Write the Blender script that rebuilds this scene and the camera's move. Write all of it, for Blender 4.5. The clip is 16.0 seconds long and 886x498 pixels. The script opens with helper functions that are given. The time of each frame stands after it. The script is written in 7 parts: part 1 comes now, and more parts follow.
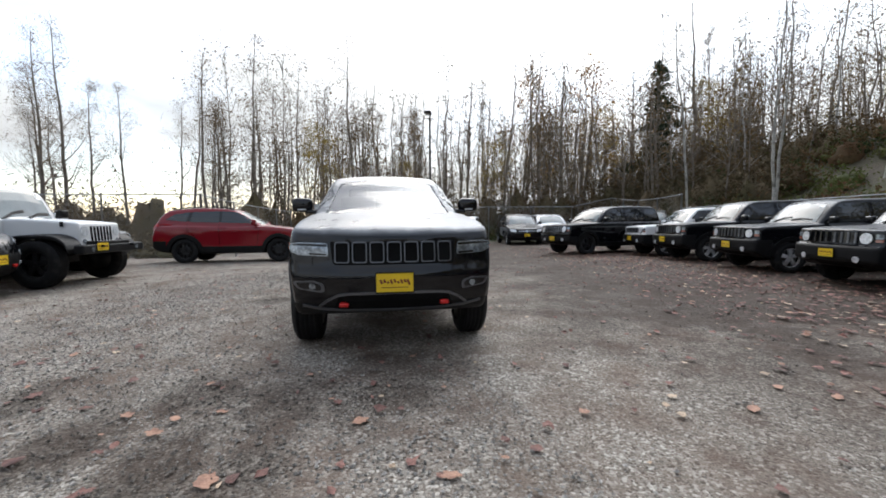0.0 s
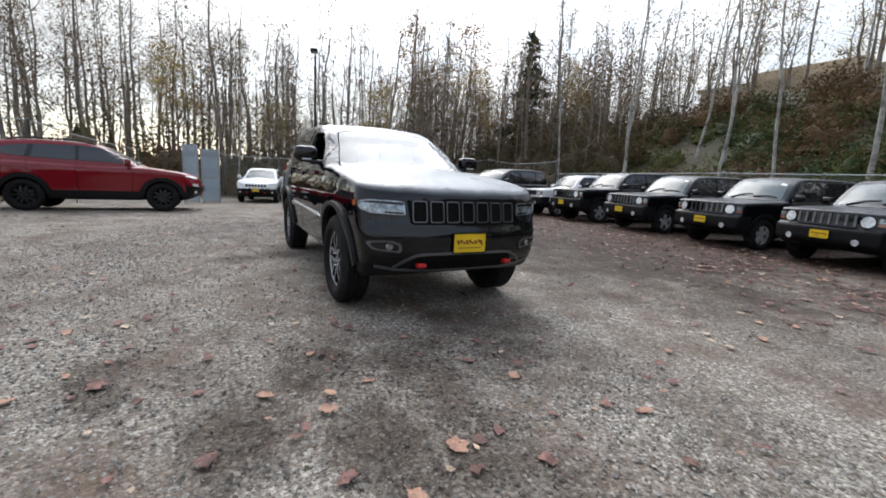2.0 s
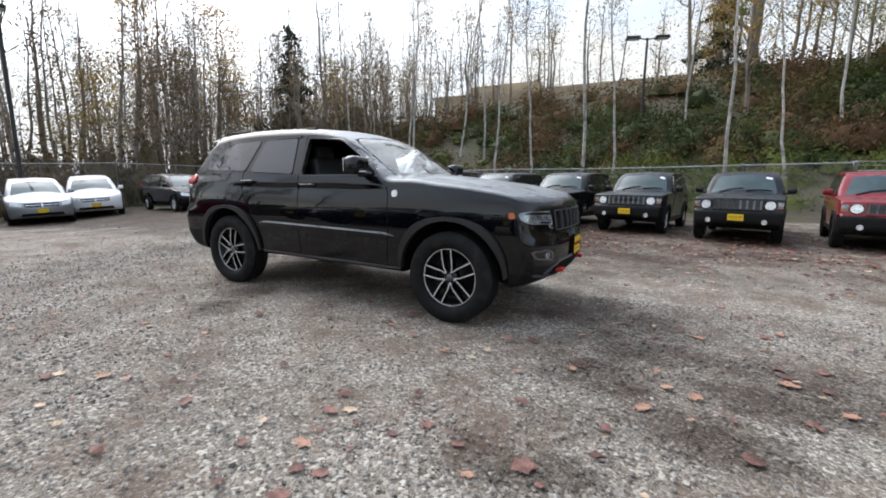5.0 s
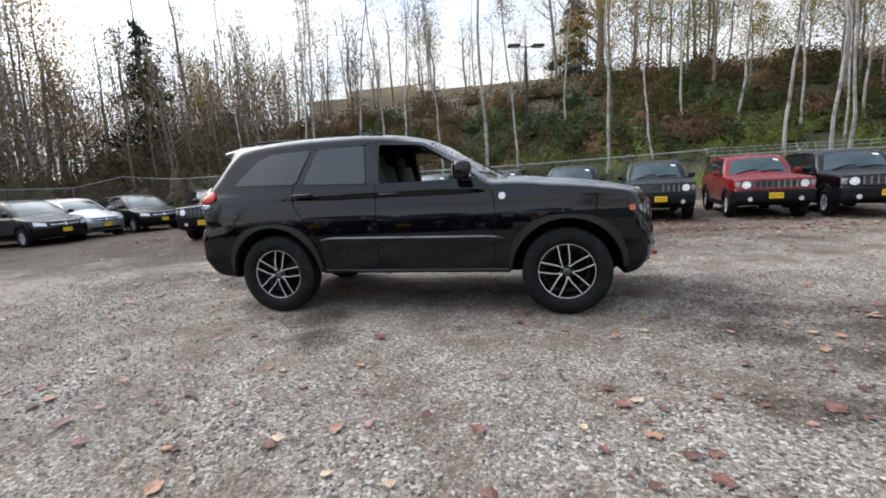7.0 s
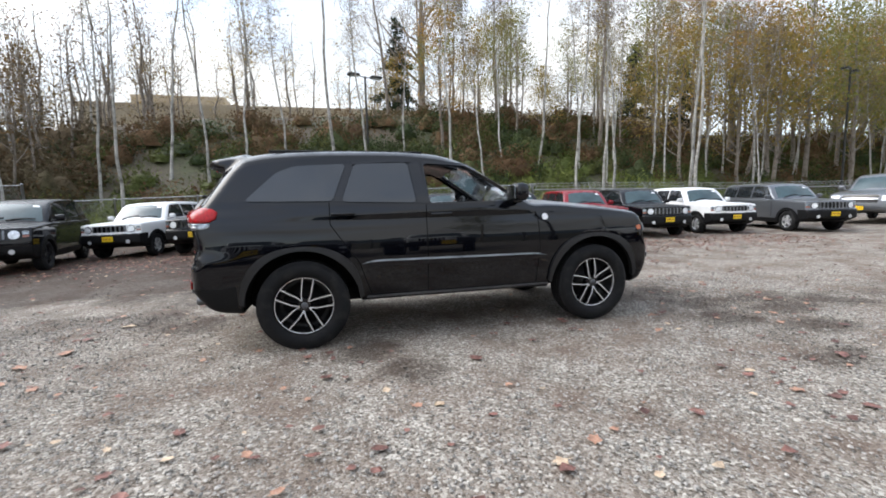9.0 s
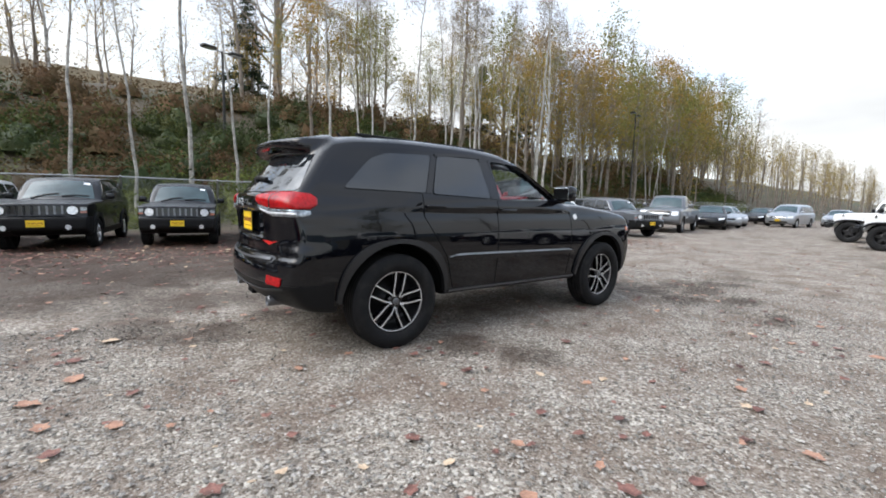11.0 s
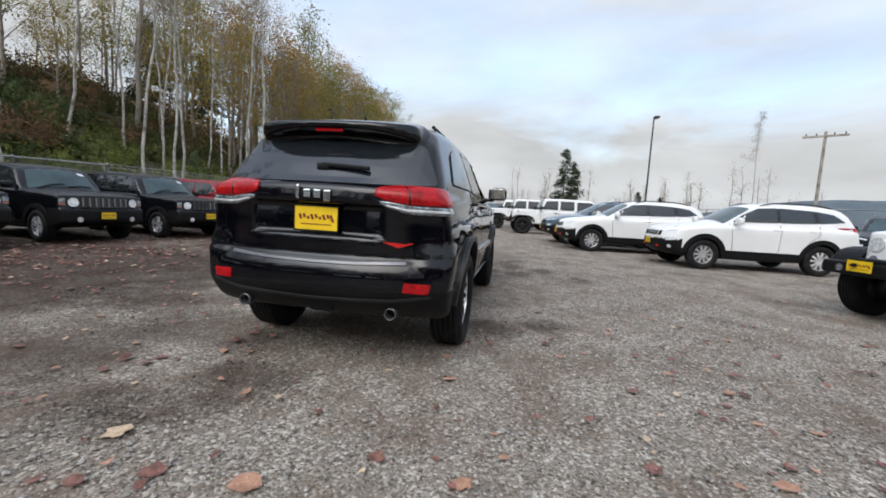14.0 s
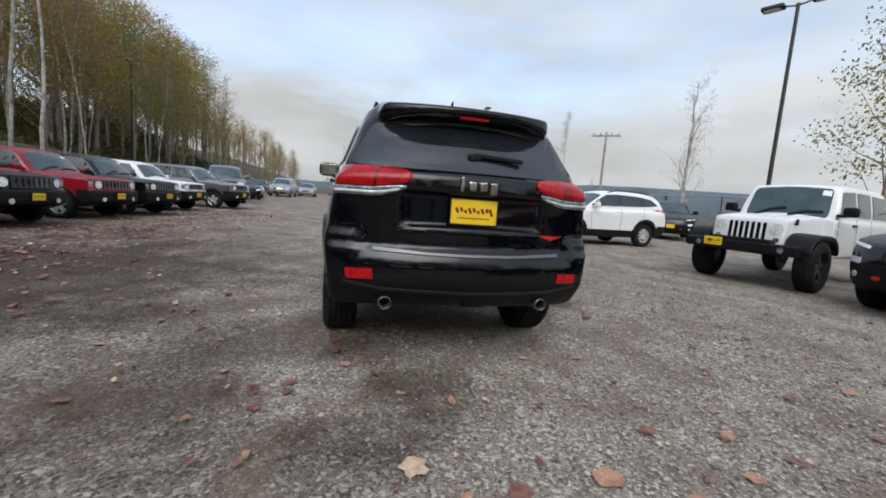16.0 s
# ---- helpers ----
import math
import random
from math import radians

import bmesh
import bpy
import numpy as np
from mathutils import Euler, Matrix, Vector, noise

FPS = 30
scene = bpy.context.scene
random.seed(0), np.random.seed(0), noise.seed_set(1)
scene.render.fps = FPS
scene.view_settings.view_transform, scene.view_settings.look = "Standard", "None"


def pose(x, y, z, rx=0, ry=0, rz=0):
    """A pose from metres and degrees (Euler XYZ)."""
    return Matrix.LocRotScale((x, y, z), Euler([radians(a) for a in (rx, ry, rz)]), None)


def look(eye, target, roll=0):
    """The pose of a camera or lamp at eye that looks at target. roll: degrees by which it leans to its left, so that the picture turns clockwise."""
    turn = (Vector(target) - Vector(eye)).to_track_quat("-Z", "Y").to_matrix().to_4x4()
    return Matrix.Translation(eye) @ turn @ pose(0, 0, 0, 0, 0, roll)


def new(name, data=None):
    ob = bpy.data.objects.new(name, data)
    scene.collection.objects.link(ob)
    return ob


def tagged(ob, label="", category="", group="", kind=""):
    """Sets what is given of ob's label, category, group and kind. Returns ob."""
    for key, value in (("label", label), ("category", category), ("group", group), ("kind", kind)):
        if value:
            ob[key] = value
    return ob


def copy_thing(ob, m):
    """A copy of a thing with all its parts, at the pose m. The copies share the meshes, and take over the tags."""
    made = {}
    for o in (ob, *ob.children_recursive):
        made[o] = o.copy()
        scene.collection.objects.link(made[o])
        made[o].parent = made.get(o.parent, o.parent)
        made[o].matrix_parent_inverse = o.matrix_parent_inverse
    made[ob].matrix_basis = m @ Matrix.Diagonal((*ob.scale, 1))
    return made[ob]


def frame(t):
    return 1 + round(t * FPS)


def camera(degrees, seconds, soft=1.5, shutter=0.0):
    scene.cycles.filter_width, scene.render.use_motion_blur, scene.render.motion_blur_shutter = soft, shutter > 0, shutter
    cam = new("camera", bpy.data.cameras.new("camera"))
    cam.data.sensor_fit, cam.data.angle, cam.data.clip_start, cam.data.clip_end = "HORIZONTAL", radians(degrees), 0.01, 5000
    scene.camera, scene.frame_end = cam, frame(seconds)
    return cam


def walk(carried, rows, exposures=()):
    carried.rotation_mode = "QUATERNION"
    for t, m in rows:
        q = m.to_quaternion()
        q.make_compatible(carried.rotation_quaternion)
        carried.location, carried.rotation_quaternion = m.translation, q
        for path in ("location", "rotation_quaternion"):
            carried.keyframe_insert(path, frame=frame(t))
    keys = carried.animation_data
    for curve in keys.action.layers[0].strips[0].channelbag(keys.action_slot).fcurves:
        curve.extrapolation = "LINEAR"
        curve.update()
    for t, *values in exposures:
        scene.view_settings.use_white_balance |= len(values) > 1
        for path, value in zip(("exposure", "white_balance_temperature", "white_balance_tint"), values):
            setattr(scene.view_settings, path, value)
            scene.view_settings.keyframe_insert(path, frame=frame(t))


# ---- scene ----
cam = camera(92.9, 16.0, soft=1.8)
PATH = [
    (0, (5.797, -0.148, 1.17), (3.826, 0.166, 1.029), -0.4),
    (0.5, (5.825, -0.543, 1.197), (3.888, -0.08, 1.011), -1.2),
    (1, (5.68, -0.963, 1.174), (3.765, -0.459, 0.897), -1.3),
    (1.5, (5.524, -1.408, 1.156), (3.674, -0.693, 0.899), 1.8),
    (2, (5.298, -1.829, 1.193), (3.561, -0.898, 0.851), 3.0),
    (2.5, (4.992, -2.238, 1.209), (3.309, -1.188, 0.948), 2.7),
    (3, (4.733, -2.702, 1.216), (3.217, -1.425, 0.945), 3.7),
    (3.5, (4.323, -3.088, 1.197), (2.866, -1.76, 0.861), -0.0),
    (4, (3.958, -3.464, 1.185), (2.66, -1.969, 0.897), 1.7),
    (4.2, (3.8, -3.604, 1.2), (2.608, -2.032, 0.872), 1.8),
    (6.3, (1.87, -4.631, 1.218), (1.253, -2.747, 0.95), -1.4),
    (6.5, (1.674, -4.711, 1.255), (1.147, -2.807, 0.939), -1.2),
    (7, (1.123, -4.781, 1.246), (0.723, -2.847, 0.935), -3.1),
    (7.5, (0.575, -4.839, 1.226), (0.387, -2.865, 0.964), -1.7),
    (8, (-0.013, -4.855, 1.235), (0.021, -2.877, 0.941), -1.2),
    (8.5, (-0.59, -4.775, 1.263), (-0.341, -2.808, 1.005), -0.7),
    (9, (-1.171, -4.745, 1.28), (-0.674, -2.821, 1.054), -1.5),
    (9.2, (-1.39, -4.693, 1.254), (-0.838, -2.785, 1.021), -1.1),
    (11.3, (-3.477, -3.734, 1.218), (-2.188, -2.221, 0.998), 1.8),
    (11.5, (-3.634, -3.615, 1.208), (-2.284, -2.156, 0.989), 2.0),
    (12, (-4.001, -3.176, 1.185), (-2.516, -1.848, 1.011), 2.3),
    (12.5, (-4.378, -2.785, 1.181), (-2.696, -1.715, 1.021), 3.0),
    (13, (-4.629, -2.323, 1.153), (-2.824, -1.481, 0.976), 2.3),
    (13.5, (-4.824, -1.842, 1.154), (-2.943, -1.185, 0.978), 4.6),
    (14, (-4.999, -1.33, 1.16), (-3.041, -0.975, 0.957), 3.3),
    (14.5, (-5.049, -0.786, 1.149), (-3.079, -0.52, 0.931), 4.3),
    (15, (-5.126, -0.259, 1.145), (-3.138, -0.299, 0.927), 4.5),
    (15.5, (-5.069, 0.264, 1.109), (-3.111, -0.006, 0.807), 3.7),
    (16, (-4.977, 0.799, 1.118), (-3.047, 0.336, 0.871), 4.2),
]
EXPOSURES = [(0, 0.05), (2, 0.15), (3.5, 0.33), (7, 0.44), (9, 0.6), (12.5, 0.52), (14, 0.0), (16, -0.16)]
walk(cam, [(t, look(eye, aim, roll)) for t, eye, aim, roll in PATH], EXPOSURES)


# ---- sky and light: a bright overcast autumn day, clearest glow in the west ----
world = bpy.data.worlds.new("overcast_sky")
scene.world = world
world.use_nodes = True
wt = world.node_tree
wt.nodes.clear()


def wnode(kind, **values):
    n = wt.nodes.new(kind)
    for k, v in values.items():
        n.inputs[k.replace("_", " ")].default_value = v
    return n


def wlink(a, b):
    wt.links.new(a, b)


sky = wt.nodes.new("ShaderNodeTexSky")
sky.sky_type = "NISHITA"
sky.sun_disc = False
sky.sun_elevation, sky.sun_rotation = radians(38), radians(270)
sky_gain = wt.nodes.new("ShaderNodeVectorMath")
sky_gain.operation = "SCALE"
sky_gain.inputs["Scale"].default_value = 0.34
wlink(sky.outputs[0], sky_gain.inputs[0])
coords = wt.nodes.new("ShaderNodeTexCoord")
stretch = wt.nodes.new("ShaderNodeMapping")
stretch.inputs["Scale"].default_value = (1.0, 1.0, 3.2)
wlink(coords.outputs["Generated"], stretch.inputs["Vector"])
billow = wnode("ShaderNodeTexNoise", Scale=1.7, Detail=5.0, Roughness=0.52, Distortion=0.5)
wlink(stretch.outputs[0], billow.inputs["Vector"])
cover = wt.nodes.new("ShaderNodeValToRGB")
cover.color_ramp.elements[0].position, cover.color_ramp.elements[1].position = 0.30, 0.58
cover.color_ramp.elements[0].color = (0.45, 0.45, 0.45, 1)
cover.color_ramp.elements[1].color = (1, 1, 1, 1)
wlink(billow.outputs[0], cover.inputs[0])
axis = wt.nodes.new("ShaderNodeSeparateXYZ")
wlink(coords.outputs["Generated"], axis.inputs[0])
glow = wnode("ShaderNodeMapRange", From_Min=-1.0, From_Max=0.9, To_Min=1.0, To_Max=0.86)
wlink(axis.outputs["X"], glow.inputs["Value"])
soft_cloud = wnode("ShaderNodeTexNoise", Scale=2.6, Detail=4.0, Roughness=0.5)
wlink(stretch.outputs[0], soft_cloud.inputs["Vector"])
shade = wnode("ShaderNodeMapRange", From_Min=0.3, From_Max=0.65, To_Min=0.74, To_Max=1.04)
rise = wnode("ShaderNodeMapRange", From_Min=0.0, From_Max=0.9, To_Min=0.84, To_Max=1.30)
wlink(axis.outputs["Z"], rise.inputs["Value"])
wlink(soft_cloud.outputs[0], shade.inputs["Value"])
both = wt.nodes.new("ShaderNodeMath")
both.operation = "MULTIPLY"
risen = wt.nodes.new("ShaderNodeMath")
risen.operation = "MULTIPLY"
wlink(glow.outputs[0], risen.inputs[0])
wlink(rise.outputs[0], risen.inputs[1])
wlink(risen.outputs[0], both.inputs[0])
wlink(shade.outputs[0], both.inputs[1])
cloud = wt.nodes.new("ShaderNodeVectorMath")
cloud.operation = "SCALE"
cloud.inputs[0].default_value = (0.955, 0.98, 1.0)
bright = wt.nodes.new("ShaderNodeVectorMath")
bright.operation = "DOT_PRODUCT"
bright.inputs[1].default_value = Vector((-0.60, 0.30, 0.74)).normalized()
wlink(coords.outputs["Generated"], bright.inputs[0])
clip = wnode("ShaderNodeMapRange", From_Min=0.0, From_Max=1.0, To_Min=0.0, To_Max=1.0)
wlink(bright.outputs["Value"], clip.inputs["Value"])
lobe = wt.nodes.new("ShaderNodeMath")
lobe.operation = "POWER"
lobe.inputs[1].default_value = 12.0
wlink(clip.outputs[0], lobe.inputs[0])
lobe_gain = wt.nodes.new("ShaderNodeMath")
lobe_gain.operation = "MULTIPLY_ADD"
lobe_gain.inputs[1].default_value = 9.0
wlink(lobe.outputs[0], lobe_gain.inputs[0])
wlink(both.outputs[0], lobe_gain.inputs[2])
wlink(lobe_gain.outputs[0], cloud.inputs["Scale"])
blend = wt.nodes.new("ShaderNodeMix")
blend.data_type = "RGBA"
high = wnode("ShaderNodeMapRange", From_Min=0.30, From_Max=0.75, To_Min=1.0, To_Max=0.6)
wlink(axis.outputs["Z"], high.inputs["Value"])
gaps = wt.nodes.new("ShaderNodeMath")
gaps.operation = "MULTIPLY"
wlink(cover.outputs[0], gaps.inputs[0])
wlink(high.outputs[0], gaps.inputs[1])
wlink(gaps.outputs[0], blend.inputs[0])
wlink(sky_gain.outputs[0], blend.inputs[6])
wlink(cloud.outputs[0], blend.inputs[7])
backdrop_light = wnode("ShaderNodeBackground", Strength=1.0)
wlink(blend.outputs[2], backdrop_light.inputs["Color"])
world_out = wt.nodes.new("ShaderNodeOutputWorld")
wlink(backdrop_light.outputs[0], world_out.inputs[0])

sun_data = bpy.data.lights.new("sun", "SUN")
sun_data.energy, sun_data.angle, sun_data.color = 0.5, radians(35), (1.0, 0.93, 0.84)
sun = new("sun", sun_data)
sun.matrix_world = look((-78, 5, 62), (0, 0, 0))


# ---- materials ----
def surface(name, color, rough=0.5, metal=0.0, vary=0.12, size=0.3, bump=0.0, bump_size=0.02, coat=0.0, spec=0.5, alt=None, alt_at=0.55, island=0.0, thin=0.0):
    """A procedural surface: a base colour that varies at two scales towards alt, with uneven gloss and fine relief."""
    m = bpy.data.materials.new(name)
    m.use_nodes = True
    t = m.node_tree
    b = t.nodes["Principled BSDF"]
    b.inputs["Metallic"].default_value = metal
    b.inputs["Coat Weight"].default_value = coat
    b.inputs["Coat Roughness"].default_value = 0.04
    b.inputs["Specular IOR Level"].default_value = spec
    tc = t.nodes.new("ShaderNodeTexCoord")
    large = t.nodes.new("ShaderNodeTexNoise")
    large.inputs["Scale"].default_value, large.inputs["Detail"].default_value = 1.0 / size, 5.0
    small = t.nodes.new("ShaderNodeTexNoise")
    small.inputs["Scale"].default_value, small.inputs["Detail"].default_value = 1.0 / bump_size, 3.0
    for n in (large, small):
        t.links.new(tc.outputs["Object"], n.inputs["Vector"])
    alt = alt or tuple(c * (1 - vary * 2.2) for c in color)
    mix = t.nodes.new("ShaderNodeMix")
    mix.data_type = "RGBA"
    mix.inputs[6].default_value, mix.inputs[7].default_value = (*color, 1), (*alt, 1)
    ramp = t.nodes.new("ShaderNodeMapRange")
    ramp.inputs["From Min"].default_value, ramp.inputs["From Max"].default_value = alt_at - 0.13, alt_at + 0.17
    t.links.new(large.outputs[0], ramp.inputs["Value"])
    t.links.new(ramp.outputs[0], mix.inputs[0])
    grain = t.nodes.new("ShaderNodeMix")
    grain.data_type, grain.blend_type = "RGBA", "MULTIPLY"
    grain.inputs[0].default_value = 1.0
    lo = t.nodes.new("ShaderNodeMapRange")
    lo.inputs["From Min"].default_value, lo.inputs["From Max"].default_value = 0.3, 0.7
    lo.inputs["To Min"].default_value, lo.inputs["To Max"].default_value = 1 - vary, 1 + vary
    t.links.new(small.outputs[0], lo.inputs["Value"])
    t.links.new(mix.outputs[2], grain.inputs[6])
    t.links.new(lo.outputs[0], grain.inputs[7])
    last = grain.outputs[2]
    if island:
        geo = t.nodes.new("ShaderNodeNewGeometry")
        hsv = t.nodes.new("ShaderNodeHueSaturation")
        hue = t.nodes.new("ShaderNodeMapRange")
        hue.inputs["To Min"].default_value, hue.inputs["To Max"].default_value = 1 - island, 1 + island
        t.links.new(geo.outputs["Random Per Island"], hue.inputs["Value"])
        t.links.new(hue.outputs[0], hsv.inputs["Value"])
        t.links.new(last, hsv.inputs["Color"])
        last = hsv.outputs[0]
    t.links.new(last, b.inputs["Base Color"])
    gloss = t.nodes.new("ShaderNodeMapRange")
    gloss.inputs["To Min"].default_value, gloss.inputs["To Max"].default_value = max(0.0, rough * 0.8), min(1.0, rough * 1.2)
    t.links.new(large.outputs[0], gloss.inputs["Value"])
    t.links.new(gloss.outputs[0], b.inputs["Roughness"])
    if bump:
        bn = t.nodes.new("ShaderNodeBump")
        bn.inputs["Strength"].default_value, bn.inputs["Distance"].default_value = bump, bump_size * 0.6
        t.links.new(small.outputs[0], bn.inputs["Height"])
        t.links.new(bn.outputs[0], b.inputs["Normal"])
    if thin:
        b.inputs["Transmission Weight"].default_value = thin
    return m


def paint(name, color, rough=0.12, metal=0.0, ior=1.5, sheen=0.05):
    """Car paint under a clear coat; fine dewdrops lie on the bonnet and the roof and blur the coat there. The pale sky
    reflection on upward faces is painted into the base colour.
    """
    m = surface(name, color, rough, metal, vary=0.03, size=0.8, bump_size=0.004, coat=1.0, spec=0.0 if metal == 0 else 0.5)
    t = m.node_tree
    b = t.nodes["Principled BSDF"]
    b.inputs["Coat IOR"].default_value = ior
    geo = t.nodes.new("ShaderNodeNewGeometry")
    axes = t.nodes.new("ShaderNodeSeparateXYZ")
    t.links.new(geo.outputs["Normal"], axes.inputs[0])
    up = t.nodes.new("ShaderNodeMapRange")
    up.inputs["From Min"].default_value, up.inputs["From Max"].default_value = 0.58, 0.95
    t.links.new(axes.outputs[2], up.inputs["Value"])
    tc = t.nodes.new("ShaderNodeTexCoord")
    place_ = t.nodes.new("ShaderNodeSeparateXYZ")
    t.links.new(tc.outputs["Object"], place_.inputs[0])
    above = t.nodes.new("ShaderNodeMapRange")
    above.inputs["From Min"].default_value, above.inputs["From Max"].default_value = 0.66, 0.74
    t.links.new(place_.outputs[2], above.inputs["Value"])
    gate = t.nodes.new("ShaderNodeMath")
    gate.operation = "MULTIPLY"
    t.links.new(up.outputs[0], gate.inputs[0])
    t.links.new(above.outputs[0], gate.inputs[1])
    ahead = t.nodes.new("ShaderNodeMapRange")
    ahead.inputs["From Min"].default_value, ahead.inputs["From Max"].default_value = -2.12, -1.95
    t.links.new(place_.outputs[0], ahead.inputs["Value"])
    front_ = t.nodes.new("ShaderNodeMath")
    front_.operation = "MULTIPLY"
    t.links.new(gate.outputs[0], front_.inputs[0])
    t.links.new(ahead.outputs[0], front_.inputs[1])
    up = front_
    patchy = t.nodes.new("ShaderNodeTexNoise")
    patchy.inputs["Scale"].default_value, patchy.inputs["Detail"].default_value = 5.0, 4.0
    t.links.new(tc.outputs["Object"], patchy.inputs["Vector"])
    blur = t.nodes.new("ShaderNodeMapRange")
    blur.inputs["From Min"].default_value, blur.inputs["From Max"].default_value = 0.3, 0.7
    blur.inputs["To Min"].default_value, blur.inputs["To Max"].default_value = 0.22, 0.40
    t.links.new(patchy.outputs[0], blur.inputs["Value"])
    mul = t.nodes.new("ShaderNodeMath")
    mul.operation = "MULTIPLY_ADD"
    t.links.new(up.outputs[0], mul.inputs[0])
    t.links.new(blur.outputs[0], mul.inputs[1])
    mul.inputs[2].default_value = 0.03
    t.links.new(mul.outputs[0], b.inputs["Coat Roughness"])
    drops = t.nodes.new("ShaderNodeTexVoronoi")
    drops.inputs["Scale"].default_value = 170.0
    t.links.new(tc.outputs["Object"], drops.inputs["Vector"])
    weak = t.nodes.new("ShaderNodeMath")
    weak.operation = "MULTIPLY"
    t.links.new(up.outputs[0], weak.inputs[0])
    weak.inputs[1].default_value = 0.5
    bead = t.nodes.new("ShaderNodeBump")
    bead.inputs["Distance"].default_value = 0.0015
    t.links.new(weak.outputs[0], bead.inputs["Strength"])
    t.links.new(drops.outputs["Distance"], bead.inputs["Height"])
    t.links.new(bead.outputs[0], b.inputs["Coat Normal"])
    # Pale sky reflection added to the base colour of upward faces, in patches
    sheen_add = t.nodes.new("ShaderNodeMix")
    sheen_add.data_type, sheen_add.blend_type = "RGBA", "ADD"
    sheen_add.inputs[7].default_value = (sheen * 0.95, sheen, sheen * 1.05, 1)
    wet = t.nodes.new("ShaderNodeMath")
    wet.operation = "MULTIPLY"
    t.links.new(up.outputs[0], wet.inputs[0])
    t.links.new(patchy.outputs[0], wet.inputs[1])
    t.links.new(wet.outputs[0], sheen_add.inputs[0])
    t.links.new(b.inputs["Base Color"].links[0].from_socket, sheen_add.inputs[6])
    t.links.new(sheen_add.outputs[2], b.inputs["Base Color"])
    return m


# Black gets the strongest painted sky reflection, for a pale bonnet
PAINT_BLACK = paint("black_paint", (0.0020, 0.0023, 0.0038), 0.16, ior=1.47, sheen=0.40)
PAINT_DARK = paint("dark_paint", (0.0035, 0.0038, 0.0050), 0.14, ior=1.42)
PAINT_WHITE = paint("white_paint", (0.70, 0.70, 0.69), 0.3)
PAINT_RED = paint("red_paint", (0.19, 0.008, 0.014), 0.25)
PAINT_SILVER = paint("silver_paint", (0.30, 0.32, 0.345), 0.35, 0.6)
PAINT_GREY = paint("grey_paint", (0.10, 0.105, 0.115), 0.3, 0.5)
PAINT_BLUE = paint("blue_paint", (0.06, 0.10, 0.14), 0.3, 0.3)
PLASTIC = surface("grained_plastic", (0.006, 0.006, 0.0065), 0.5, spec=0.2, vary=0.15, size=0.2, bump=0.25, bump_size=0.004)
FLARE = surface("worn_arch_plastic", (0.012, 0.012, 0.013), 0.45, vary=0.15, size=0.2, bump=0.25, bump_size=0.004)
GLOSS_BLACK = surface("gloss_black_trim", (0.006, 0.006, 0.007), 0.1, vary=0.05)
RUBBER = surface("tyre_rubber", (0.008, 0.008, 0.0085), 0.75, spec=0.2, vary=0.25, size=0.15, bump=0.3, bump_size=0.006, alt=(0.03, 0.028, 0.025), alt_at=0.64)
RIM_DARK = surface("satin_black_wheel", (0.015, 0.015, 0.016), 0.35, 0.3, vary=0.1)
RIM_BRIGHT = surface("machined_alloy", (0.78, 0.78, 0.79), 0.25, 0.7, vary=0.08, size=0.1)
CHROME = surface("chrome", (0.75, 0.76, 0.78), 0.12, 1.0, vary=0.03)
GREY_TRIM = surface("satin_grey_trim", (0.13, 0.132, 0.138), 0.32, 0.6, vary=0.05)
GLASS_DARK = surface("tinted_glass", (0.012, 0.015, 0.018), 0.02, vary=0.05, spec=0.85)
GLASS_PALE = surface("windscreen_glass", (0.042, 0.070, 0.076), 0.03, vary=0.15, size=0.5, spec=0.6)
LAMP_CLEAR = surface("clear_lamp_lens", (0.82, 0.84, 0.86), 0.10, 0.25, vary=0.2, size=0.05, bump_size=0.015, coat=1.0)
LAMP_SMOKE = surface("smoked_lamp_lens", (0.34, 0.38, 0.41), 0.06, 0.5, vary=0.45, size=0.07, bump_size=0.02, coat=1.0, alt=(0.12, 0.13, 0.14), alt_at=0.5)
LAMP_RED = surface("red_lamp_lens", (0.34, 0.006, 0.008), 0.12, vary=0.3, size=0.09, bump_size=0.02, coat=0.15, spec=0.25, alt=(0.20, 0.004, 0.006))
LAMP_CORE = surface("dark_red_lens", (0.05, 0.002, 0.003), 0.2, vary=0.2, coat=0.3)
LAMP_AMBER = surface("amber_lens", (0.26, 0.075, 0.045), 0.12, vary=0.2, size=0.05, coat=1.0)
SIDE_AMBER = surface("bright_amber_lens", (0.50, 0.11, 0.03), 0.12, vary=0.2, size=0.05, coat=1.0)
HOOK_RED = surface("red_painted_steel", (0.50, 0.012, 0.01), 0.35, vary=0.1)
PLATE_YELLOW = surface("yellow_plate", (0.78, 0.52, 0.012), 0.4, vary=0.04, size=0.2)
INK_RED = surface("dark_red_ink", (0.16, 0.01, 0.012), 0.5, vary=0.05)
STICKER = surface("white_sticker", (0.8, 0.8, 0.8), 0.5, vary=0.04)
UNDERSIDE = surface("underbody_black", (0.004, 0.004, 0.004), 0.9, spec=0.15, vary=0.3)
FABRIC = surface("black_seat_leather", (0.012, 0.012, 0.012), 0.6, vary=0.2, bump=0.2, bump_size=0.01)
GALV = surface("galvanised_steel", (0.36, 0.37, 0.38), 0.55, 0.3, vary=0.15, size=0.25)
POLE_DARK = surface("dark_bronze_paint", (0.03, 0.028, 0.026), 0.5, 0.2, vary=0.15)
POLE_WOOD = surface("weathered_pole_wood", (0.30, 0.27, 0.23), 0.85, vary=0.3, size=0.5, bump=0.4, bump_size=0.03)
SLAT_BLUE = surface("pale_blue_plastic_slat", (0.36, 0.43, 0.48), 0.5, vary=0.15, size=0.6)
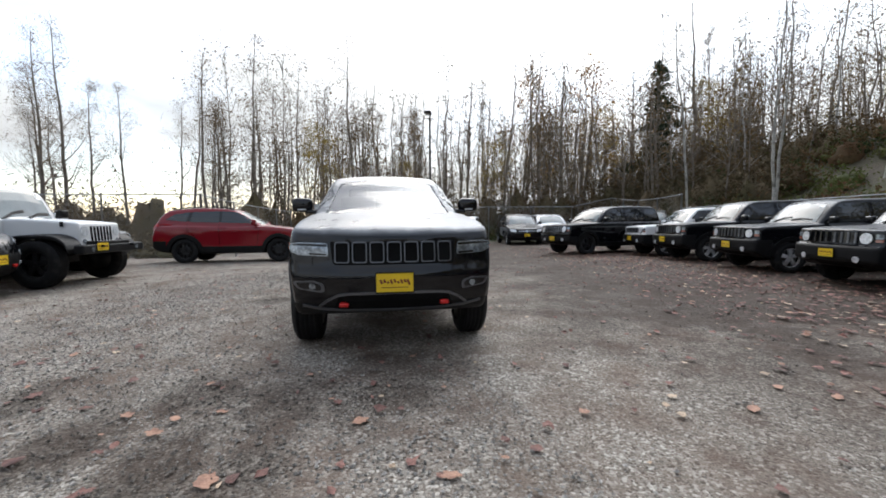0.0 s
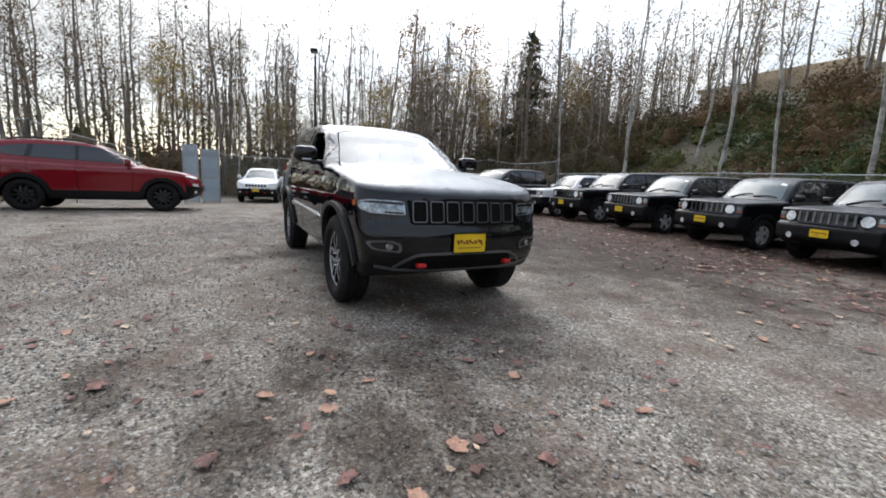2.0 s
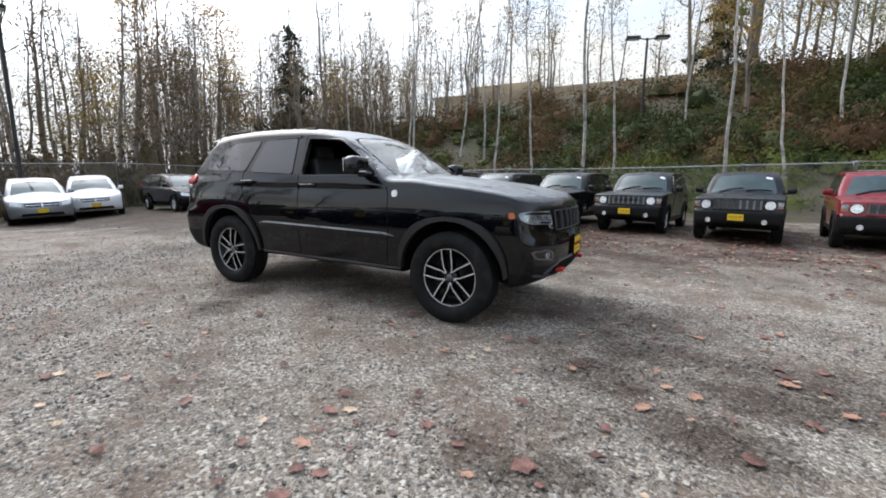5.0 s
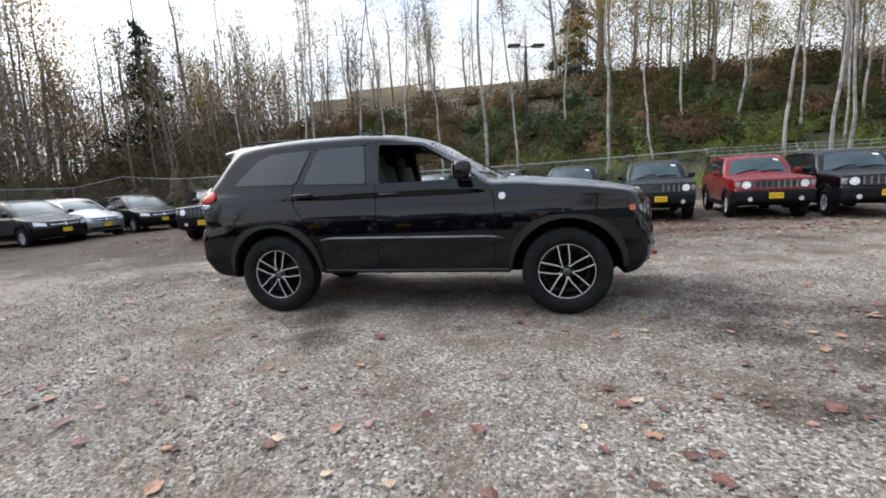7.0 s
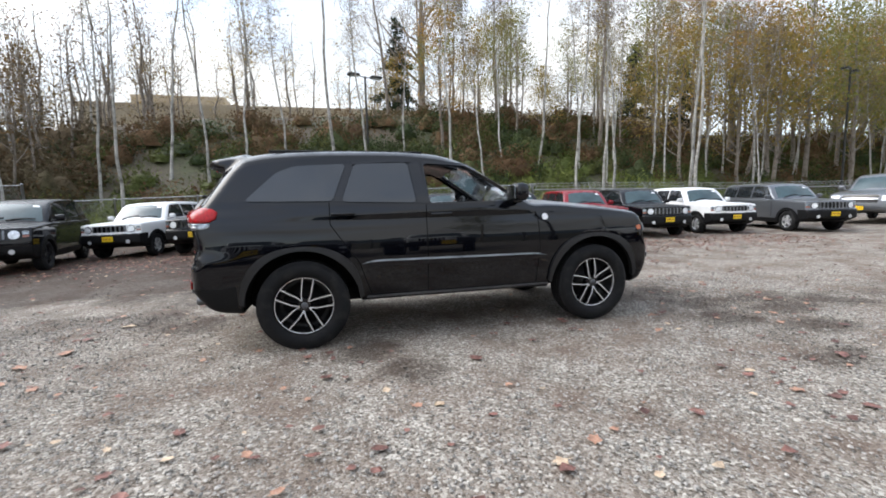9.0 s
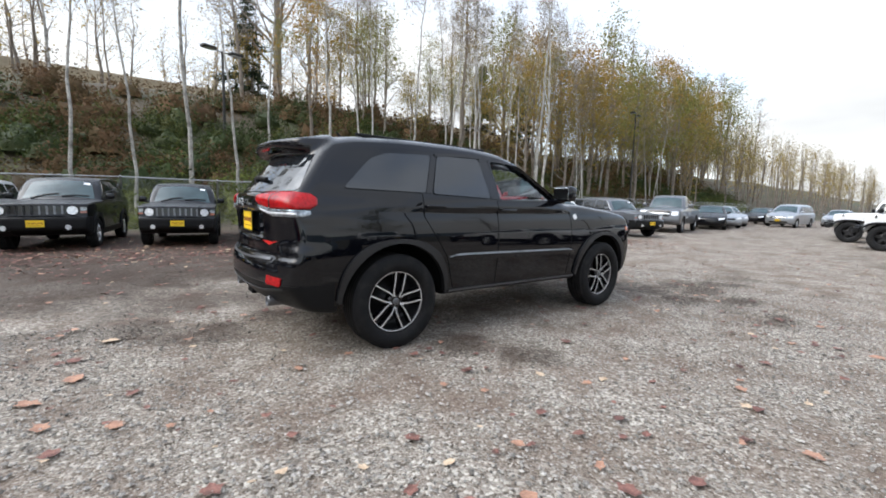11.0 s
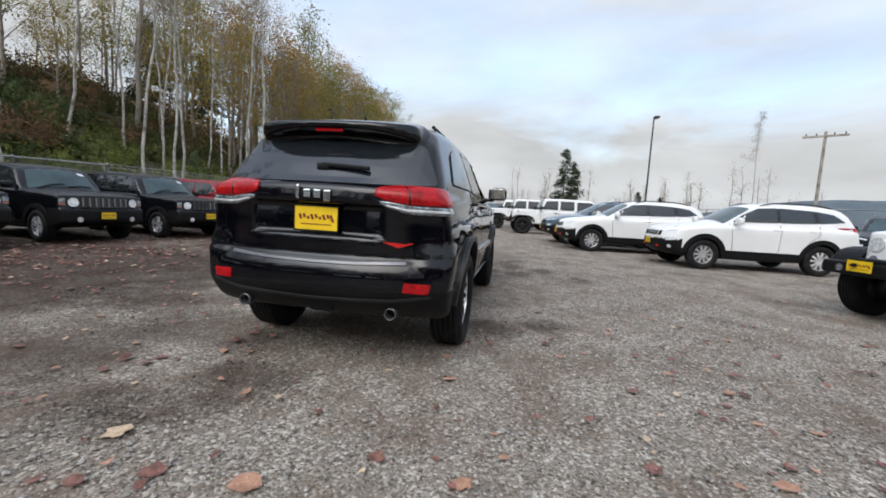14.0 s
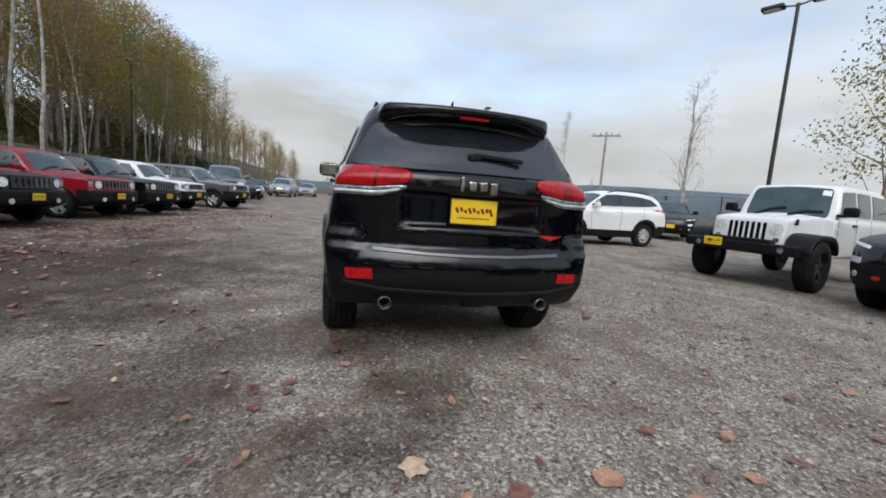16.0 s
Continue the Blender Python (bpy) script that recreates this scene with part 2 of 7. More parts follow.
WALL_TAN = surface("tan_concrete_wall", (0.46, 0.38, 0.27), 0.85, vary=0.12, size=3.0, bump=0.2, bump_size=0.15)
BARK_PALE = surface("pale_birch_bark", (0.40, 0.38, 0.345), 0.85, vary=0.3, size=0.35, bump=0.5, bump_size=0.05, alt=(0.13, 0.12, 0.105), alt_at=0.54)
BARK_GREY = surface("grey_bark", (0.23, 0.195, 0.16), 0.9, vary=0.35, size=0.3, bump=0.6, bump_size=0.04, alt=(0.125, 0.100, 0.078))
LEAF_YELLOW = surface("autumn_yellow_leaf", (0.36, 0.25, 0.070), 0.6, vary=0.2, size=2.0, bump_size=0.2, alt=(0.27, 0.23, 0.075), island=0.25, spec=0.12)
LEAF_ORANGE = surface("autumn_orange_leaf", (0.42, 0.23, 0.055), 0.6, vary=0.2, size=2.0, bump_size=0.2, alt=(0.30, 0.20, 0.06), island=0.25, spec=0.12)
LEAF_GREEN = surface("late_green_leaf", (0.20, 0.21, 0.060), 0.6, vary=0.2, size=2.0, bump_size=0.2, alt=(0.25, 0.20, 0.060), island=0.25, spec=0.12)
LEAF_BROWN = surface("brown_withered_leaf", (0.19, 0.120, 0.058), 0.7, vary=0.2, size=2.0, bump_size=0.2, alt=(0.12, 0.095, 0.045), island=0.25, spec=0.12)
LEAF_RUSSET = surface("russet_bramble_leaf", (0.135, 0.080, 0.042), 0.7, vary=0.2, size=1.2, bump_size=0.2, alt=(0.085, 0.070, 0.032), island=0.3, spec=0.12)
LEAF_IVY = surface("ivy_and_bramble_leaf", (0.085, 0.105, 0.028), 0.5, vary=0.2, size=3.0, bump_size=0.3, alt=(0.105, 0.095, 0.034), island=0.2, spec=0.12)
LEAF_FERN = surface("bright_fern_leaf", (0.165, 0.190, 0.050), 0.5, vary=0.2, size=1.6, bump_size=0.2, alt=(0.110, 0.130, 0.034), island=0.25, spec=0.12)
BRUSH = surface("dark_withered_brush", (0.120, 0.088, 0.052), 0.8, vary=0.2, size=2.5, bump_size=0.3, alt=(0.070, 0.064, 0.032), island=0.25, spec=0.12)
LEAF_SHRUB = surface("dark_evergreen_leaf", (0.044, 0.064, 0.022), 0.5, vary=0.2, size=1.5, bump_size=0.2, alt=(0.062, 0.066, 0.024), island=0.3, spec=0.12)
NEEDLE = surface("fir_needle", (0.034, 0.050, 0.026), 0.7, vary=0.3, size=1.5, bump_size=0.2, island=0.4, spec=0.12)
FALLEN = surface("fallen_orange_leaf", (0.36, 0.195, 0.125), 0.7, vary=0.25, size=0.08, bump=0.4, bump_size=0.012, alt=(0.22, 0.115, 0.08), island=0.35)
FALLEN_PALE = surface("fallen_tan_leaf", (0.50, 0.38, 0.26), 0.7, vary=0.25, size=0.06, bump=0.4, bump_size=0.012, alt=(0.34, 0.23, 0.15), island=0.3)
FALLEN_DARK = surface("fallen_brown_leaf", (0.19, 0.085, 0.065), 0.7, vary=0.3, size=0.06, bump=0.4, bump_size=0.012, island=0.45)
# Ribs are body paint; this lighter grey paints in their silvery highlights
RIB_HIGHLIGHT = surface("satin_grille_rib", (0.17, 0.175, 0.185), 0.3, 0.7, vary=0.05)


def translucent(m, share):
    """Lets part of the light through, as thin leaves do."""
    t = m.node_tree
    b = t.nodes["Principled BSDF"]
    thin, mix = t.nodes.new("ShaderNodeBsdfTranslucent"), t.nodes.new("ShaderNodeMixShader")
    t.links.new(b.inputs["Base Color"].links[0].from_socket, thin.inputs["Color"])
    mix.inputs[0].default_value = share
    t.links.new(b.outputs[0], mix.inputs[1])
    t.links.new(thin.outputs[0], mix.inputs[2])
    t.links.new(mix.outputs[0], t.nodes["Material Output"].inputs["Surface"])


for leaf_kind, share in ((LEAF_YELLOW, 0.5), (LEAF_ORANGE, 0.5), (LEAF_GREEN, 0.5), (LEAF_BROWN, 0.4), (LEAF_RUSSET, 0.25), (LEAF_IVY, 0.25), (LEAF_FERN, 0.35), (LEAF_SHRUB, 0.2)):
    translucent(leaf_kind, share)


# ---- modelling helpers ----
def mesh_object(name, verts, faces, material, parent=None, label="", smooth=True, mats=None, face_mats=None):
    me = bpy.data.meshes.new(name)
    me.from_pydata(verts if isinstance(verts, list) else verts.tolist(), [], faces if isinstance(faces, list) else faces.tolist())
    for m in (mats or [material]):
        me.materials.append(m)
    if smooth:
        me.polygons.foreach_set("use_smooth", np.ones(len(me.polygons), bool))
    if face_mats is not None:
        me.polygons.foreach_set("material_index", np.asarray(face_mats, np.int32))
    me.update()
    ob = new(name, me)
    ob.parent = parent
    return tagged(ob, label)


def part(name, bm, material, parent=None, label="", smooth=False):
    """One bmesh as one mesh object under a thing or a part."""
    me = bpy.data.meshes.new(name)
    bmesh.ops.recalc_face_normals(bm, faces=bm.faces)
    bm.to_mesh(me)
    bm.free()
    me.materials.append(material)
    if smooth:
        me.polygons.foreach_set("use_smooth", np.ones(len(me.polygons), bool))
    ob = new(name, me)
    ob.parent = parent
    return tagged(ob, label)


def box(sx, sy, sz, at=(0, 0, 0), bevel=0.0, segments=2, bm=None, turn=None):
    bm2 = bmesh.new()
    m = Matrix.Translation(at) @ (turn or Matrix.Identity(4)) @ Matrix.Diagonal((sx, sy, sz, 1))
    bmesh.ops.create_cube(bm2, size=1, matrix=m)
    if bevel:
        bmesh.ops.bevel(bm2, geom=bm2.edges[:], offset=bevel, segments=segments, affect="EDGES", profile=0.5)
    return join(bm, bm2)


def rod(a, b, r0, r1=None, sides=8, bm=None):
    a, b = Vector(a), Vector(b)
    bm2 = bmesh.new()
    m = Matrix.Translation((a + b) / 2) @ (b - a).to_track_quat("Z", "Y").to_matrix().to_4x4()
    bmesh.ops.create_cone(bm2, cap_ends=True, segments=sides, radius1=r0, radius2=r0 if r1 is None else r1, depth=(b - a).length, matrix=m)
    return join(bm, bm2)


def join(bm, other):
    if bm is None:
        return other
    me = bpy.data.meshes.new("temp")
    other.to_mesh(me)
    other.free()
    bm.from_mesh(me)
    bpy.data.meshes.remove(me)
    return bm


def lathe(profile, sides, axis="y"):
    """Revolves (radius, along) points round the local axis."""
    n = len(profile)
    a = np.linspace(0, 2 * np.pi, sides, endpoint=False)
    r, h = np.array(profile, float).T
    v = np.stack([np.outer(np.cos(a), r), np.outer(np.ones(sides), h), np.outer(np.sin(a), r)], -1)
    if axis == "z":
        v = v[..., [0, 2, 1]]
    faces = [(i * n + j, ((i + 1) % sides) * n + j, ((i + 1) % sides) * n + j + 1, i * n + j + 1) for i in range(sides) for j in range(n - 1)]
    return v.reshape(-1, 3), faces


def tube(points, radii, sides):
    """Verts and faces of a tapered tube along points."""
    p, r = np.asarray(points, float), np.asarray(radii, float)
    d = np.gradient(p, axis=0)
    d /= np.linalg.norm(d, axis=1, keepdims=True) + 1e-9
    ref = np.where(np.abs(d[:, 2:3]) > 0.9, [[1.0, 0, 0]], [[0, 0, 1.0]])
    u = np.cross(d, ref)
    u /= np.linalg.norm(u, axis=1, keepdims=True) + 1e-9
    w = np.cross(d, u)
    a = np.linspace(0, 2 * np.pi, sides, endpoint=False)
    v = p[:, None] + r[:, None, None] * (u[:, None] * np.cos(a)[None, :, None] + w[:, None] * np.sin(a)[None, :, None])
    n = len(p)
    i, j = np.meshgrid(np.arange(n - 1), np.arange(sides), indexing="ij")
    k = (j + 1) % sides
    f = np.stack([i * sides + j, i * sides + k, (i + 1) * sides + k, (i + 1) * sides + j], -1)
    return v.reshape(-1, 3), f.reshape(-1, 4)


class Heap:
    """Collects verts and quads of many pieces for one mesh."""

    def __init__(self):
        self.v, self.f, self.n = [], [], 0

    def add(self, v, f):
        self.v.append(np.asarray(v, float))
        self.f.append(np.asarray(f) + self.n)
        self.n += len(v)

    def done(self, name, material, parent=None, label="", smooth=True):
        return mesh_object(name, np.concatenate(self.v), np.concatenate(self.f), material, parent, label, smooth)


def smin(a, b, k):
    h = np.clip(0.5 + 0.5 * (b - a) / k, 0, 1)
    return b * (1 - h) + a * h - k * h * (1 - h)


def smax(a, b, k):
    return -smin(-a, -b, k)


def curve(x, points):
    """Smooth monotone cubic through (x, y) points, flat outside."""
    px, py = np.array(points, float).T
    h = np.diff(px)
    s = np.diff(py) / h
    m = np.zeros(len(px))
    m[0], m[-1] = s[0], s[-1]
    for i in range(1, len(px) - 1):
        if s[i - 1] * s[i] > 0:
            w1, w2 = 2 * h[i] + h[i - 1], h[i] + 2 * h[i - 1]
            m[i] = (w1 + w2) / (w1 / s[i - 1] + w2 / s[i])
    x = np.asarray(x, float)
    xc = np.clip(x, px[0], px[-1])
    i = np.clip(np.searchsorted(px, xc, side="right") - 1, 0, len(px) - 2)
    t = (xc - px[i]) / h[i]
    y = (2 * t**3 - 3 * t**2 + 1) * py[i] + (t**3 - 2 * t**2 + t) * h[i] * m[i] + (3 * t**2 - 2 * t**3) * py[i + 1] + (t**3 - t**2) * h[i] * m[i + 1]
    return y + m[0] * np.minimum(x - px[0], 0) + m[-1] * np.maximum(x - px[-1], 0)


def poly_distance(u, v, poly):
    """Signed distance to a polygon in the plane, below 0 inside."""
    best, inside = np.full(u.shape, 1e9), np.zeros(u.shape, bool)
    for (ax, ay), (bx, by) in zip(poly, poly[1:] + poly[:1]):
        ex, ey, wx, wy = bx - ax, by - ay, u - ax, v - ay
        t = np.clip((wx * ex + wy * ey) / (ex * ex + ey * ey), 0, 1)
        best = np.minimum(best, (wx - ex * t) ** 2 + (wy - ey * t) ** 2)
        if abs(ey) > 1e-9:
            inside ^= ((ay > v) != (by > v)) & (u < ex * (v - ay) / ey + ax)
    return np.where(inside, -1, 1) * np.sqrt(best)


def skin(field, low, high, step):
    """The zero surface of field(x, y, z) as verts and quads (surface nets, drawn onto the surface)."""
    ax = [np.arange(a, b + step, step) for a, b in zip(low, high)]
    val = np.empty([len(a) for a in ax], np.float32)
    for i, x in enumerate(ax[0]):
        yy, zz = np.meshgrid(ax[1], ax[2], indexing="ij")
        val[i] = field(np.full(yy.shape, x), yy, zz)
    neg = val < 0
    count = sum(neg[i : neg.shape[0] - 1 + i, j : neg.shape[1] - 1 + j, k : neg.shape[2] - 1 + k].astype(np.int8) for i in (0, 1) for j in (0, 1) for k in (0, 1))
    cells = np.argwhere((count > 0) & (count < 8))
    total, hits = np.zeros((len(cells), 3)), np.zeros(len(cells))
    corner = {c: val[cells[:, 0] + c[0], cells[:, 1] + c[1], cells[:, 2] + c[2]] for c in [(i, j, k) for i in (0, 1) for j in (0, 1) for k in (0, 1)]}
    for axis in range(3):
        for c in corner:
            if c[axis] == 0:
                d = tuple(1 if n == axis else c[n] for n in range(3))
                a, b = corner[c], corner[d]
                on = (a < 0) != (b < 0)
                t = np.where(on, a / np.where(on, a - b, 1), 0)
                p = np.tile(np.array(c, float), (len(cells), 1))
                p[:, axis] += t
                total += p * on[:, None]
                hits += on
    v = (cells + total / hits[:, None]) * step + np.array([a[0] for a in ax])
    ids = np.full(count.shape, -1, np.int64)
    ids[tuple(cells.T)] = np.arange(len(cells))
    quads = []
    for axis in range(3):
        first = [slice(None)] * 3
        second = [slice(None)] * 3
        first[axis], second[axis] = slice(0, -1), slice(1, None)
        a, b = neg[tuple(first)], neg[tuple(second)]
        e = np.argwhere(a != b)
        o1, o2 = [n for n in range(3) if n != axis]
        e = e[(e[:, o1] > 0) & (e[:, o2] > 0) & (e[:, o1] < val.shape[o1] - 1) & (e[:, o2] < val.shape[o2] - 1)]
        q = []
        for d1, d2 in ((1, 1), (0, 1), (0, 0), (1, 0)):
            w = e.copy()
            w[:, o1] -= d1
            w[:, o2] -= d2
            q.append(ids[tuple(w.T)])
        q = np.stack(q, 1)
        flip = a[tuple(e.T)] == (axis == 1)
        q[flip] = q[flip][:, ::-1]
        quads.append(q)
    q = np.concatenate(quads)
    for _ in range(2):
        f0, h = field(*v.T), 1e-3
        g = np.stack([(field(*(v + h * e).T) - field(*(v - h * e).T)) / (2 * h) for e in np.eye(3)], 1)
        move = f0[:, None] * g / np.maximum((g * g).sum(1, keepdims=True), 0.05)
        v = v - np.clip(move, -step / 2, step / 2)
    a, b, c, d = (v[q[:, k]] for k in range(4))
    turned = (np.cross(c - a, d - b) * (g[q[:, 0]] + g[q[:, 2]])).sum(1) < 0
    q[turned] = q[turned][:, ::-1]
    return v, q


def drop_on(field, u, v, axis, sign, far=2.9):
    """Where rays along an axis first meet the surface of field; u, v are the other two coordinates, in order."""
    u, v = np.asarray(u, float), np.asarray(v, float)

    def at(s):
        c = [u, v]
        c.insert(axis, s * sign)
        return field(*c)

    s = np.full(u.shape, far)
    done = np.zeros(u.shape, bool)
    step = 0.02
    for _ in range(int(2 * far / step)):
        done |= at(s) < 0
        if done.all():
            break
        s = np.where(done, s, s - step)
    lo, hi = s.copy(), s + step
    for _ in range(14):
        mid = (lo + hi) / 2
        inside = at(mid) < 0
        lo, hi = np.where(inside, mid, lo), np.where(inside, hi, mid)
    return np.where(done, hi * sign, np.nan)


def dense(poly, step):
    out = []
    for a, b in zip(poly, poly[1:] + poly[:1]):
        n = max(1, int(np.ceil(np.hypot(b[0] - a[0], b[1] - a[1]) / step)))
        out += [(a[0] + (b[0] - a[0]) * i / n, a[1] + (b[1] - a[1]) * i / n) for i in range(n)]
    return out


def rounded(poly, r, n=4):
    """The polygon with its corners rounded."""
    out = []
    for i, p in enumerate(poly):
        p, a, b = Vector(p), Vector(poly[i - 1]), Vector(poly[(i + 1) % len(poly)])
        ra, rb = min(r, (a - p).length * 0.45), min(r, (b - p).length * 0.45)
        s, e = p + (a - p).normalized() * ra, p + (b - p).normalized() * rb
        for k in range(n + 1):
            t = k / n
            out.append(tuple((1 - t) ** 2 * s + 2 * t * (1 - t) * p + t * t * e))
    return out


def drape(name, field, poly, axis, sign, material, parent, lift=0.004, depth=0.03, step=0.06, label="", holes=()):
    """A plate of the outline poly laid on the surface of field, lift above it, with its edge turned in by depth."""
    rings = [dense(poly, step)] + [dense(h, step) for h in holes]
    pts, edges = [], []
    for ring in rings:
        n0 = len(pts)
        pts += ring
        edges += [(n0 + i, n0 + (i + 1) % len(ring)) for i in range(len(ring))]
    n_rim = len(pts)
    us, vs = np.array(rings[0]).T
    gu, gv = np.meshgrid(np.arange(us.min() + step / 2, us.max(), step), np.arange(vs.min() + step / 2, vs.max(), step), indexing="ij")
    gu, gv = gu.ravel(), gv.ravel()
    if len(gu):
        ok = poly_distance(gu, gv, rings[0]) < -step * 0.35
        for h in rings[1:]:
            ok &= poly_distance(gu, gv, h) > step * 0.35
        pts += list(zip(gu[ok], gv[ok]))
    cv, ce, cf, *_ = mathutils_cdt([Vector(p) for p in pts], edges, [], 1 if len(rings) == 1 else 0, 1e-6)
    uv = np.array([tuple(p) for p in cv])
    faces = []
    for f in cf:
        c = uv[list(f)].mean(0)
        if poly_distance(np.array([c[0]]), np.array([c[1]]), rings[0])[0] < 0 and all(poly_distance(np.array([c[0]]), np.array([c[1]]), h)[0] > 0 for h in rings[1:]):
            faces.append(tuple(f))
    w = drop_on(field, uv[:, 0], uv[:, 1], axis, sign)
    if np.isnan(w).any():
        w = np.where(np.isnan(w), np.nanmedian(w), w)
    cols = [uv[:, 0], uv[:, 1]]
    cols.insert(axis, w)
    v = np.stack(cols, 1)
    h = 2e-3
    g = np.stack([(field(*(v + h * e).T) - field(*(v - h * e).T)) for e in np.eye(3)], 1)
    g /= np.linalg.norm(g, axis=1, keepdims=True) + 1e-9
    top, low = v + lift * g, v - (depth - lift) * g
    n = len(v)
    count = {}
    for f in faces:
        for a, b in zip(f, f[1:] + f[:1]):
            count[(a, b)] = count.get((a, b), 0) + 1
    rim = [(a, b) for (a, b) in count if (b, a) not in count]
    a, b, c = (top[i] for i in faces[0][:3])
    facing = np.dot(np.cross(b - a, c - a), g[faces[0][0]])
    fs = [f if facing > 0 else f[::-1] for f in faces]
    skirt = [(a, b, b + n, a + n)[:: (-1 if facing > 0 else 1)] for a, b in rim]
    ob = mesh_object(name, np.concatenate([top, low]), fs + skirt, material, parent, label, smooth=False)
    return ob


def mirrored(poly):
    return [(-a, b) for a, b in poly][::-1]


from mathutils.geometry import delaunay_2d_cdt as mathutils_cdt


# ---- the ground: one sheet with the gravel lot, the bank in the north and the flat land beyond ----
def smooth01(a, b, x):
    t = np.clip((np.asarray(x, float) - a) / (b - a), 0, 1)
    return t * t * (3 - 2 * t)


def ground_z(x, y):
    x, y = np.asarray(x, float), np.asarray(y, float)
    z = 0.04 * smooth01(4.0, 8.5, y) - 0.022 * np.clip(-x - 3.5, 0, 22) - 0.24 * smooth01(8, 17, -x) * smooth01(7.5, 2.0, y)
    ridge = 2.0 + 6.8 * smooth01(-48, -10, x) - 1.3 * smooth01(12, 60, x)
    bank = smooth01(13.6, 35.0, y + 1.4 * np.sin(x * 0.13)) ** 0.85
    return z + bank * ridge - 6.0 * smooth01(120, 420, np.hypot(x, y)) * (y < 200)


def grades(limit):
    a = list(np.arange(0, 8, 0.16)) + list(np.arange(8, 40, 0.5))
    s = 0.8
    while a[-1] < limit:
        a.append(a[-1] + s)
        s *= 1.25
    a = np.array(a)
    return np.concatenate([-a[:0:-1], a])


gx, gy = np.meshgrid(grades(1400), grades(1400), indexing="ij")
rough = np.vectorize(lambda a, b: noise.noise((a * 0.9, b * 0.9, 0.0)) * 0.018 + noise.noise((a * 3.1, b * 3.1, 4.0)) * 0.008)(np.clip(gx, -40, 40), np.clip(gy, -40, 40))
gz = ground_z(gx, gy) + np.where(np.maximum(np.abs(gx), np.abs(gy)) < 39, rough, 0) - 0.012
n1, n2 = gx.shape
i, j = np.meshgrid(np.arange(n1 - 1), np.arange(n2 - 1), indexing="ij")
quads = np.stack([i * n2 + j, (i + 1) * n2 + j, (i + 1) * n2 + j + 1, i * n2 + j + 1], -1).reshape(-1, 4)
gverts = np.stack([gx, gy, gz], -1).reshape(-1, 3)
gmid = gverts[quads].mean(1)
wild = (gmid[:, 1] > 13.0) | (gmid[:, 0] < -20.5) | (gmid[:, 1] < -16) | (gmid[:, 0] > 75)


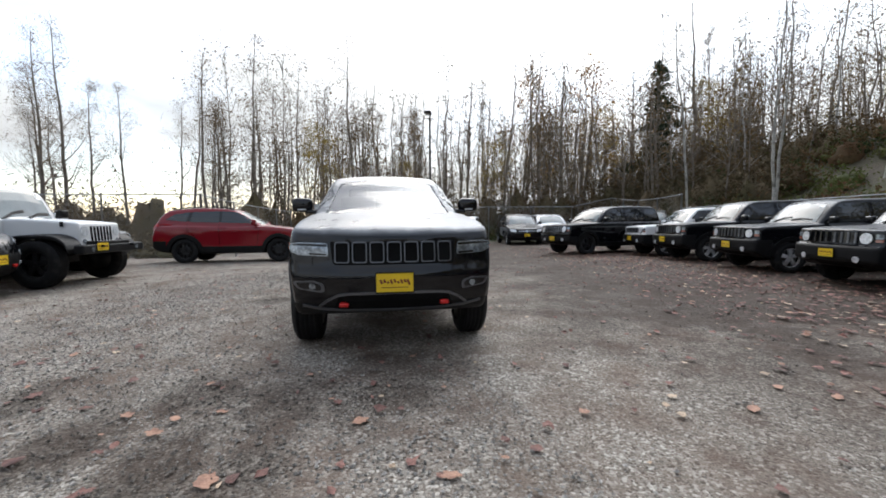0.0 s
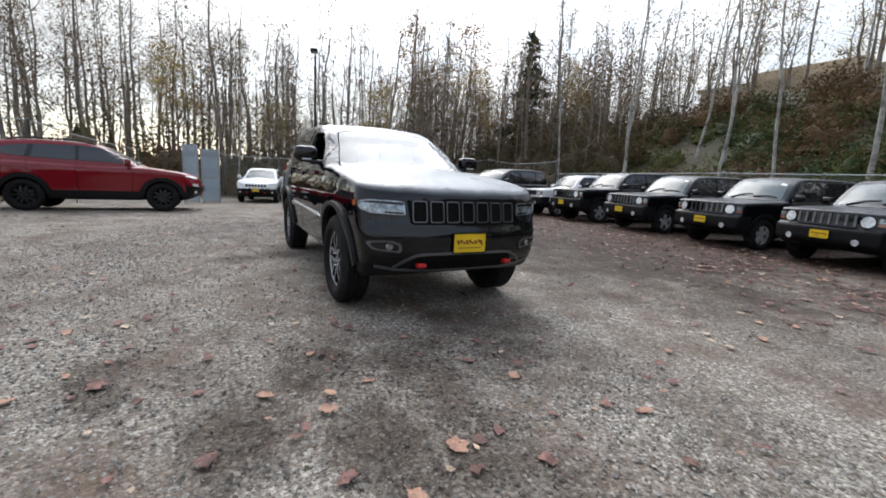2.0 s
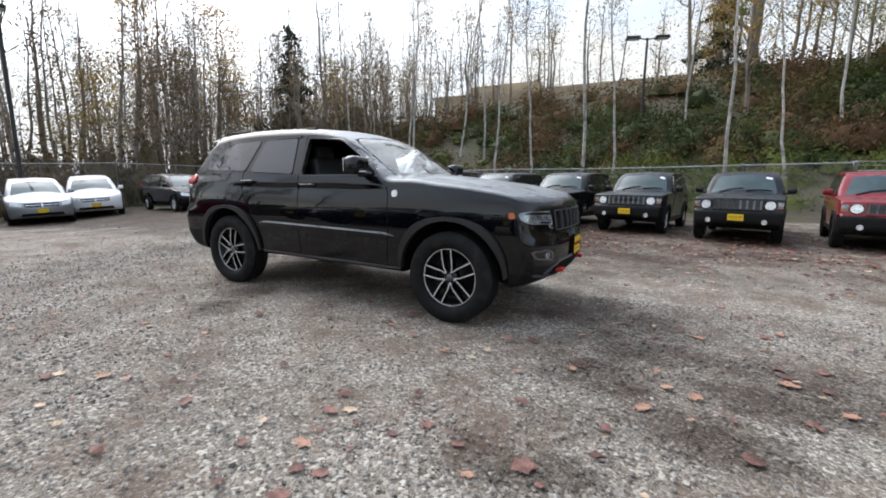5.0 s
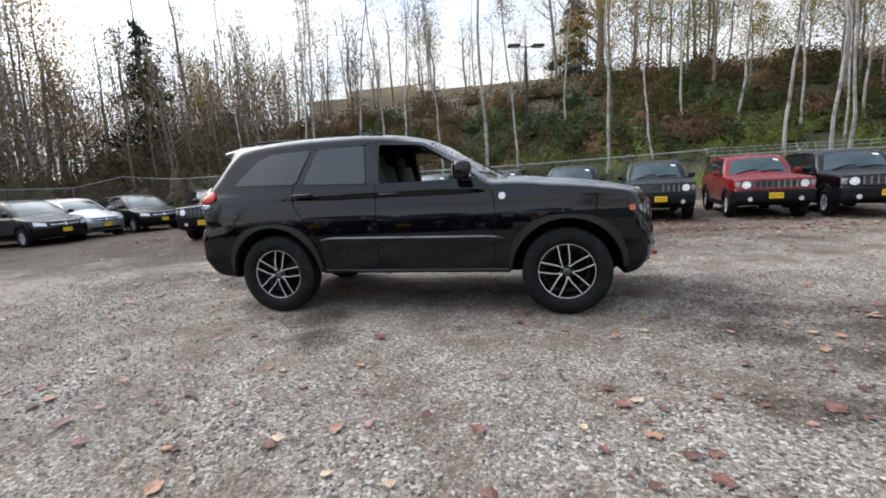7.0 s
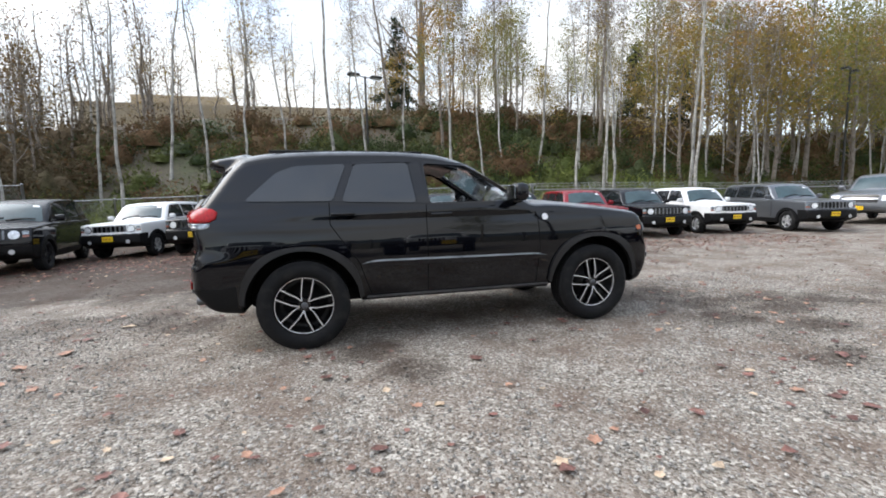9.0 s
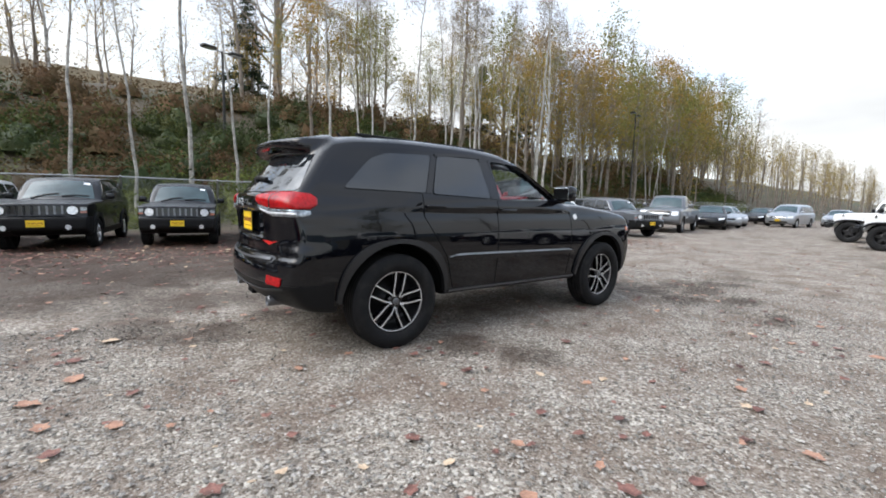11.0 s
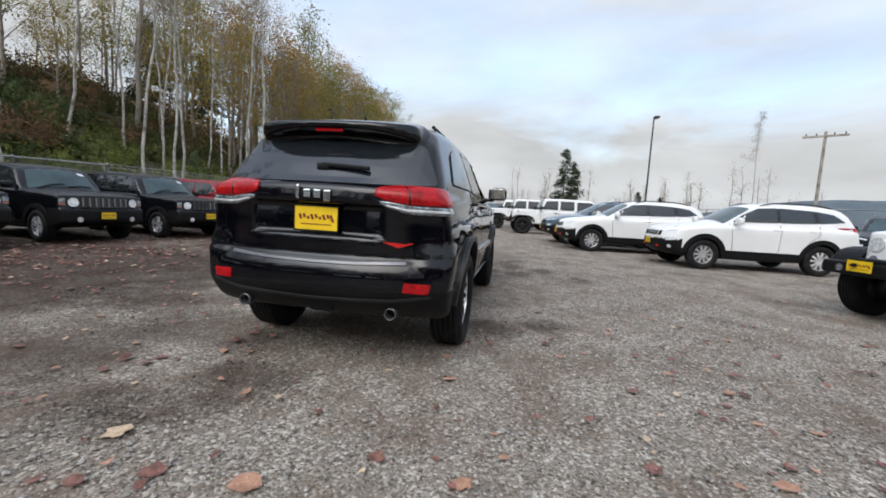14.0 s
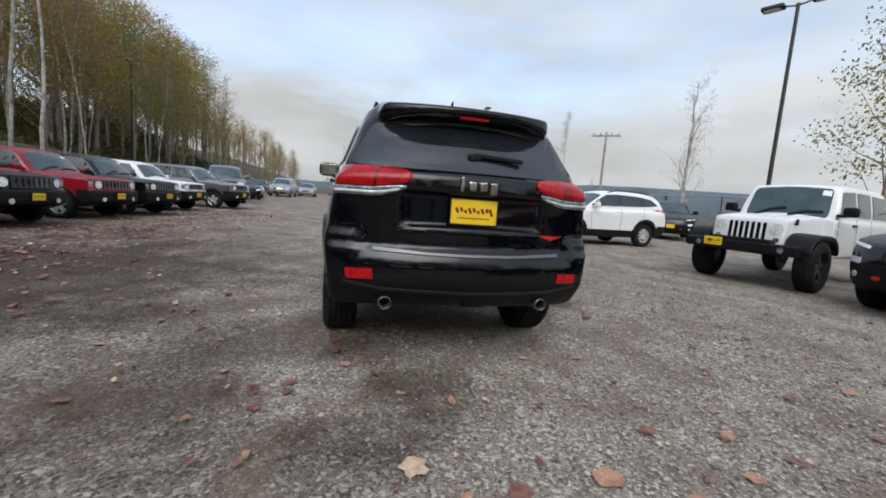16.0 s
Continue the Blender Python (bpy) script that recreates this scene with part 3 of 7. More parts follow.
class Shader:
    """Small helpers for building a node material in object space."""

    def __init__(self, tree):
        self.t = tree
        self.tc = tree.nodes.new("ShaderNodeTexCoord")
        self.axes = tree.nodes.new("ShaderNodeSeparateXYZ")
        tree.links.new(self.tc.outputs["Object"], self.axes.inputs[0])

    def node(self, kind, **kw):
        n = self.t.nodes.new(kind)
        for k, v in kw.items():
            n.inputs[k.replace("_", " ")].default_value = v
        if "Vector" in n.inputs and kind.startswith("ShaderNodeTex"):
            self.t.links.new(self.tc.outputs["Object"], n.inputs["Vector"])
        return n

    def mixed(self, kind, fac, a, c):
        n = self.t.nodes.new("ShaderNodeMix")
        n.data_type, n.blend_type = "RGBA", kind
        for sock, v in ((n.inputs[0], fac), (n.inputs[6], a), (n.inputs[7], c)):
            if isinstance(v, (int, float)):
                sock.default_value = v
            elif isinstance(v, tuple):
                sock.default_value = (*v, 1)
            else:
                self.t.links.new(v, sock)
        return n.outputs[2]

    def span(self, value, lo, hi, a=0.0, c=1.0):
        n = self.node("ShaderNodeMapRange", From_Min=lo, From_Max=hi, To_Min=a, To_Max=c)
        self.t.links.new(value, n.inputs["Value"])
        return n.outputs[0]

    def math(self, kind, a, c):
        n = self.t.nodes.new("ShaderNodeMath")
        n.operation = kind
        for sock, v in ((n.inputs[0], a), (n.inputs[1], c)):
            if isinstance(v, (int, float)):
                sock.default_value = v
            else:
                self.t.links.new(v, sock)
        return n.outputs[0]

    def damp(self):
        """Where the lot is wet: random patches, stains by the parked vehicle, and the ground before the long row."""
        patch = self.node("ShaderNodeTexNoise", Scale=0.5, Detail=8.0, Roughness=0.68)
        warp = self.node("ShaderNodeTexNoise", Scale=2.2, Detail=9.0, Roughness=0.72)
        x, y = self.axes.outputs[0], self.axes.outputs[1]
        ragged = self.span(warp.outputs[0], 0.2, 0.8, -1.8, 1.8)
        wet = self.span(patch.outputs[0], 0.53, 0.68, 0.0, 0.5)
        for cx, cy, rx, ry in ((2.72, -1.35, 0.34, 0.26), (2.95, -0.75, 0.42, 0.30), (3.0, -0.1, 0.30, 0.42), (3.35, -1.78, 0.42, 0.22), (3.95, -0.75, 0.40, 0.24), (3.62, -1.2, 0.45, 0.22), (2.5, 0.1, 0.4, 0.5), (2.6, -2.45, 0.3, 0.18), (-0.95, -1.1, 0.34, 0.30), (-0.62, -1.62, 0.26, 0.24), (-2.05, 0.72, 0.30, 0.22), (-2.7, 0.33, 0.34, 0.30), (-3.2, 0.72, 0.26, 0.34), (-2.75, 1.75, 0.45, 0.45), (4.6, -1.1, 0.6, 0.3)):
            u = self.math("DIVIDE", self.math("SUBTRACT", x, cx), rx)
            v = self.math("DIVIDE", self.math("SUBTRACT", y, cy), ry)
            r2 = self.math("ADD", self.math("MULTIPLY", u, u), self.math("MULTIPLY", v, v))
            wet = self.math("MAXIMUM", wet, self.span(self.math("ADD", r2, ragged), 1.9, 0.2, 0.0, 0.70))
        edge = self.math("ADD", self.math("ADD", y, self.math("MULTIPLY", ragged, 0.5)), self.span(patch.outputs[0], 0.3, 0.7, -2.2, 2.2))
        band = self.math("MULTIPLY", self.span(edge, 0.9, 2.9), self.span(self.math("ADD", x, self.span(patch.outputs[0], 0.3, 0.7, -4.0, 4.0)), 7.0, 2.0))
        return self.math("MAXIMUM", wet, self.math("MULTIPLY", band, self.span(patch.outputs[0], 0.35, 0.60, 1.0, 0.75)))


def gravel():
    m = bpy.data.materials.new("damp_gravel")
    m.use_nodes = True
    t = m.node_tree
    b = t.nodes["Principled BSDF"]
    b.inputs["Specular IOR Level"].default_value = 0.15
    sh = Shader(t)
    node, mixed, span, axes = sh.node, sh.mixed, sh.span, sh.axes
    coarse = node("ShaderNodeTexVoronoi", Scale=60.0, Randomness=1.0)
    fine = node("ShaderNodeTexVoronoi", Scale=130.0, Randomness=1.0)
    tiny = node("ShaderNodeTexNoise", Scale=260.0, Detail=2.0)
    soil = node("ShaderNodeTexNoise", Scale=1.6, Detail=6.0, Roughness=0.65)
    stone = t.nodes.new("ShaderNodeValToRGB")
    stone.color_ramp.elements[0].color, stone.color_ramp.elements[1].color = (0.095, 0.080, 0.064, 1), (0.500, 0.462, 0.400, 1)
    stone.color_ramp.elements[0].position, stone.color_ramp.elements[1].position = 0.1, 0.95
    sep = t.nodes.new("ShaderNodeSeparateColor")
    t.links.new(coarse.outputs["Color"], sep.inputs[0])
    t.links.new(sep.outputs[0], stone.inputs[0])
    sep2 = t.nodes.new("ShaderNodeSeparateColor")
    t.links.new(fine.outputs["Color"], sep2.inputs[0])
    small = t.nodes.new("ShaderNodeValToRGB")
    small.color_ramp.elements[0].color, small.color_ramp.elements[1].color = (0.110, 0.088, 0.070, 1), (0.345, 0.305, 0.258, 1)
    t.links.new(sep2.outputs[1], small.inputs[0])
    col = mixed("MIX", span(sep.outputs[2], 0.45, 0.55), small.outputs[0], stone.outputs[0])
    col = mixed("MIX", span(soil.outputs[0], 0.44, 0.66, 0.0, 0.8), col, (0.135, 0.094, 0.070))
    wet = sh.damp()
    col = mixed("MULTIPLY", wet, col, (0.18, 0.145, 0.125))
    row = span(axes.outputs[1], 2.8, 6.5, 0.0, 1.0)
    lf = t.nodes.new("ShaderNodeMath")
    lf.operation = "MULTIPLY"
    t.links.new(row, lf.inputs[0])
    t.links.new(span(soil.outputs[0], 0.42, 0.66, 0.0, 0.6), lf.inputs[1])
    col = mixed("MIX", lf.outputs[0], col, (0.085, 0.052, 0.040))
    col = mixed("MULTIPLY", 0.6, col, mixed("MIX", tiny.outputs[0], (0.65, 0.65, 0.65), (1.35, 1.35, 1.35)))
    t.links.new(col, b.inputs["Base Color"])
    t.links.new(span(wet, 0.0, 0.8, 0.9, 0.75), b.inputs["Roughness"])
    h1 = span(coarse.outputs["Distance"], 0.0, 0.6, 1.0, 0.0)
    h2 = span(fine.outputs["Distance"], 0.0, 0.6, 1.0, 0.0)
    bump = node("ShaderNodeBump", Strength=0.5, Distance=0.007)
    t.links.new(h1, bump.inputs["Height"])
    bump2 = node("ShaderNodeBump", Strength=0.35, Distance=0.004)
    t.links.new(h2, bump2.inputs["Height"])
    t.links.new(bump.outputs[0], bump2.inputs["Normal"])
    t.links.new(bump2.outputs[0], b.inputs["Normal"])
    return m


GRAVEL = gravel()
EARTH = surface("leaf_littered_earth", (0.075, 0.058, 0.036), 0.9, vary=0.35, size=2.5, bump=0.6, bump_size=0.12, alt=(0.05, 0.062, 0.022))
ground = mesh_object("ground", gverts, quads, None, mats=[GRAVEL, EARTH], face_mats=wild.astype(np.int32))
tagged(ground, "grey gravel lot with damp stains and leaf litter", "ground", kind="structure")


# ---- vehicles: x is ahead, y to the vehicle's left, the origin on the ground between the axles ----
def car_field(S):
    """The body's shape as a field, below 0 inside, from a profile, a plan and a cabin."""
    crown, bow, tbow, k = S.get("crown", 0.05), S.get("bow", 0.30), S.get("tail_bow", 0.12), S.get("k", 0.07)
    eps = 0.02

    def lower(x, y, z):
        w = np.abs(y)
        wide = curve(x, S["plan"]) * curve(z, S["side"])
        d = smax(w - wide, z + crown * w * w - curve(x, S["hood"]), k)
        lean = (w / S["half"]) ** 2.6
        d = smax(d, x - (curve(z, S["nose"]) - bow * lean), k)
        d = smax(d, curve(z, S["tail"]) + tbow * lean - x, k * 0.8)
        return smax(d, curve(x, S["floor"]) - z, 0.06)

    def cabin(x, y, z):
        w = np.abs(y)
        xs = x + S.get("screen_bow", 0.16) * w * w * np.tanh(2.5 * (x - S.get("mid", -0.4)))
        top = curve(xs, S["roof"])
        slope = (curve(xs + eps, S["roof"]) - curve(xs - eps, S["roof"])) / (2 * eps)
        d = (z + 0.07 * w * w - top) / np.sqrt(1 + slope * slope)
        d = smax(w - curve(z, S["cab"]) * curve(x, S["cab_plan"]), d, S.get("kc", 0.08))
        return np.maximum(d, S.get("cab_floor", 1.0) - z)

    def field(x, y, z):
        d = smin(lower(x, y, z), cabin(x, y, z), 0.025)
        for extra in S.get("extra", ()):
            d = extra(d, x, y, z)
        for xa in S["axles"]:
            arch = np.maximum(np.hypot(x - xa, z - S["hub"]) - S["arch"], S.get("arch_in", 0.50) - np.abs(y))
            d = smax(d, -arch, 0.02)
        return d

    return field


def split_spokes(wheel_ob, rim_r, width, s, phase, material):
    """Dark twin spokes in five pairs with thin machined faces, a bright lip, a hub cap and lug nuts."""
    dark, bright = Heap(), Heap()
    v, f = lathe([(rim_r * 0.955, 0.30 * width), (rim_r * 0.962, 0.345 * width), (rim_r * 0.985, 0.35 * width), (rim_r * 0.995, 0.30 * width)], 56)
    bright.add(v * (1, s, 1), f)
    v, f = lathe([(0.001, 0.305 * width), (rim_r * 0.22, 0.30 * width), (rim_r * 0.27, 0.24 * width), (rim_r * 0.27, 0.0)], 20)
    dark.add(v * (1, s, 1), f)
    for i in range(5):
        for side in (-1, 1):
            base = np.radians(phase) + 2 * np.pi * i / 5
            line = []
            for rr, off, y in ((0.16, 0.62, 0.29), (0.40, 0.40, 0.335), (0.70, 0.245, 0.345), (0.965, 0.19, 0.33)):
                a = base + side * off
                line.append((np.cos(a) * rim_r * rr, np.sin(a) * rim_r * rr, y * width))
            p = np.array(line)
            d = np.gradient(p[:, :2], axis=0)
            d /= np.linalg.norm(d, axis=1, keepdims=True)
            q = np.stack([-d[:, 1], d[:, 0]], 1)
            for heap, half, drop, lift in ((dark, 0.048, 0.20, 0.0), (bright, 0.021, 0.012, 0.008)):
                ring = []
                for k in range(4):
                    wk = rim_r * half * (0.85 + 0.1 * k)
                    for e, dy in ((-1.1, -drop), (-1.0, lift), (1.0, lift), (1.1, -drop)):
                        c = p[k, :2] + q[k] * wk * e
                        ring.append((c[0], (p[k, 2] + dy * width) * s, c[1]))
                heap.add(ring, [(4 * n + m, 4 * n + m + 1, 4 * n + m + 5, 4 * n + m + 4) for n in range(3) for m in range(3)])
        a = np.radians(phase) + 2 * np.pi * (i + 0.5) / 5
        v, f = lathe([(0.001, 0.035), (0.008, 0.034), (0.010, 0.0)], 6)
        nut = v * (1, s, 1) + (np.cos(a) * rim_r * 0.235, 0.285 * width * s, np.sin(a) * rim_r * 0.235)
        bright.add(nut, f)
    dark.done("spoke_core", GLOSS_BLACK, wheel_ob, "gloss black twin spokes", smooth=False)
    bright.done("rim", material, wheel_ob, "machined alloy lip and spoke faces", smooth=False)
    v, f = lathe([(0.001, 0.325 * width), (rim_r * 0.10, 0.32 * width), (rim_r * 0.125, 0.30 * width), (rim_r * 0.125, 0.28 * width)], 18)
    mesh_object("hub_cap", v * (1, s, 1), f, GREY_TRIM, wheel_ob, "grey hub cap")


def wheel(parent, r, rim_r, width, at, left, style, material, phase=90.0):
    """wheel > tyre, rim. The outer face looks along +y on the left, -y on the right."""
    s = 1 if left else -1
    if style == "split":
        hub_v, hub_f = lathe([(0.001, 0.02 * width), (rim_r * 0.30, 0.02 * width), (rim_r * 0.31, -0.12 * width), (rim_r * 0.66, -0.12 * width), (rim_r * 0.67, -0.25 * width), (rim_r * 0.93, -0.28 * width), (rim_r * 0.96, 0.24 * width), (rim_r * 0.99, 0.28 * width), (rim_r * 0.99, -0.45 * width), (0.001, -0.45 * width)], 32)
    else:
        hub_v, hub_f = lathe([(0.0, 0.10 * width), (rim_r * 0.55, 0.10 * width), (rim_r * 0.97, -0.1 * width), (rim_r * 0.97, -0.45 * width), (0.0, -0.45 * width)], 24)
    ob = mesh_object("wheel", hub_v * (1, s, 1), hub_f, RIM_DARK, parent)
    ob.location = at
    h = width / 2
    prof = [(rim_r, 0.30 * width), (rim_r + 0.012, 0.46 * width), (rim_r + 0.45 * (r - rim_r), h), (r - 0.045, h * 0.97), (r - 0.018, h * 0.86), (r - 0.004, h * 0.70)]
    n_groove = 4
    for i in range(n_groove + 1):
        c = h * (0.62 - 1.24 * i / n_groove)
        prof += [(r, c + 0.012), (r, c - 0.012)]
        if i < n_groove:
            prof += [(r - 0.010, c - 0.018), (r - 0.010, c - h * 1.24 / n_groove + 0.018)]
    prof += [(r - 0.004, -h * 0.70), (r - 0.018, -h * 0.86), (r - 0.045, -h * 0.97), (rim_r + 0.012, -h), (rim_r, -0.4 * width)]
    v, f = lathe(prof, 56)
    mesh_object("tyre", v * (1, s, 1), f, RUBBER, ob)
    if style == "split":
        split_spokes(ob, rim_r, width, s, phase, material)
        return ob
    rim = Heap()
    v, f = lathe([(rim_r * 0.945, 0.26 * width), (rim_r * 0.955, 0.335 * width), (rim_r * 0.985, 0.35 * width), (rim_r * 1.0, 0.30 * width), (rim_r * 0.95, 0.1 * width)], 48)
    rim.add(v * (1, s, 1), f)
    v, f = lathe([(0.001, 0.34 * width), (rim_r * 0.13, 0.33 * width), (rim_r * 0.16, 0.27 * width), (rim_r * 0.16, 0.1 * width)], 16)
    rim.add(v * (1, s, 1), f)
    for i in range(5):
        for side in ((-1, 1) if style == "twin" else (0,)):
            a0 = 2 * np.pi * i / 5 + np.pi / 2 + side * 0.30
            a1 = 2 * np.pi * i / 5 + np.pi / 2 + side * 0.30
            w0, w1 = {"twin": (rim_r * 0.07, rim_r * 0.10)}.get(style, (rim_r * 0.15, rim_r * 0.19))
            p0 = np.array([np.cos(a0), np.sin(a0)]) * rim_r * 0.15
            p1 = np.array([np.cos(a1), np.sin(a1)]) * rim_r * 0.93
            d = (p1 - p0) / np.linalg.norm(p1 - p0)
            q = np.array([-d[1], d[0]])
            ring = []
            for p, w, y0 in ((p0, w0, 0.31), ((p0 + p1) / 2, (w0 + w1) / 2, 0.34), (p1, w1, 0.31)):
                for e, y in ((-1.25, y0 - 0.16), (-1.0, y0), (1.0, y0), (1.25, y0 - 0.16)):
                    c = p + q * w * e
                    ring.append((c[0], y * width * s, c[1]))
            fs = [(4 * n + m, 4 * n + m + 1, 4 * n + m + 5, 4 * n + m + 4) for n in (0, 1) for m in (0, 1, 2)]
            rim.add(ring, fs)
    rim.done("rim", material, ob, smooth=False)
    return ob


def plate(parent, at, turn_z=0.0, w=0.305, h=0.155, lean=0.0):
    """plate > ink bars: a yellow dealer plate standing on the bumper, facing +x before turning."""
    bm = box(0.006, w, h, bevel=0.002, segments=1)
    ob = part("dealer_plate", bm, PLATE_YELLOW, parent, "yellow paper dealer plate")
    ob.matrix_basis = pose(*at, 0, lean, turn_z)
    frame_bm = bmesh.new()
    for dz, dy, sy, sz in ((h / 2, 0, w, 0.010), (-h / 2, 0, w, 0.012), (0, w / 2, 0.007, h), (0, -w / 2, 0.007, h)):
        box(0.010, sy, sz, (0.001, dy, dz), bm=frame_bm)
    part("plate_frame", frame_bm, PLASTIC, ob)
    bars = bmesh.new()
    for i in range(9):
        y = w * (0.36 - 0.09 * i)
        tall = h * (0.30 if i == 0 else 0.12 + 0.05 * ((i * 7) % 3))
        box(0.002, w * 0.055, tall, (0.0042, y, 0.008 + 0.006 * ((i * 5) % 3 - 1)), bm=bars, turn=pose(0, 0, 0, 24, 0, 0))
    box(0.002, w * 0.7, 0.006, (0.0042, 0, -h * 0.24), bm=bars)
    part("script_bar", bars, INK_RED, ob)
    return ob


def mirror_arm(parent, at, left, size, material):
    s = 1 if left else -1
    bm = box(0.13 * size, 0.21 * size, 0.17 * size, (0, s * 0.13 * size, 0.05 * size), bevel=0.045 * size, segments=4)
    box(0.09 * size, 0.14 * size, 0.05 * size, (0.01, s * 0.02, -0.02 * size), bevel=0.015, bm=bm)
    ob = part("wing_mirror", bm, material, parent, smooth=True)
    ob.location = at
    g = part("mirror_glass", box(0.006, 0.17 * size, 0.13 * size, (-0.066 * size, s * 0.13 * size, 0.05 * size), bevel=0.002), CHROME, ob)
    return ob


def arch_outline(xa, hub, r0, r1, a0=4, a1=176, flat=0.0):
    a = np.radians(np.linspace(a0, a1, 22))
    p = 1.0 + flat
    out = [(xa + np.sign(np.cos(t)) * abs(np.cos(t)) ** (1 / p) * r1, hub + np.sign(np.sin(t)) * abs(np.sin(t)) ** (1 / p) * r1) for t in a]
    return out + [(xa + np.cos(t) * r0, hub + np.sin(t) * r0) for t in a[::-1]]


def strip(points, width):
    """A thin band round an open line, as a polygon."""
    p = np.array(points, float)
    d = np.gradient(p, axis=0)
    d /= np.linalg.norm(d, axis=1, keepdims=True)
    n = np.stack([-d[:, 1], d[:, 0]], 1) * width / 2
    return [tuple(q) for q in p + n] + [tuple(q) for q in (p - n)[::-1]]


def vehicle(name, S, material, label, category, step=0.035):
    """A whole vehicle from its specification; parts are children of an empty on the ground."""
    root = tagged(new(name), label, category)
    base = car_field(S)
    plain = car_field(dict(S, axles=()))
    clad = S.get("clad", 0.0)

    v, q = skin(S["cut"](base) if "cut" in S else base, (S["tail"][0][1] - 0.35, -1.15, 0.12), (S["nose"][0][1] + 0.45, 1.15, S["roof_top"] + 0.1), step)
    mid = v[q].mean(1)
    two = (mid[:, 2] < clad) | (mid[:, 2] < S.get("belly", 0.0))
    for x0, x1, z1 in S.get("clad_ends", ()):
        two |= (mid[:, 0] > x0) & (mid[:, 0] < x1) & (mid[:, 2] < z1)
    arch_dark = np.zeros(len(mid), bool)
    for xa in S["axles"]:
        arch_dark |= (np.hypot(mid[:, 0] - xa, mid[:, 2] - S["hub"]) < S["arch"] + 0.016) & (np.abs(mid[:, 1]) < S["half"] * 0.998)
    which = np.where(arch_dark, 2, np.where(two, 1, 0))
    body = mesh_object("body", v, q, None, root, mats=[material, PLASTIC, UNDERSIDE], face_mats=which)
    S["base"] = base
    for poly in S.get("windscreen", ()):
        drape("windscreen", base, rounded(poly, 0.06), 2, 1, S.get("screen_mat", GLASS_PALE), root, 0.004, 0.02, 0.08)
    for poly in S.get("rear_glass", ()):
        drape("rear_window", base, rounded(poly, 0.05), 0, -1, GLASS_DARK, root, 0.004, 0.02, 0.08)
    for poly in S.get("windows", ()):
        for sign in (1, -1):
            drape("window", base, rounded(poly, S.get("win_r", 0.035)), 1, sign, GLASS_DARK, root, 0.011, 0.02, 0.07)
    for poly in S.get("pillars", ()):
        for sign in (1, -1):
            drape("door_pillar_trim", base, poly, 1, sign, GLOSS_BLACK, root, 0.014, 0.02, 0.07)
    for nm, poly, mat, lift, rnd in S.get("front", ()):
        for pl in ([poly, mirrored(poly)] if min(a for a, b in poly) > 0.01 else [poly]):
            drape(nm, base, rounded(pl, rnd) if rnd else pl, 0, 1, mat, root, lift, 0.03, 0.06)
    for nm, poly, mat, lift, rnd in S.get("rear", ()):
        for pl in ([poly, mirrored(poly)] if min(a for a, b in poly) > 0.01 else [poly]):
            drape(nm, base, rounded(pl, rnd) if rnd else pl, 0, -1, mat, root, lift, 0.03, 0.06)
    for nm, poly, mat, lift, rnd in S.get("sides", ()):
        for sign in (1, -1):
            drape(nm, base, rounded(poly, rnd) if rnd else poly, 1, sign, mat, root, lift, 0.03, 0.07)
    if "flare" in S:
        for xa in S["axles"]:
            for sign in (1, -1):
                drape("arch_flare", plain, arch_outline(xa, S["hub"], S["arch"] - 0.010, S["arch"] + S["flare"], flat=S.get("flat", 0.0)), 1, sign, S.get("flare_mat", PLASTIC), root, S.get("flare_lift", 0.018), 0.05, 0.06)
    for xa in S["axles"]:
        for left in (True, False):
            wheel(root, S["tyre"], S["rim"], S.get("tyre_w", 0.225), (xa, (S["track"]) * (1 if left else -1), S["tyre"] - 0.012), left, S.get("rim_style", "five"), S.get("rim_mat", RIM_BRIGHT), 98.0 if xa > 0 else 80.0)
    if "mirror" in S:
        for left in (True, False):
            x, y, z, size = S["mirror"]
            mirror_arm(root, (x, y if left else -y, z), left, size, S.get("mirror_mat", material))
    if S.get("sticker"):
        (xt, yt), (xb, yb) = S["windscreen"][0][3], S["windscreen"][0][2]
        drape("windscreen_sticker", base, [(xt + 0.03, yt - 0.14), (xt + 0.03, yt - 0.02), (xt + 0.08, yt - 0.01), (xt + 0.08, yt - 0.14)], 2, 1, STICKER, root, 0.007, 0.004, 0.08)
        for y0 in (-0.50, 0.06):
            drape("wiper", base, strip([(xb + 0.015, y0), (xb - 0.03, y0 + 0.25), (xb - 0.045, y0 + 0.5)], 0.022), 2, 1, PLASTIC, root, 0.020, 0.02, 0.08)
    if S.get("rails"):
        for s in (1, -1):
            xr = np.linspace(-1.65, 0.0, 7)
            yr = s * 0.60 * np.ones(7)
            zr = drop_on(base, xr, yr, 2, 1) + 0.035 * np.minimum(1, np.minimum(xr + 1.66, 0.01 - xr) / 0.2 + 0.2)
            tv, tf = tube(np.stack([xr, yr, zr], 1), np.full(7, 0.018), 6)
            mesh_object("roof_rail", tv, tf, GLOSS_BLACK, root)
    if "plate" in S:
        x, z = S["plate"]
        plate(root, (x, 0, z), lean=S.get("plate_lean", 0))
    return root


def slots(n, width, z0, z1, gap=0.35):
    """n upright slot outlines across a grille."""
    w = width / n
    out = []
    for i in range(n):
        c = -width / 2 + w * (i + 0.5)
        h = w * (1 - gap) / 2
        out.append([(c - h, z0), (c + h, z0), (c + h, z1), (c - h, z1)])
    return out


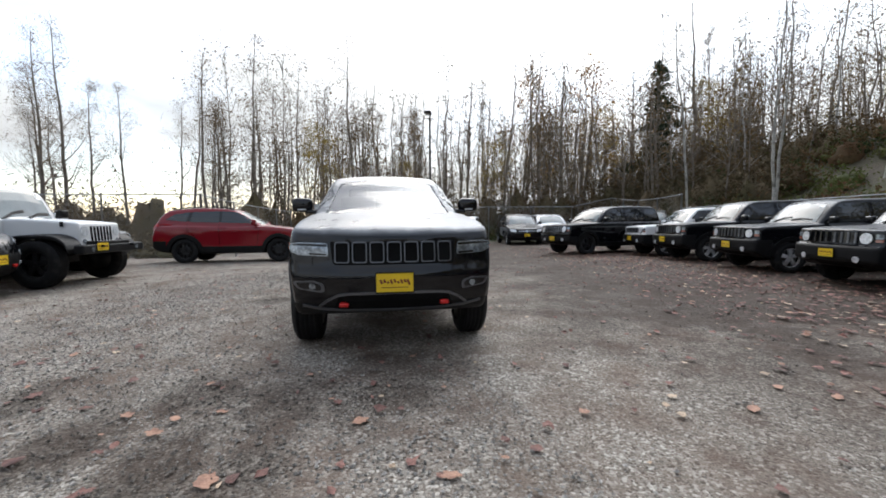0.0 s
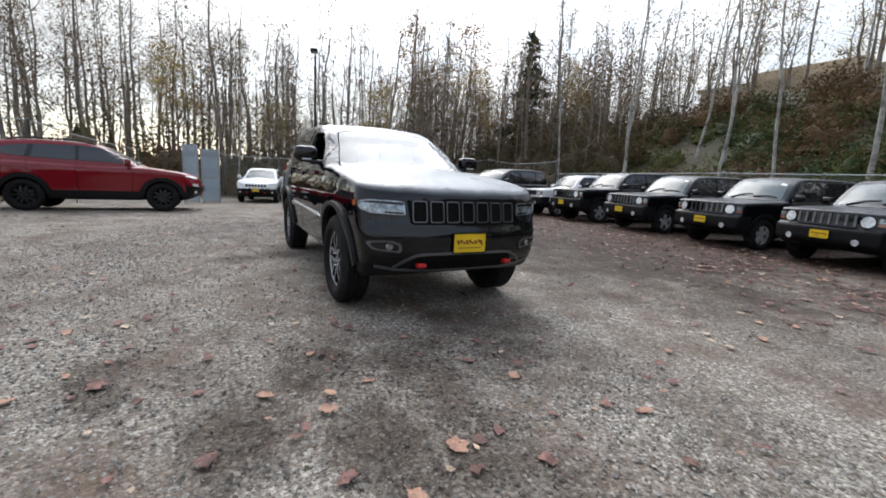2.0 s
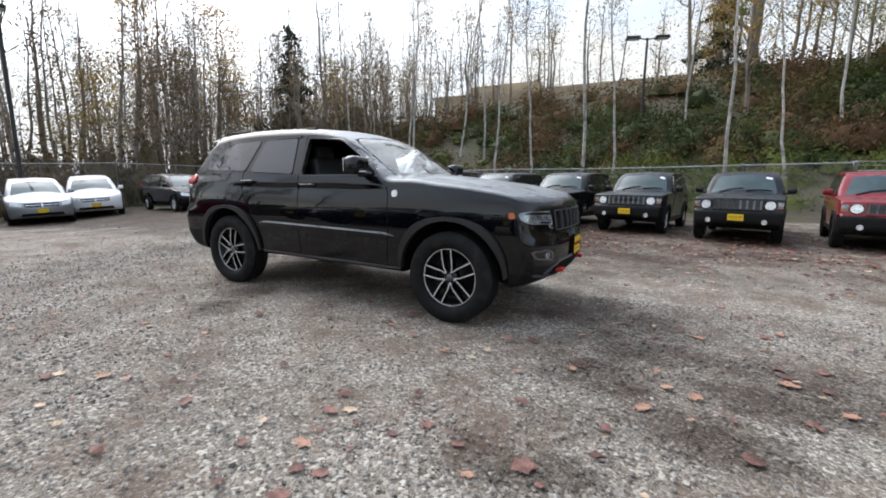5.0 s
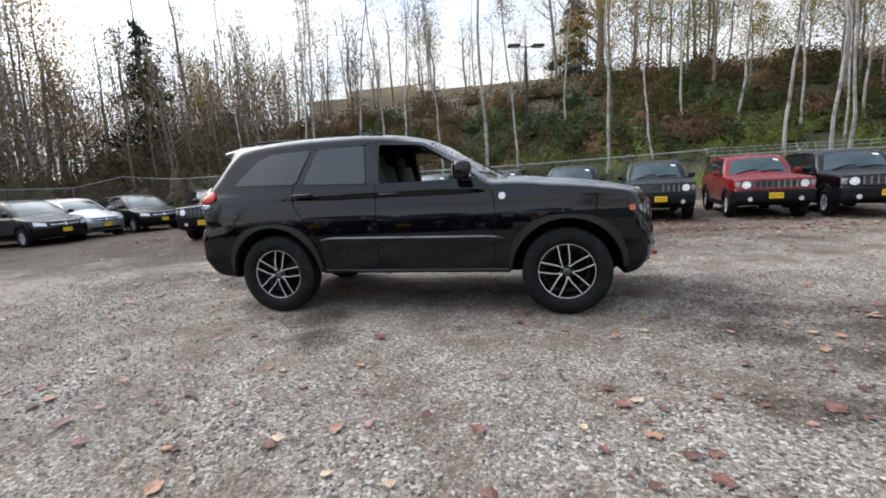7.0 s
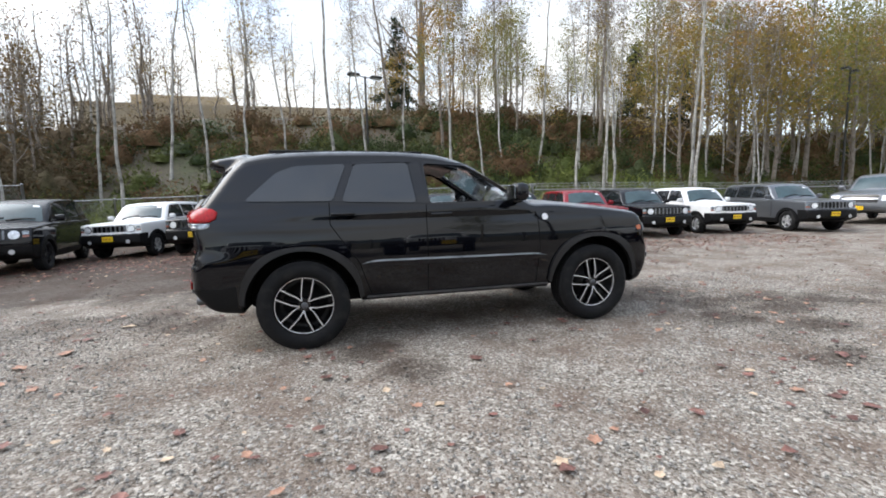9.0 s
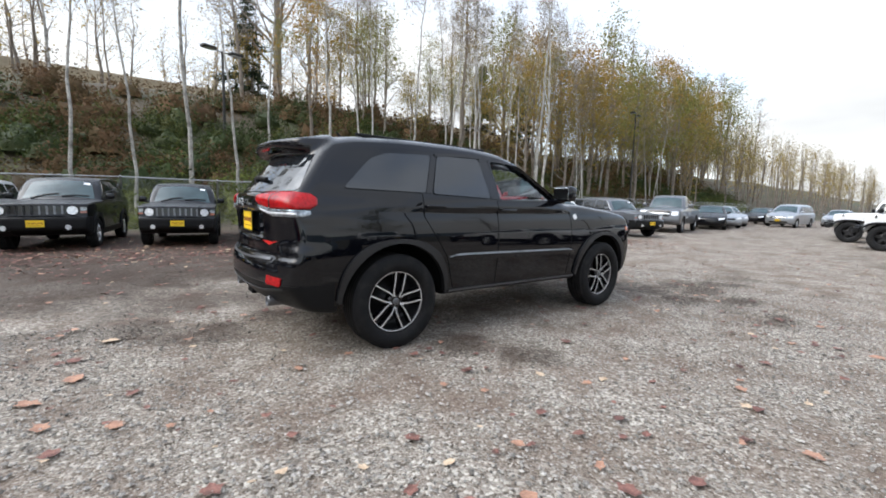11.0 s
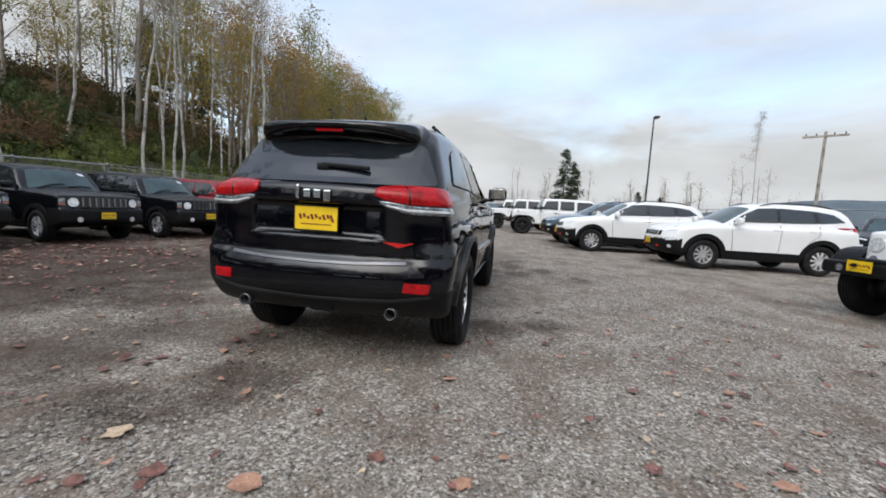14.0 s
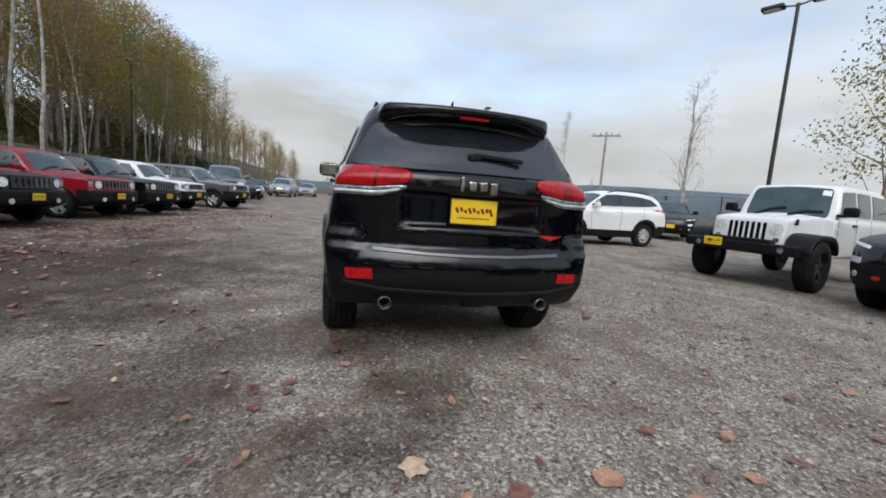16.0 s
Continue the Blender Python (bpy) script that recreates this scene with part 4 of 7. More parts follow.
def disc(cy, cz, r, n=16):
    return [(cy + r * np.cos(2 * np.pi * i / n), cz + r * np.sin(2 * np.pi * i / n)) for i in range(n)]


def spread(base, dx):
    return [(a + dx, b) for a, b in base]


# ---- specifications of the vehicles in the lot ----
PATRIOT = dict(
    half=0.86, hub=0.335, tyre=0.345, rim=0.215, arch=0.385, track=0.76, axles=(1.32, -1.32), roof_top=1.67, k=0.035, bow=0.10, tail_bow=0.08, crown=0.030, kc=0.05,
    plan=[(-2.3, 0.83), (-1.5, 0.865), (0, 0.87), (1.5, 0.865), (2.2, 0.83)],
    side=[(0.2, 0.94), (0.45, 0.975), (0.7, 0.99), (0.93, 1.0), (1.02, 0.995), (1.10, 0.965), (1.2, 0.91)],
    hood=[(-2.3, 1.10), (-1.0, 1.10), (0.6, 1.09), (0.95, 1.085), (1.6, 1.06), (2.05, 1.025), (2.2, 1.0)],
    floor=[(-2.3, 0.44), (-1.9, 0.32), (0, 0.25), (1.8, 0.32), (2.05, 0.42), (2.2, 0.46)],
    nose=[(0.3, 2.10), (0.45, 2.20), (0.66, 2.20), (0.72, 2.19), (0.745, 2.125), (0.98, 2.10), (1.2, 2.07)],
    tail=[(0.3, -2.20), (0.5, -2.28), (0.7, -2.26), (1.0, -2.22), (1.3, -2.18)],
    roof=[(-2.40, 0.9), (-2.24, 1.10), (-2.12, 1.56), (-2.0, 1.635), (-1.2, 1.665), (-0.2, 1.65), (0.18, 1.615), (0.32, 1.55), (0.72, 1.16), (0.95, 0.95)],
    cab=[(1.0, 0.835), (1.1, 0.825), (1.55, 0.70), (1.7, 0.64)], cab_plan=[(-2.3, 0.95), (-1.2, 1.0), (0.2, 1.0), (0.9, 0.94)], mid=-0.6, screen_bow=0.12,
    windscreen=[[(0.32, -0.56), (0.70, -0.68), (0.70, 0.68), (0.32, 0.56)]],
    rear_glass=[[(-0.55, 1.14), (0.55, 1.14), (0.52, 1.50), (-0.52, 1.50)]],
    windows=[[(-2.02, 1.14), (-1.32, 1.14), (-1.32, 1.53), (-1.92, 1.52)], [(-1.24, 1.14), (-0.48, 1.14), (-0.48, 1.55), (-1.24, 1.54)], [(-0.40, 1.14), (0.52, 1.14), (0.42, 1.30), (0.20, 1.53), (-0.40, 1.55)]],
    front=[("grille", [(-0.455, 0.765), (0.455, 0.765), (0.455, 0.985), (-0.455, 0.985)], GLOSS_BLACK, 0.006, 0.03)]
    + [("grille_rib", s, RIB_HIGHLIGHT, 0.022, 0.012) for s in slots(8, 0.98, 0.785, 0.970, 0.70)]
    + [("grille_frame", [(-0.465, 0.968), (0.465, 0.968), (0.465, 0.995), (-0.465, 0.995)], None, 0.020, 0.008), ("grille_frame", [(-0.465, 0.755), (0.465, 0.755), (0.465, 0.785), (-0.465, 0.785)], None, 0.020, 0.008)]
    + [("lamp_ring", disc(0.59, 0.87, 0.106), GLOSS_BLACK, 0.014, 0), ("headlight", disc(0.59, 0.87, 0.092), LAMP_CLEAR, 0.022, 0), ("corner_lens", [(0.715, 0.865), (0.82, 0.865), (0.82, 0.945), (0.715, 0.945)], LAMP_SMOKE, 0.008, 0.015), ("turn_signal", [(0.715, 0.81), (0.82, 0.81), (0.82, 0.858), (0.715, 0.858)], LAMP_AMBER, 0.008, 0.015),
       ("fog_lamp", disc(0.52, 0.515, 0.052), LAMP_CLEAR, 0.012, 0), ("bumper_intake", [(-0.44, 0.36), (0.44, 0.36), (0.40, 0.53), (-0.40, 0.53)], UNDERSIDE, 0.004, 0.03), ("windscreen_cowl", [(-0.60, 0.41), (0.60, 0.41), (0.60, 0.425), (-0.60, 0.425)], UNDERSIDE, 0.004, 0)],
    rear=[("tail_light", [(0.66, 0.85), (0.80, 0.85), (0.78, 1.12), (0.66, 1.12)], LAMP_RED, 0.012, 0.02)],
    sides=[("door_handle", [(-0.44, 0.97), (-0.22, 0.975), (-0.22, 1.01), (-0.44, 1.005)], None, 0.022, 0.012), ("door_handle", [(-1.24, 0.97), (-1.02, 0.975), (-1.02, 1.01), (-1.24, 1.005)], None, 0.022, 0.012),
           ("door_seam", strip([(-0.44, 0.42), (-0.44, 1.09)], 0.010), GLOSS_BLACK, 0.002, 0), ("door_seam", strip([(0.62, 0.42), (0.64, 1.06)], 0.010), GLOSS_BLACK, 0.002, 0), ("rocker_trim", [(-0.9, 0.30), (0.9, 0.30), (0.9, 0.42), (-0.9, 0.42)], PLASTIC, 0.012, 0.02)],
    clad=0.36, clad_ends=((1.75, 3, 0.735), (-3, -1.9, 0.60)), flare=0.085, flare_lift=0.026, mirror=(0.52, 0.84, 1.13, 0.85), plate=(2.222, 0.60), sticker=True,
)
RENEGADE = dict(PATRIOT)
RENEGADE.update(
    half=0.89, axles=(1.285, -1.285), roof_top=1.69, hub=0.345, tyre=0.355,
    plan=[(-2.15, 0.86), (-1.5, 0.90), (0, 0.89), (1.5, 0.90), (2.1, 0.85)],
    nose=[(0.3, 1.98), (0.5, 2.10), (0.68, 2.11), (0.85, 2.08), (1.0, 2.04), (1.2, 1.98)],
    tail=[(0.3, -2.05), (0.5, -2.14), (0.7, -2.13), (1.0, -2.10), (1.3, -2.06)],
    roof=[(-2.26, 0.9), (-2.12, 1.12), (-1.98, 1.58), (-1.85, 1.655), (-1.1, 1.69), (-0.2, 1.67), (0.22, 1.62), (0.40, 1.54), (0.85, 1.16), (1.05, 0.95)],
    windscreen=[[(0.38, -0.58), (0.82, -0.70), (0.82, 0.70), (0.38, 0.58)]],
    windows=[[(-1.88, 1.20), (-1.30, 1.15), (-1.30, 1.54), (-1.80, 1.53)], [(-1.20, 1.15), (-0.42, 1.14), (-0.42, 1.56), (-1.20, 1.55)], [(-0.34, 1.14), (0.62, 1.13), (0.50, 1.30), (0.26, 1.54), (-0.34, 1.56)]],
    clad_ends=((1.70, 3, 0.62), (-3, -1.75, 0.62)), clad=0.42, flare=0.08, plate=(2.13, 0.55), rim_mat=RIM_DARK, mirror=(0.62, 0.86, 1.14, 0.9),
)
CHEROKEE = dict(
    half=0.92, hub=0.355, tyre=0.365, rim=0.225, arch=0.415, track=0.80, axles=(1.35, -1.35), roof_top=1.70, k=0.08, bow=0.36, tail_bow=0.16, crown=0.05,
    plan=[(-2.35, 0.86), (-1.5, 0.925), (0, 0.92), (1.4, 0.925), (2.2, 0.84)],
    side=[(0.2, 0.93), (0.45, 0.965), (0.72, 0.985), (0.98, 1.0), (1.06, 0.99), (1.15, 0.945), (1.25, 0.88)],
    hood=[(-2.35, 1.16), (-1.5, 1.17), (0, 1.12), (0.9, 1.13), (1.35, 1.09), (1.9, 1.00), (2.25, 0.88)],
    floor=[(-2.35, 0.46), (-1.9, 0.32), (0, 0.26), (1.8, 0.28), (2.25, 0.42)],
    nose=[(0.3, 2.12), (0.45, 2.25), (0.62, 2.29), (0.80, 2.25), (0.95, 2.18), (1.1, 2.05)],
    tail=[(0.3, -2.25), (0.5, -2.36), (0.75, -2.37), (1.0, -2.31), (1.3, -2.22)],
    roof=[(-2.46, 0.95), (-2.30, 1.17), (-2.04, 1.52), (-1.82, 1.62), (-1.0, 1.685), (-0.25, 1.67), (0.12, 1.60), (0.45, 1.43), (0.95, 1.15), (1.2, 1.0)],
    cab=[(1.0, 0.87), (1.12, 0.85), (1.55, 0.70), (1.7, 0.62)], cab_plan=[(-2.3, 0.93), (-1.2, 1.0), (0.2, 1.0), (1.0, 0.94)], mid=-0.5, screen_bow=0.18,
    windscreen=[[(0.20, -0.56), (0.86, -0.70), (0.86, 0.70), (0.20, 0.56)]],
    rear_glass=[[(-0.56, 1.22), (0.56, 1.22), (0.50, 1.52), (-0.50, 1.52)]],
    windows=[[(-1.90, 1.30), (-1.28, 1.235), (-1.22, 1.53), (-1.64, 1.47)], [(-1.22, 1.235), (-0.37, 1.205), (-0.37, 1.56), (-1.16, 1.535)], [(-0.33, 1.205), (0.70, 1.175), (0.46, 1.34), (0.10, 1.53), (-0.33, 1.56)]],
    front=[("grille_slot", s, GLOSS_BLACK, 0.008, 0.015) for s in slots(7, 0.94, 0.745, 0.865, 0.30)]
    + [("daytime_light", [(0.56, 0.845), (0.86, 0.90), (0.86, 0.93), (0.56, 0.885)], LAMP_CLEAR, 0.010, 0.012), ("headlight", [(0.62, 0.64), (0.80, 0.66), (0.80, 0.73), (0.62, 0.72)], LAMP_CLEAR, 0.008, 0.02), ("fog_lamp", disc(0.70, 0.50, 0.04), LAMP_CLEAR, 0.010, 0),
       ("tow_hook", [(0.34, 0.47), (0.42, 0.47), (0.42, 0.51), (0.34, 0.51)], HOOK_RED, 0.03, 0.01)],
    rear=[("tail_light", [(0.48, 1.06), (0.84, 1.08), (0.82, 1.18), (0.48, 1.14)], LAMP_RED, 0.012, 0.03)],
    sides=[("tail_light", [(-2.26, 1.08), (-2.04, 1.10), (-2.08, 1.18), (-2.24, 1.18)], LAMP_RED, 0.008, 0.02), ("door_handle", [(-0.42, 1.02), (-0.18, 1.025), (-0.18, 1.06), (-0.42, 1.055)], None, 0.022, 0.012), ("door_handle", [(-1.24, 1.03), (-1.0, 1.035), (-1.0, 1.07), (-1.24, 1.065)], None, 0.022, 0.012),
           ("door_seam", strip([(-0.36, 0.46), (-0.38, 1.15)], 0.010), GLOSS_BLACK, 0.002, 0), ("door_seam", strip([(0.70, 0.46), (0.78, 1.12)], 0.010), GLOSS_BLACK, 0.002, 0), ("door_seam", strip([(-0.92, 0.46), (-1.05, 0.80), (-1.24, 0.95), (-1.28, 1.17)], 0.010), GLOSS_BLACK, 0.002, 0)],
    clad=0.50, clad_ends=((1.86, 3, 0.68), (-3, -1.85, 0.66)), flare=0.095, flare_lift=0.024, rails=True, pillars=[[(-0.385, 1.22), (-0.32, 1.22), (-0.32, 1.55), (-0.385, 1.55)], [(-1.30, 1.25), (-1.20, 1.25), (-1.14, 1.53), (-1.23, 1.52)]], mirror=(0.66, 0.87, 1.16, 0.95), plate=(2.315, 0.60), rim_style="twin",
)
VAN = dict(
    step=0.05,
    half=0.98, hub=0.325, tyre=0.335, rim=0.21, arch=0.375, track=0.86, axles=(1.54, -1.54), roof_top=1.76, k=0.08, bow=0.42, tail_bow=0.12, crown=0.05,
    plan=[(-2.55, 0.94), (-1.5, 0.99), (0, 0.99), (1.6, 0.98), (2.4, 0.88)],
    side=[(0.2, 0.95), (0.45, 0.975), (0.75, 0.99), (0.96, 1.0), (1.05, 0.985), (1.15, 0.945), (1.25, 0.9)],
    hood=[(-2.6, 1.15), (0.6, 1.12), (1.35, 1.08), (2.0, 0.96), (2.45, 0.84)],
    floor=[(-2.6, 0.36), (-1.9, 0.24), (1.9, 0.22), (2.45, 0.30)],
    nose=[(0.25, 2.32), (0.42, 2.45), (0.62, 2.47), (0.80, 2.42), (1.0, 2.25)],
    tail=[(0.3, -2.55), (0.5, -2.62), (0.8, -2.60), (1.2, -2.52)],
    roof=[(-2.68, 0.95), (-2.52, 1.2), (-2.38, 1.64), (-2.2, 1.71), (-1.2, 1.755), (0.0, 1.73), (0.45, 1.65), (0.85, 1.46), (1.35, 1.14), (1.6, 0.98)],
    cab=[(1.0, 0.94), (1.12, 0.92), (1.6, 0.74), (1.75, 0.66)], cab_plan=[(-2.5, 0.96), (-1.2, 1.0), (0.4, 1.0), (1.3, 0.93)], mid=-0.3, screen_bow=0.2,
    windscreen=[[(0.56, -0.60), (1.26, -0.74), (1.26, 0.74), (0.56, 0.60)]], rear_glass=[[(-0.62, 1.15), (0.62, 1.15), (0.58, 1.58), (-0.58, 1.58)]],
    windows=[[(-2.30, 1.14), (-1.18, 1.12), (-1.18, 1.58), (-2.20, 1.56)], [(-1.08, 1.12), (0.0, 1.11), (0.0, 1.60), (-1.08, 1.59)], [(0.10, 1.11), (1.05, 1.10), (0.80, 1.34), (0.40, 1.57), (0.10, 1.60)]],
    front=[("grille", [(-0.46, 0.66), (0.46, 0.66), (0.50, 0.80), (-0.50, 0.80)], GLOSS_BLACK, 0.008, 0.03), ("grille_bar", [(-0.46, 0.72), (0.46, 0.72), (0.46, 0.74), (-0.46, 0.74)], CHROME, 0.018, 0), ("grille_bar", [(-0.02, 0.66), (0.02, 0.66), (0.02, 0.80), (-0.02, 0.80)], CHROME, 0.018, 0),
           ("headlight", [(0.54, 0.68), (0.84, 0.72), (0.84, 0.86), (0.56, 0.80)], LAMP_CLEAR, 0.010, 0.03), ("lower_intake", [(-0.60, 0.34), (0.60, 0.34), (0.55, 0.44), (-0.55, 0.44)], GLOSS_BLACK, 0.006, 0.03)],
    sides=[("door_seam", strip([(0.05, 0.32), (0.05, 1.1)], 0.01), GLOSS_BLACK, 0.002, 0), ("door_seam", strip([(-1.12, 0.6), (-1.12, 1.1)], 0.01), GLOSS_BLACK, 0.002, 0), ("door_handle", [(0.02, 0.92), (0.24, 0.92), (0.24, 0.955), (0.02, 0.955)], None, 0.02, 0.012)],
    rear=[("tail_light", [(0.74, 0.9), (0.9, 0.9), (0.88, 1.3), (0.76, 1.3)], LAMP_RED, 0.012, 0.02)], mirror=(1.0, 0.93, 1.14, 0.9), plate=(2.49, 0.52), clad=0.26,
)


def bed_cut(d, x, y, z):
    """The open load bed behind a pickup's cab."""
    hole = np.maximum(np.maximum(np.abs(x + 1.72) - 0.88, np.abs(y) - 0.74), 0.66 - z)
    return smax(d, -hole, 0.03)


PICKUP = dict(
    step=0.045,
    half=1.0, hub=0.39, tyre=0.40, rim=0.24, arch=0.45, track=0.87, axles=(1.78, -1.78), roof_top=1.90, cab_floor=1.1, k=0.07, bow=0.2, tail_bow=0.06, crown=0.04, extra=(bed_cut,),
    plan=[(-2.75, 0.98), (0, 1.0), (2.0, 1.0), (2.7, 0.94)], side=[(0.3, 0.95), (0.55, 0.99), (0.8, 1.0), (1.1, 0.985), (1.3, 0.94)],
    hood=[(-2.75, 1.22), (-0.7, 1.22), (0.6, 1.24), (1.2, 1.24), (2.3, 1.18), (2.7, 1.10)], floor=[(-2.75, 0.5), (-2, 0.42), (2.2, 0.40), (2.7, 0.5)],
    nose=[(0.4, 2.62), (0.6, 2.72), (0.9, 2.68), (1.2, 2.60)], tail=[(0.4, -2.72), (0.6, -2.78), (1.2, -2.74)],
    roof=[(-0.92, 0.95), (-0.78, 1.24), (-0.62, 1.74), (-0.45, 1.84), (0.2, 1.88), (0.55, 1.84), (0.75, 1.76), (1.22, 1.27), (1.4, 1.0)],
    cab=[(1.1, 0.94), (1.25, 0.90), (1.7, 0.76), (1.9, 0.70)], cab_plan=[(-1, 0.98), (0.4, 1.0), (1.2, 0.95)], mid=0.1, screen_bow=0.12,
    windscreen=[[(0.76, -0.62), (1.18, -0.74), (1.18, 0.74), (0.76, 0.62)]], rear_glass=[], windows=[[(-0.62, 1.28), (-0.08, 1.27), (-0.08, 1.73), (-0.52, 1.72)], [(0.0, 1.27), (1.0, 1.26), (0.86, 1.45), (0.58, 1.72), (0.0, 1.74)]],
    front=[("grille", [(-0.5, 0.80), (0.5, 0.80), (0.5, 1.08), (-0.5, 1.08)], GLOSS_BLACK, 0.01, 0.04), ("grille_bar", [(-0.5, 0.92), (0.5, 0.92), (0.5, 0.96), (-0.5, 0.96)], CHROME, 0.02, 0), ("headlight", [(0.58, 0.86), (0.86, 0.86), (0.86, 1.06), (0.58, 1.06)], LAMP_CLEAR, 0.01, 0.03)],
    sides=[("door_seam", strip([(-0.04, 0.5), (-0.04, 1.24)], 0.012), GLOSS_BLACK, 0.002, 0), ("door_seam", strip([(1.05, 0.5), (1.08, 1.22)], 0.012), GLOSS_BLACK, 0.002, 0)],
    mirror=(0.98, 0.93, 1.30, 1.1), clad=0.44, plate=(2.74, 0.6),
)
SEDAN = dict(
    step=0.05,
    half=0.90, hub=0.315, tyre=0.325, rim=0.21, arch=0.365, track=0.78, axles=(1.38, -1.38), roof_top=1.46, cab_floor=0.9, k=0.09, bow=0.42, tail_bow=0.25, crown=0.06,
    plan=[(-2.3, 0.82), (-1.4, 0.90), (0, 0.90), (1.4, 0.90), (2.2, 0.80)], side=[(0.15, 0.93), (0.4, 0.98), (0.62, 1.0), (0.85, 0.97), (1.0, 0.92)],
    hood=[(-2.35, 0.98), (-1.7, 1.03), (-0.8, 0.98), (0.9, 0.97), (1.6, 0.88), (2.2, 0.72)], floor=[(-2.3, 0.34), (-1.8, 0.2), (1.7, 0.18), (2.3, 0.28)],
    nose=[(0.2, 2.15), (0.4, 2.28), (0.6, 2.26), (0.8, 2.10)], tail=[(0.2, -2.25), (0.5, -2.38), (0.8, -2.36), (1.0, -2.28)],
    roof=[(-1.9, 0.88), (-1.65, 1.02), (-1.0, 1.36), (-0.55, 1.44), (-0.05, 1.45), (0.3, 1.38), (0.7, 1.16), (1.05, 0.97), (1.3, 0.85)],
    cab=[(0.9, 0.85), (1.0, 0.82), (1.4, 0.63), (1.5, 0.56)], cab_plan=[(-2, 0.9), (-0.8, 1.0), (0.2, 1.0), (1.1, 0.92)], mid=-0.3, screen_bow=0.2,
    windscreen=[[(0.28, -0.54), (0.98, -0.68), (0.98, 0.68), (0.28, 0.54)]], rear_glass=[[(-0.5, 1.06), (0.5, 1.06), (0.46, 1.30), (-0.46, 1.30)]],
    windows=[[(-1.35, 1.06), (-0.38, 1.02), (-0.38, 1.36), (-0.85, 1.33)], [(-0.30, 1.02), (0.80, 1.0), (0.45, 1.24), (0.15, 1.34), (-0.30, 1.37)]],
    front=[("grille", [(-0.35, 0.52), (0.35, 0.52), (0.35, 0.64), (-0.35, 0.64)], GLOSS_BLACK, 0.006, 0.03), ("headlight", [(0.46, 0.58), (0.76, 0.62), (0.76, 0.72), (0.46, 0.68)], LAMP_CLEAR, 0.008, 0.03)], mirror=(0.75, 0.84, 0.98, 0.8),
)


def wrangler_extra(d, x, y, z):
    """Tapered bonnet, standing apart from the flared wings."""
    w = np.abs(y)
    narrow = np.maximum(np.maximum(0.80 - x, 0.60 - z), (0.66 - 0.10 * (x - 0.8)) - w)
    return smax(d, -narrow, 0.02)


WRANGLER = dict(
    half=0.80, hub=0.415, tyre=0.425, rim=0.225, arch=0.47, track=0.80, tyre_w=0.27, cab_floor=1.1, axles=(1.47, -1.47), roof_top=1.88, k=0.045, kc=0.05, bow=0.04, tail_bow=0.04, crown=0.03, arch_in=0.42,
    plan=[(-2.2, 0.79), (0, 0.80), (0.8, 0.80), (2.0, 0.78)], side=[(0.4, 0.97), (0.6, 1.0), (1.0, 1.0), (1.25, 0.98)],
    hood=[(-2.2, 1.22), (0.6, 1.22), (0.85, 1.235), (1.5, 1.20), (1.98, 1.15)], floor=[(-2.2, 0.62), (-1.8, 0.52), (1.6, 0.52), (2.0, 0.60)],
    nose=[(0.5, 1.98), (0.7, 2.0), (1.0, 1.985), (1.2, 1.97)], tail=[(0.5, -2.18), (0.8, -2.2), (1.3, -2.18)],
    roof=[(-2.26, 0.9), (-2.17, 1.25), (-2.08, 1.76), (-1.95, 1.83), (-0.8, 1.86), (0.2, 1.84), (0.36, 1.80), (0.66, 1.24), (0.82, 0.95)],
    cab=[(1.1, 0.775), (1.25, 0.77), (1.75, 0.69), (1.9, 0.66)], cab_plan=[(-2.2, 1.0), (0.8, 1.0)], mid=-0.6, screen_bow=0.04, extra=(wrangler_extra,),
    windscreen=[[(0.385, -0.60), (0.64, -0.645), (0.64, 0.645), (0.385, 0.60)]], rear_glass=[[(-0.55, 1.27), (0.55, 1.27), (0.52, 1.70), (-0.52, 1.70)]],
    windows=[[(-2.02, 1.28), (-1.22, 1.28), (-1.22, 1.72), (-1.98, 1.71)], [(-1.08, 1.28), (-0.38, 1.28), (-0.38, 1.73), (-1.08, 1.73)], [(-0.26, 1.28), (0.52, 1.28), (0.33, 1.70), (-0.26, 1.73)]],
    front=[("grille_slot", s, GLOSS_BLACK, 0.006, 0.02) for s in slots(7, 0.60, 0.78, 1.08, 0.42)] + [("headlight", disc(0.425, 0.985, 0.092), LAMP_CLEAR, 0.014, 0), ("turn_signal", disc(0.44, 0.80, 0.045), LAMP_SMOKE, 0.010, 0)],
    sides=[("door_seam", strip([(-0.32, 0.62), (-0.32, 1.24)], 0.014), GLOSS_BLACK, 0.002, 0), ("door_seam", strip([(0.58, 0.66), (0.62, 1.22)], 0.014), GLOSS_BLACK, 0.002, 0), ("door_seam", strip([(-1.15, 0.80), (-1.15, 1.24)], 0.014), GLOSS_BLACK, 0.002, 0),
           ("door_handle", [(-0.26, 1.10), (-0.08, 1.10), (-0.08, 1.14), (-0.26, 1.14)], PLASTIC, 0.03, 0.01), ("hinge", [(0.60, 1.02), (0.72, 1.02), (0.72, 1.07), (0.60, 1.07)], None, 0.02, 0.01)],
    mirror=(0.60, 0.80, 1.30, 1.0), mirror_mat=PLASTIC, sticker=True, rim_mat=RIM_DARK, rim_style="five",
)


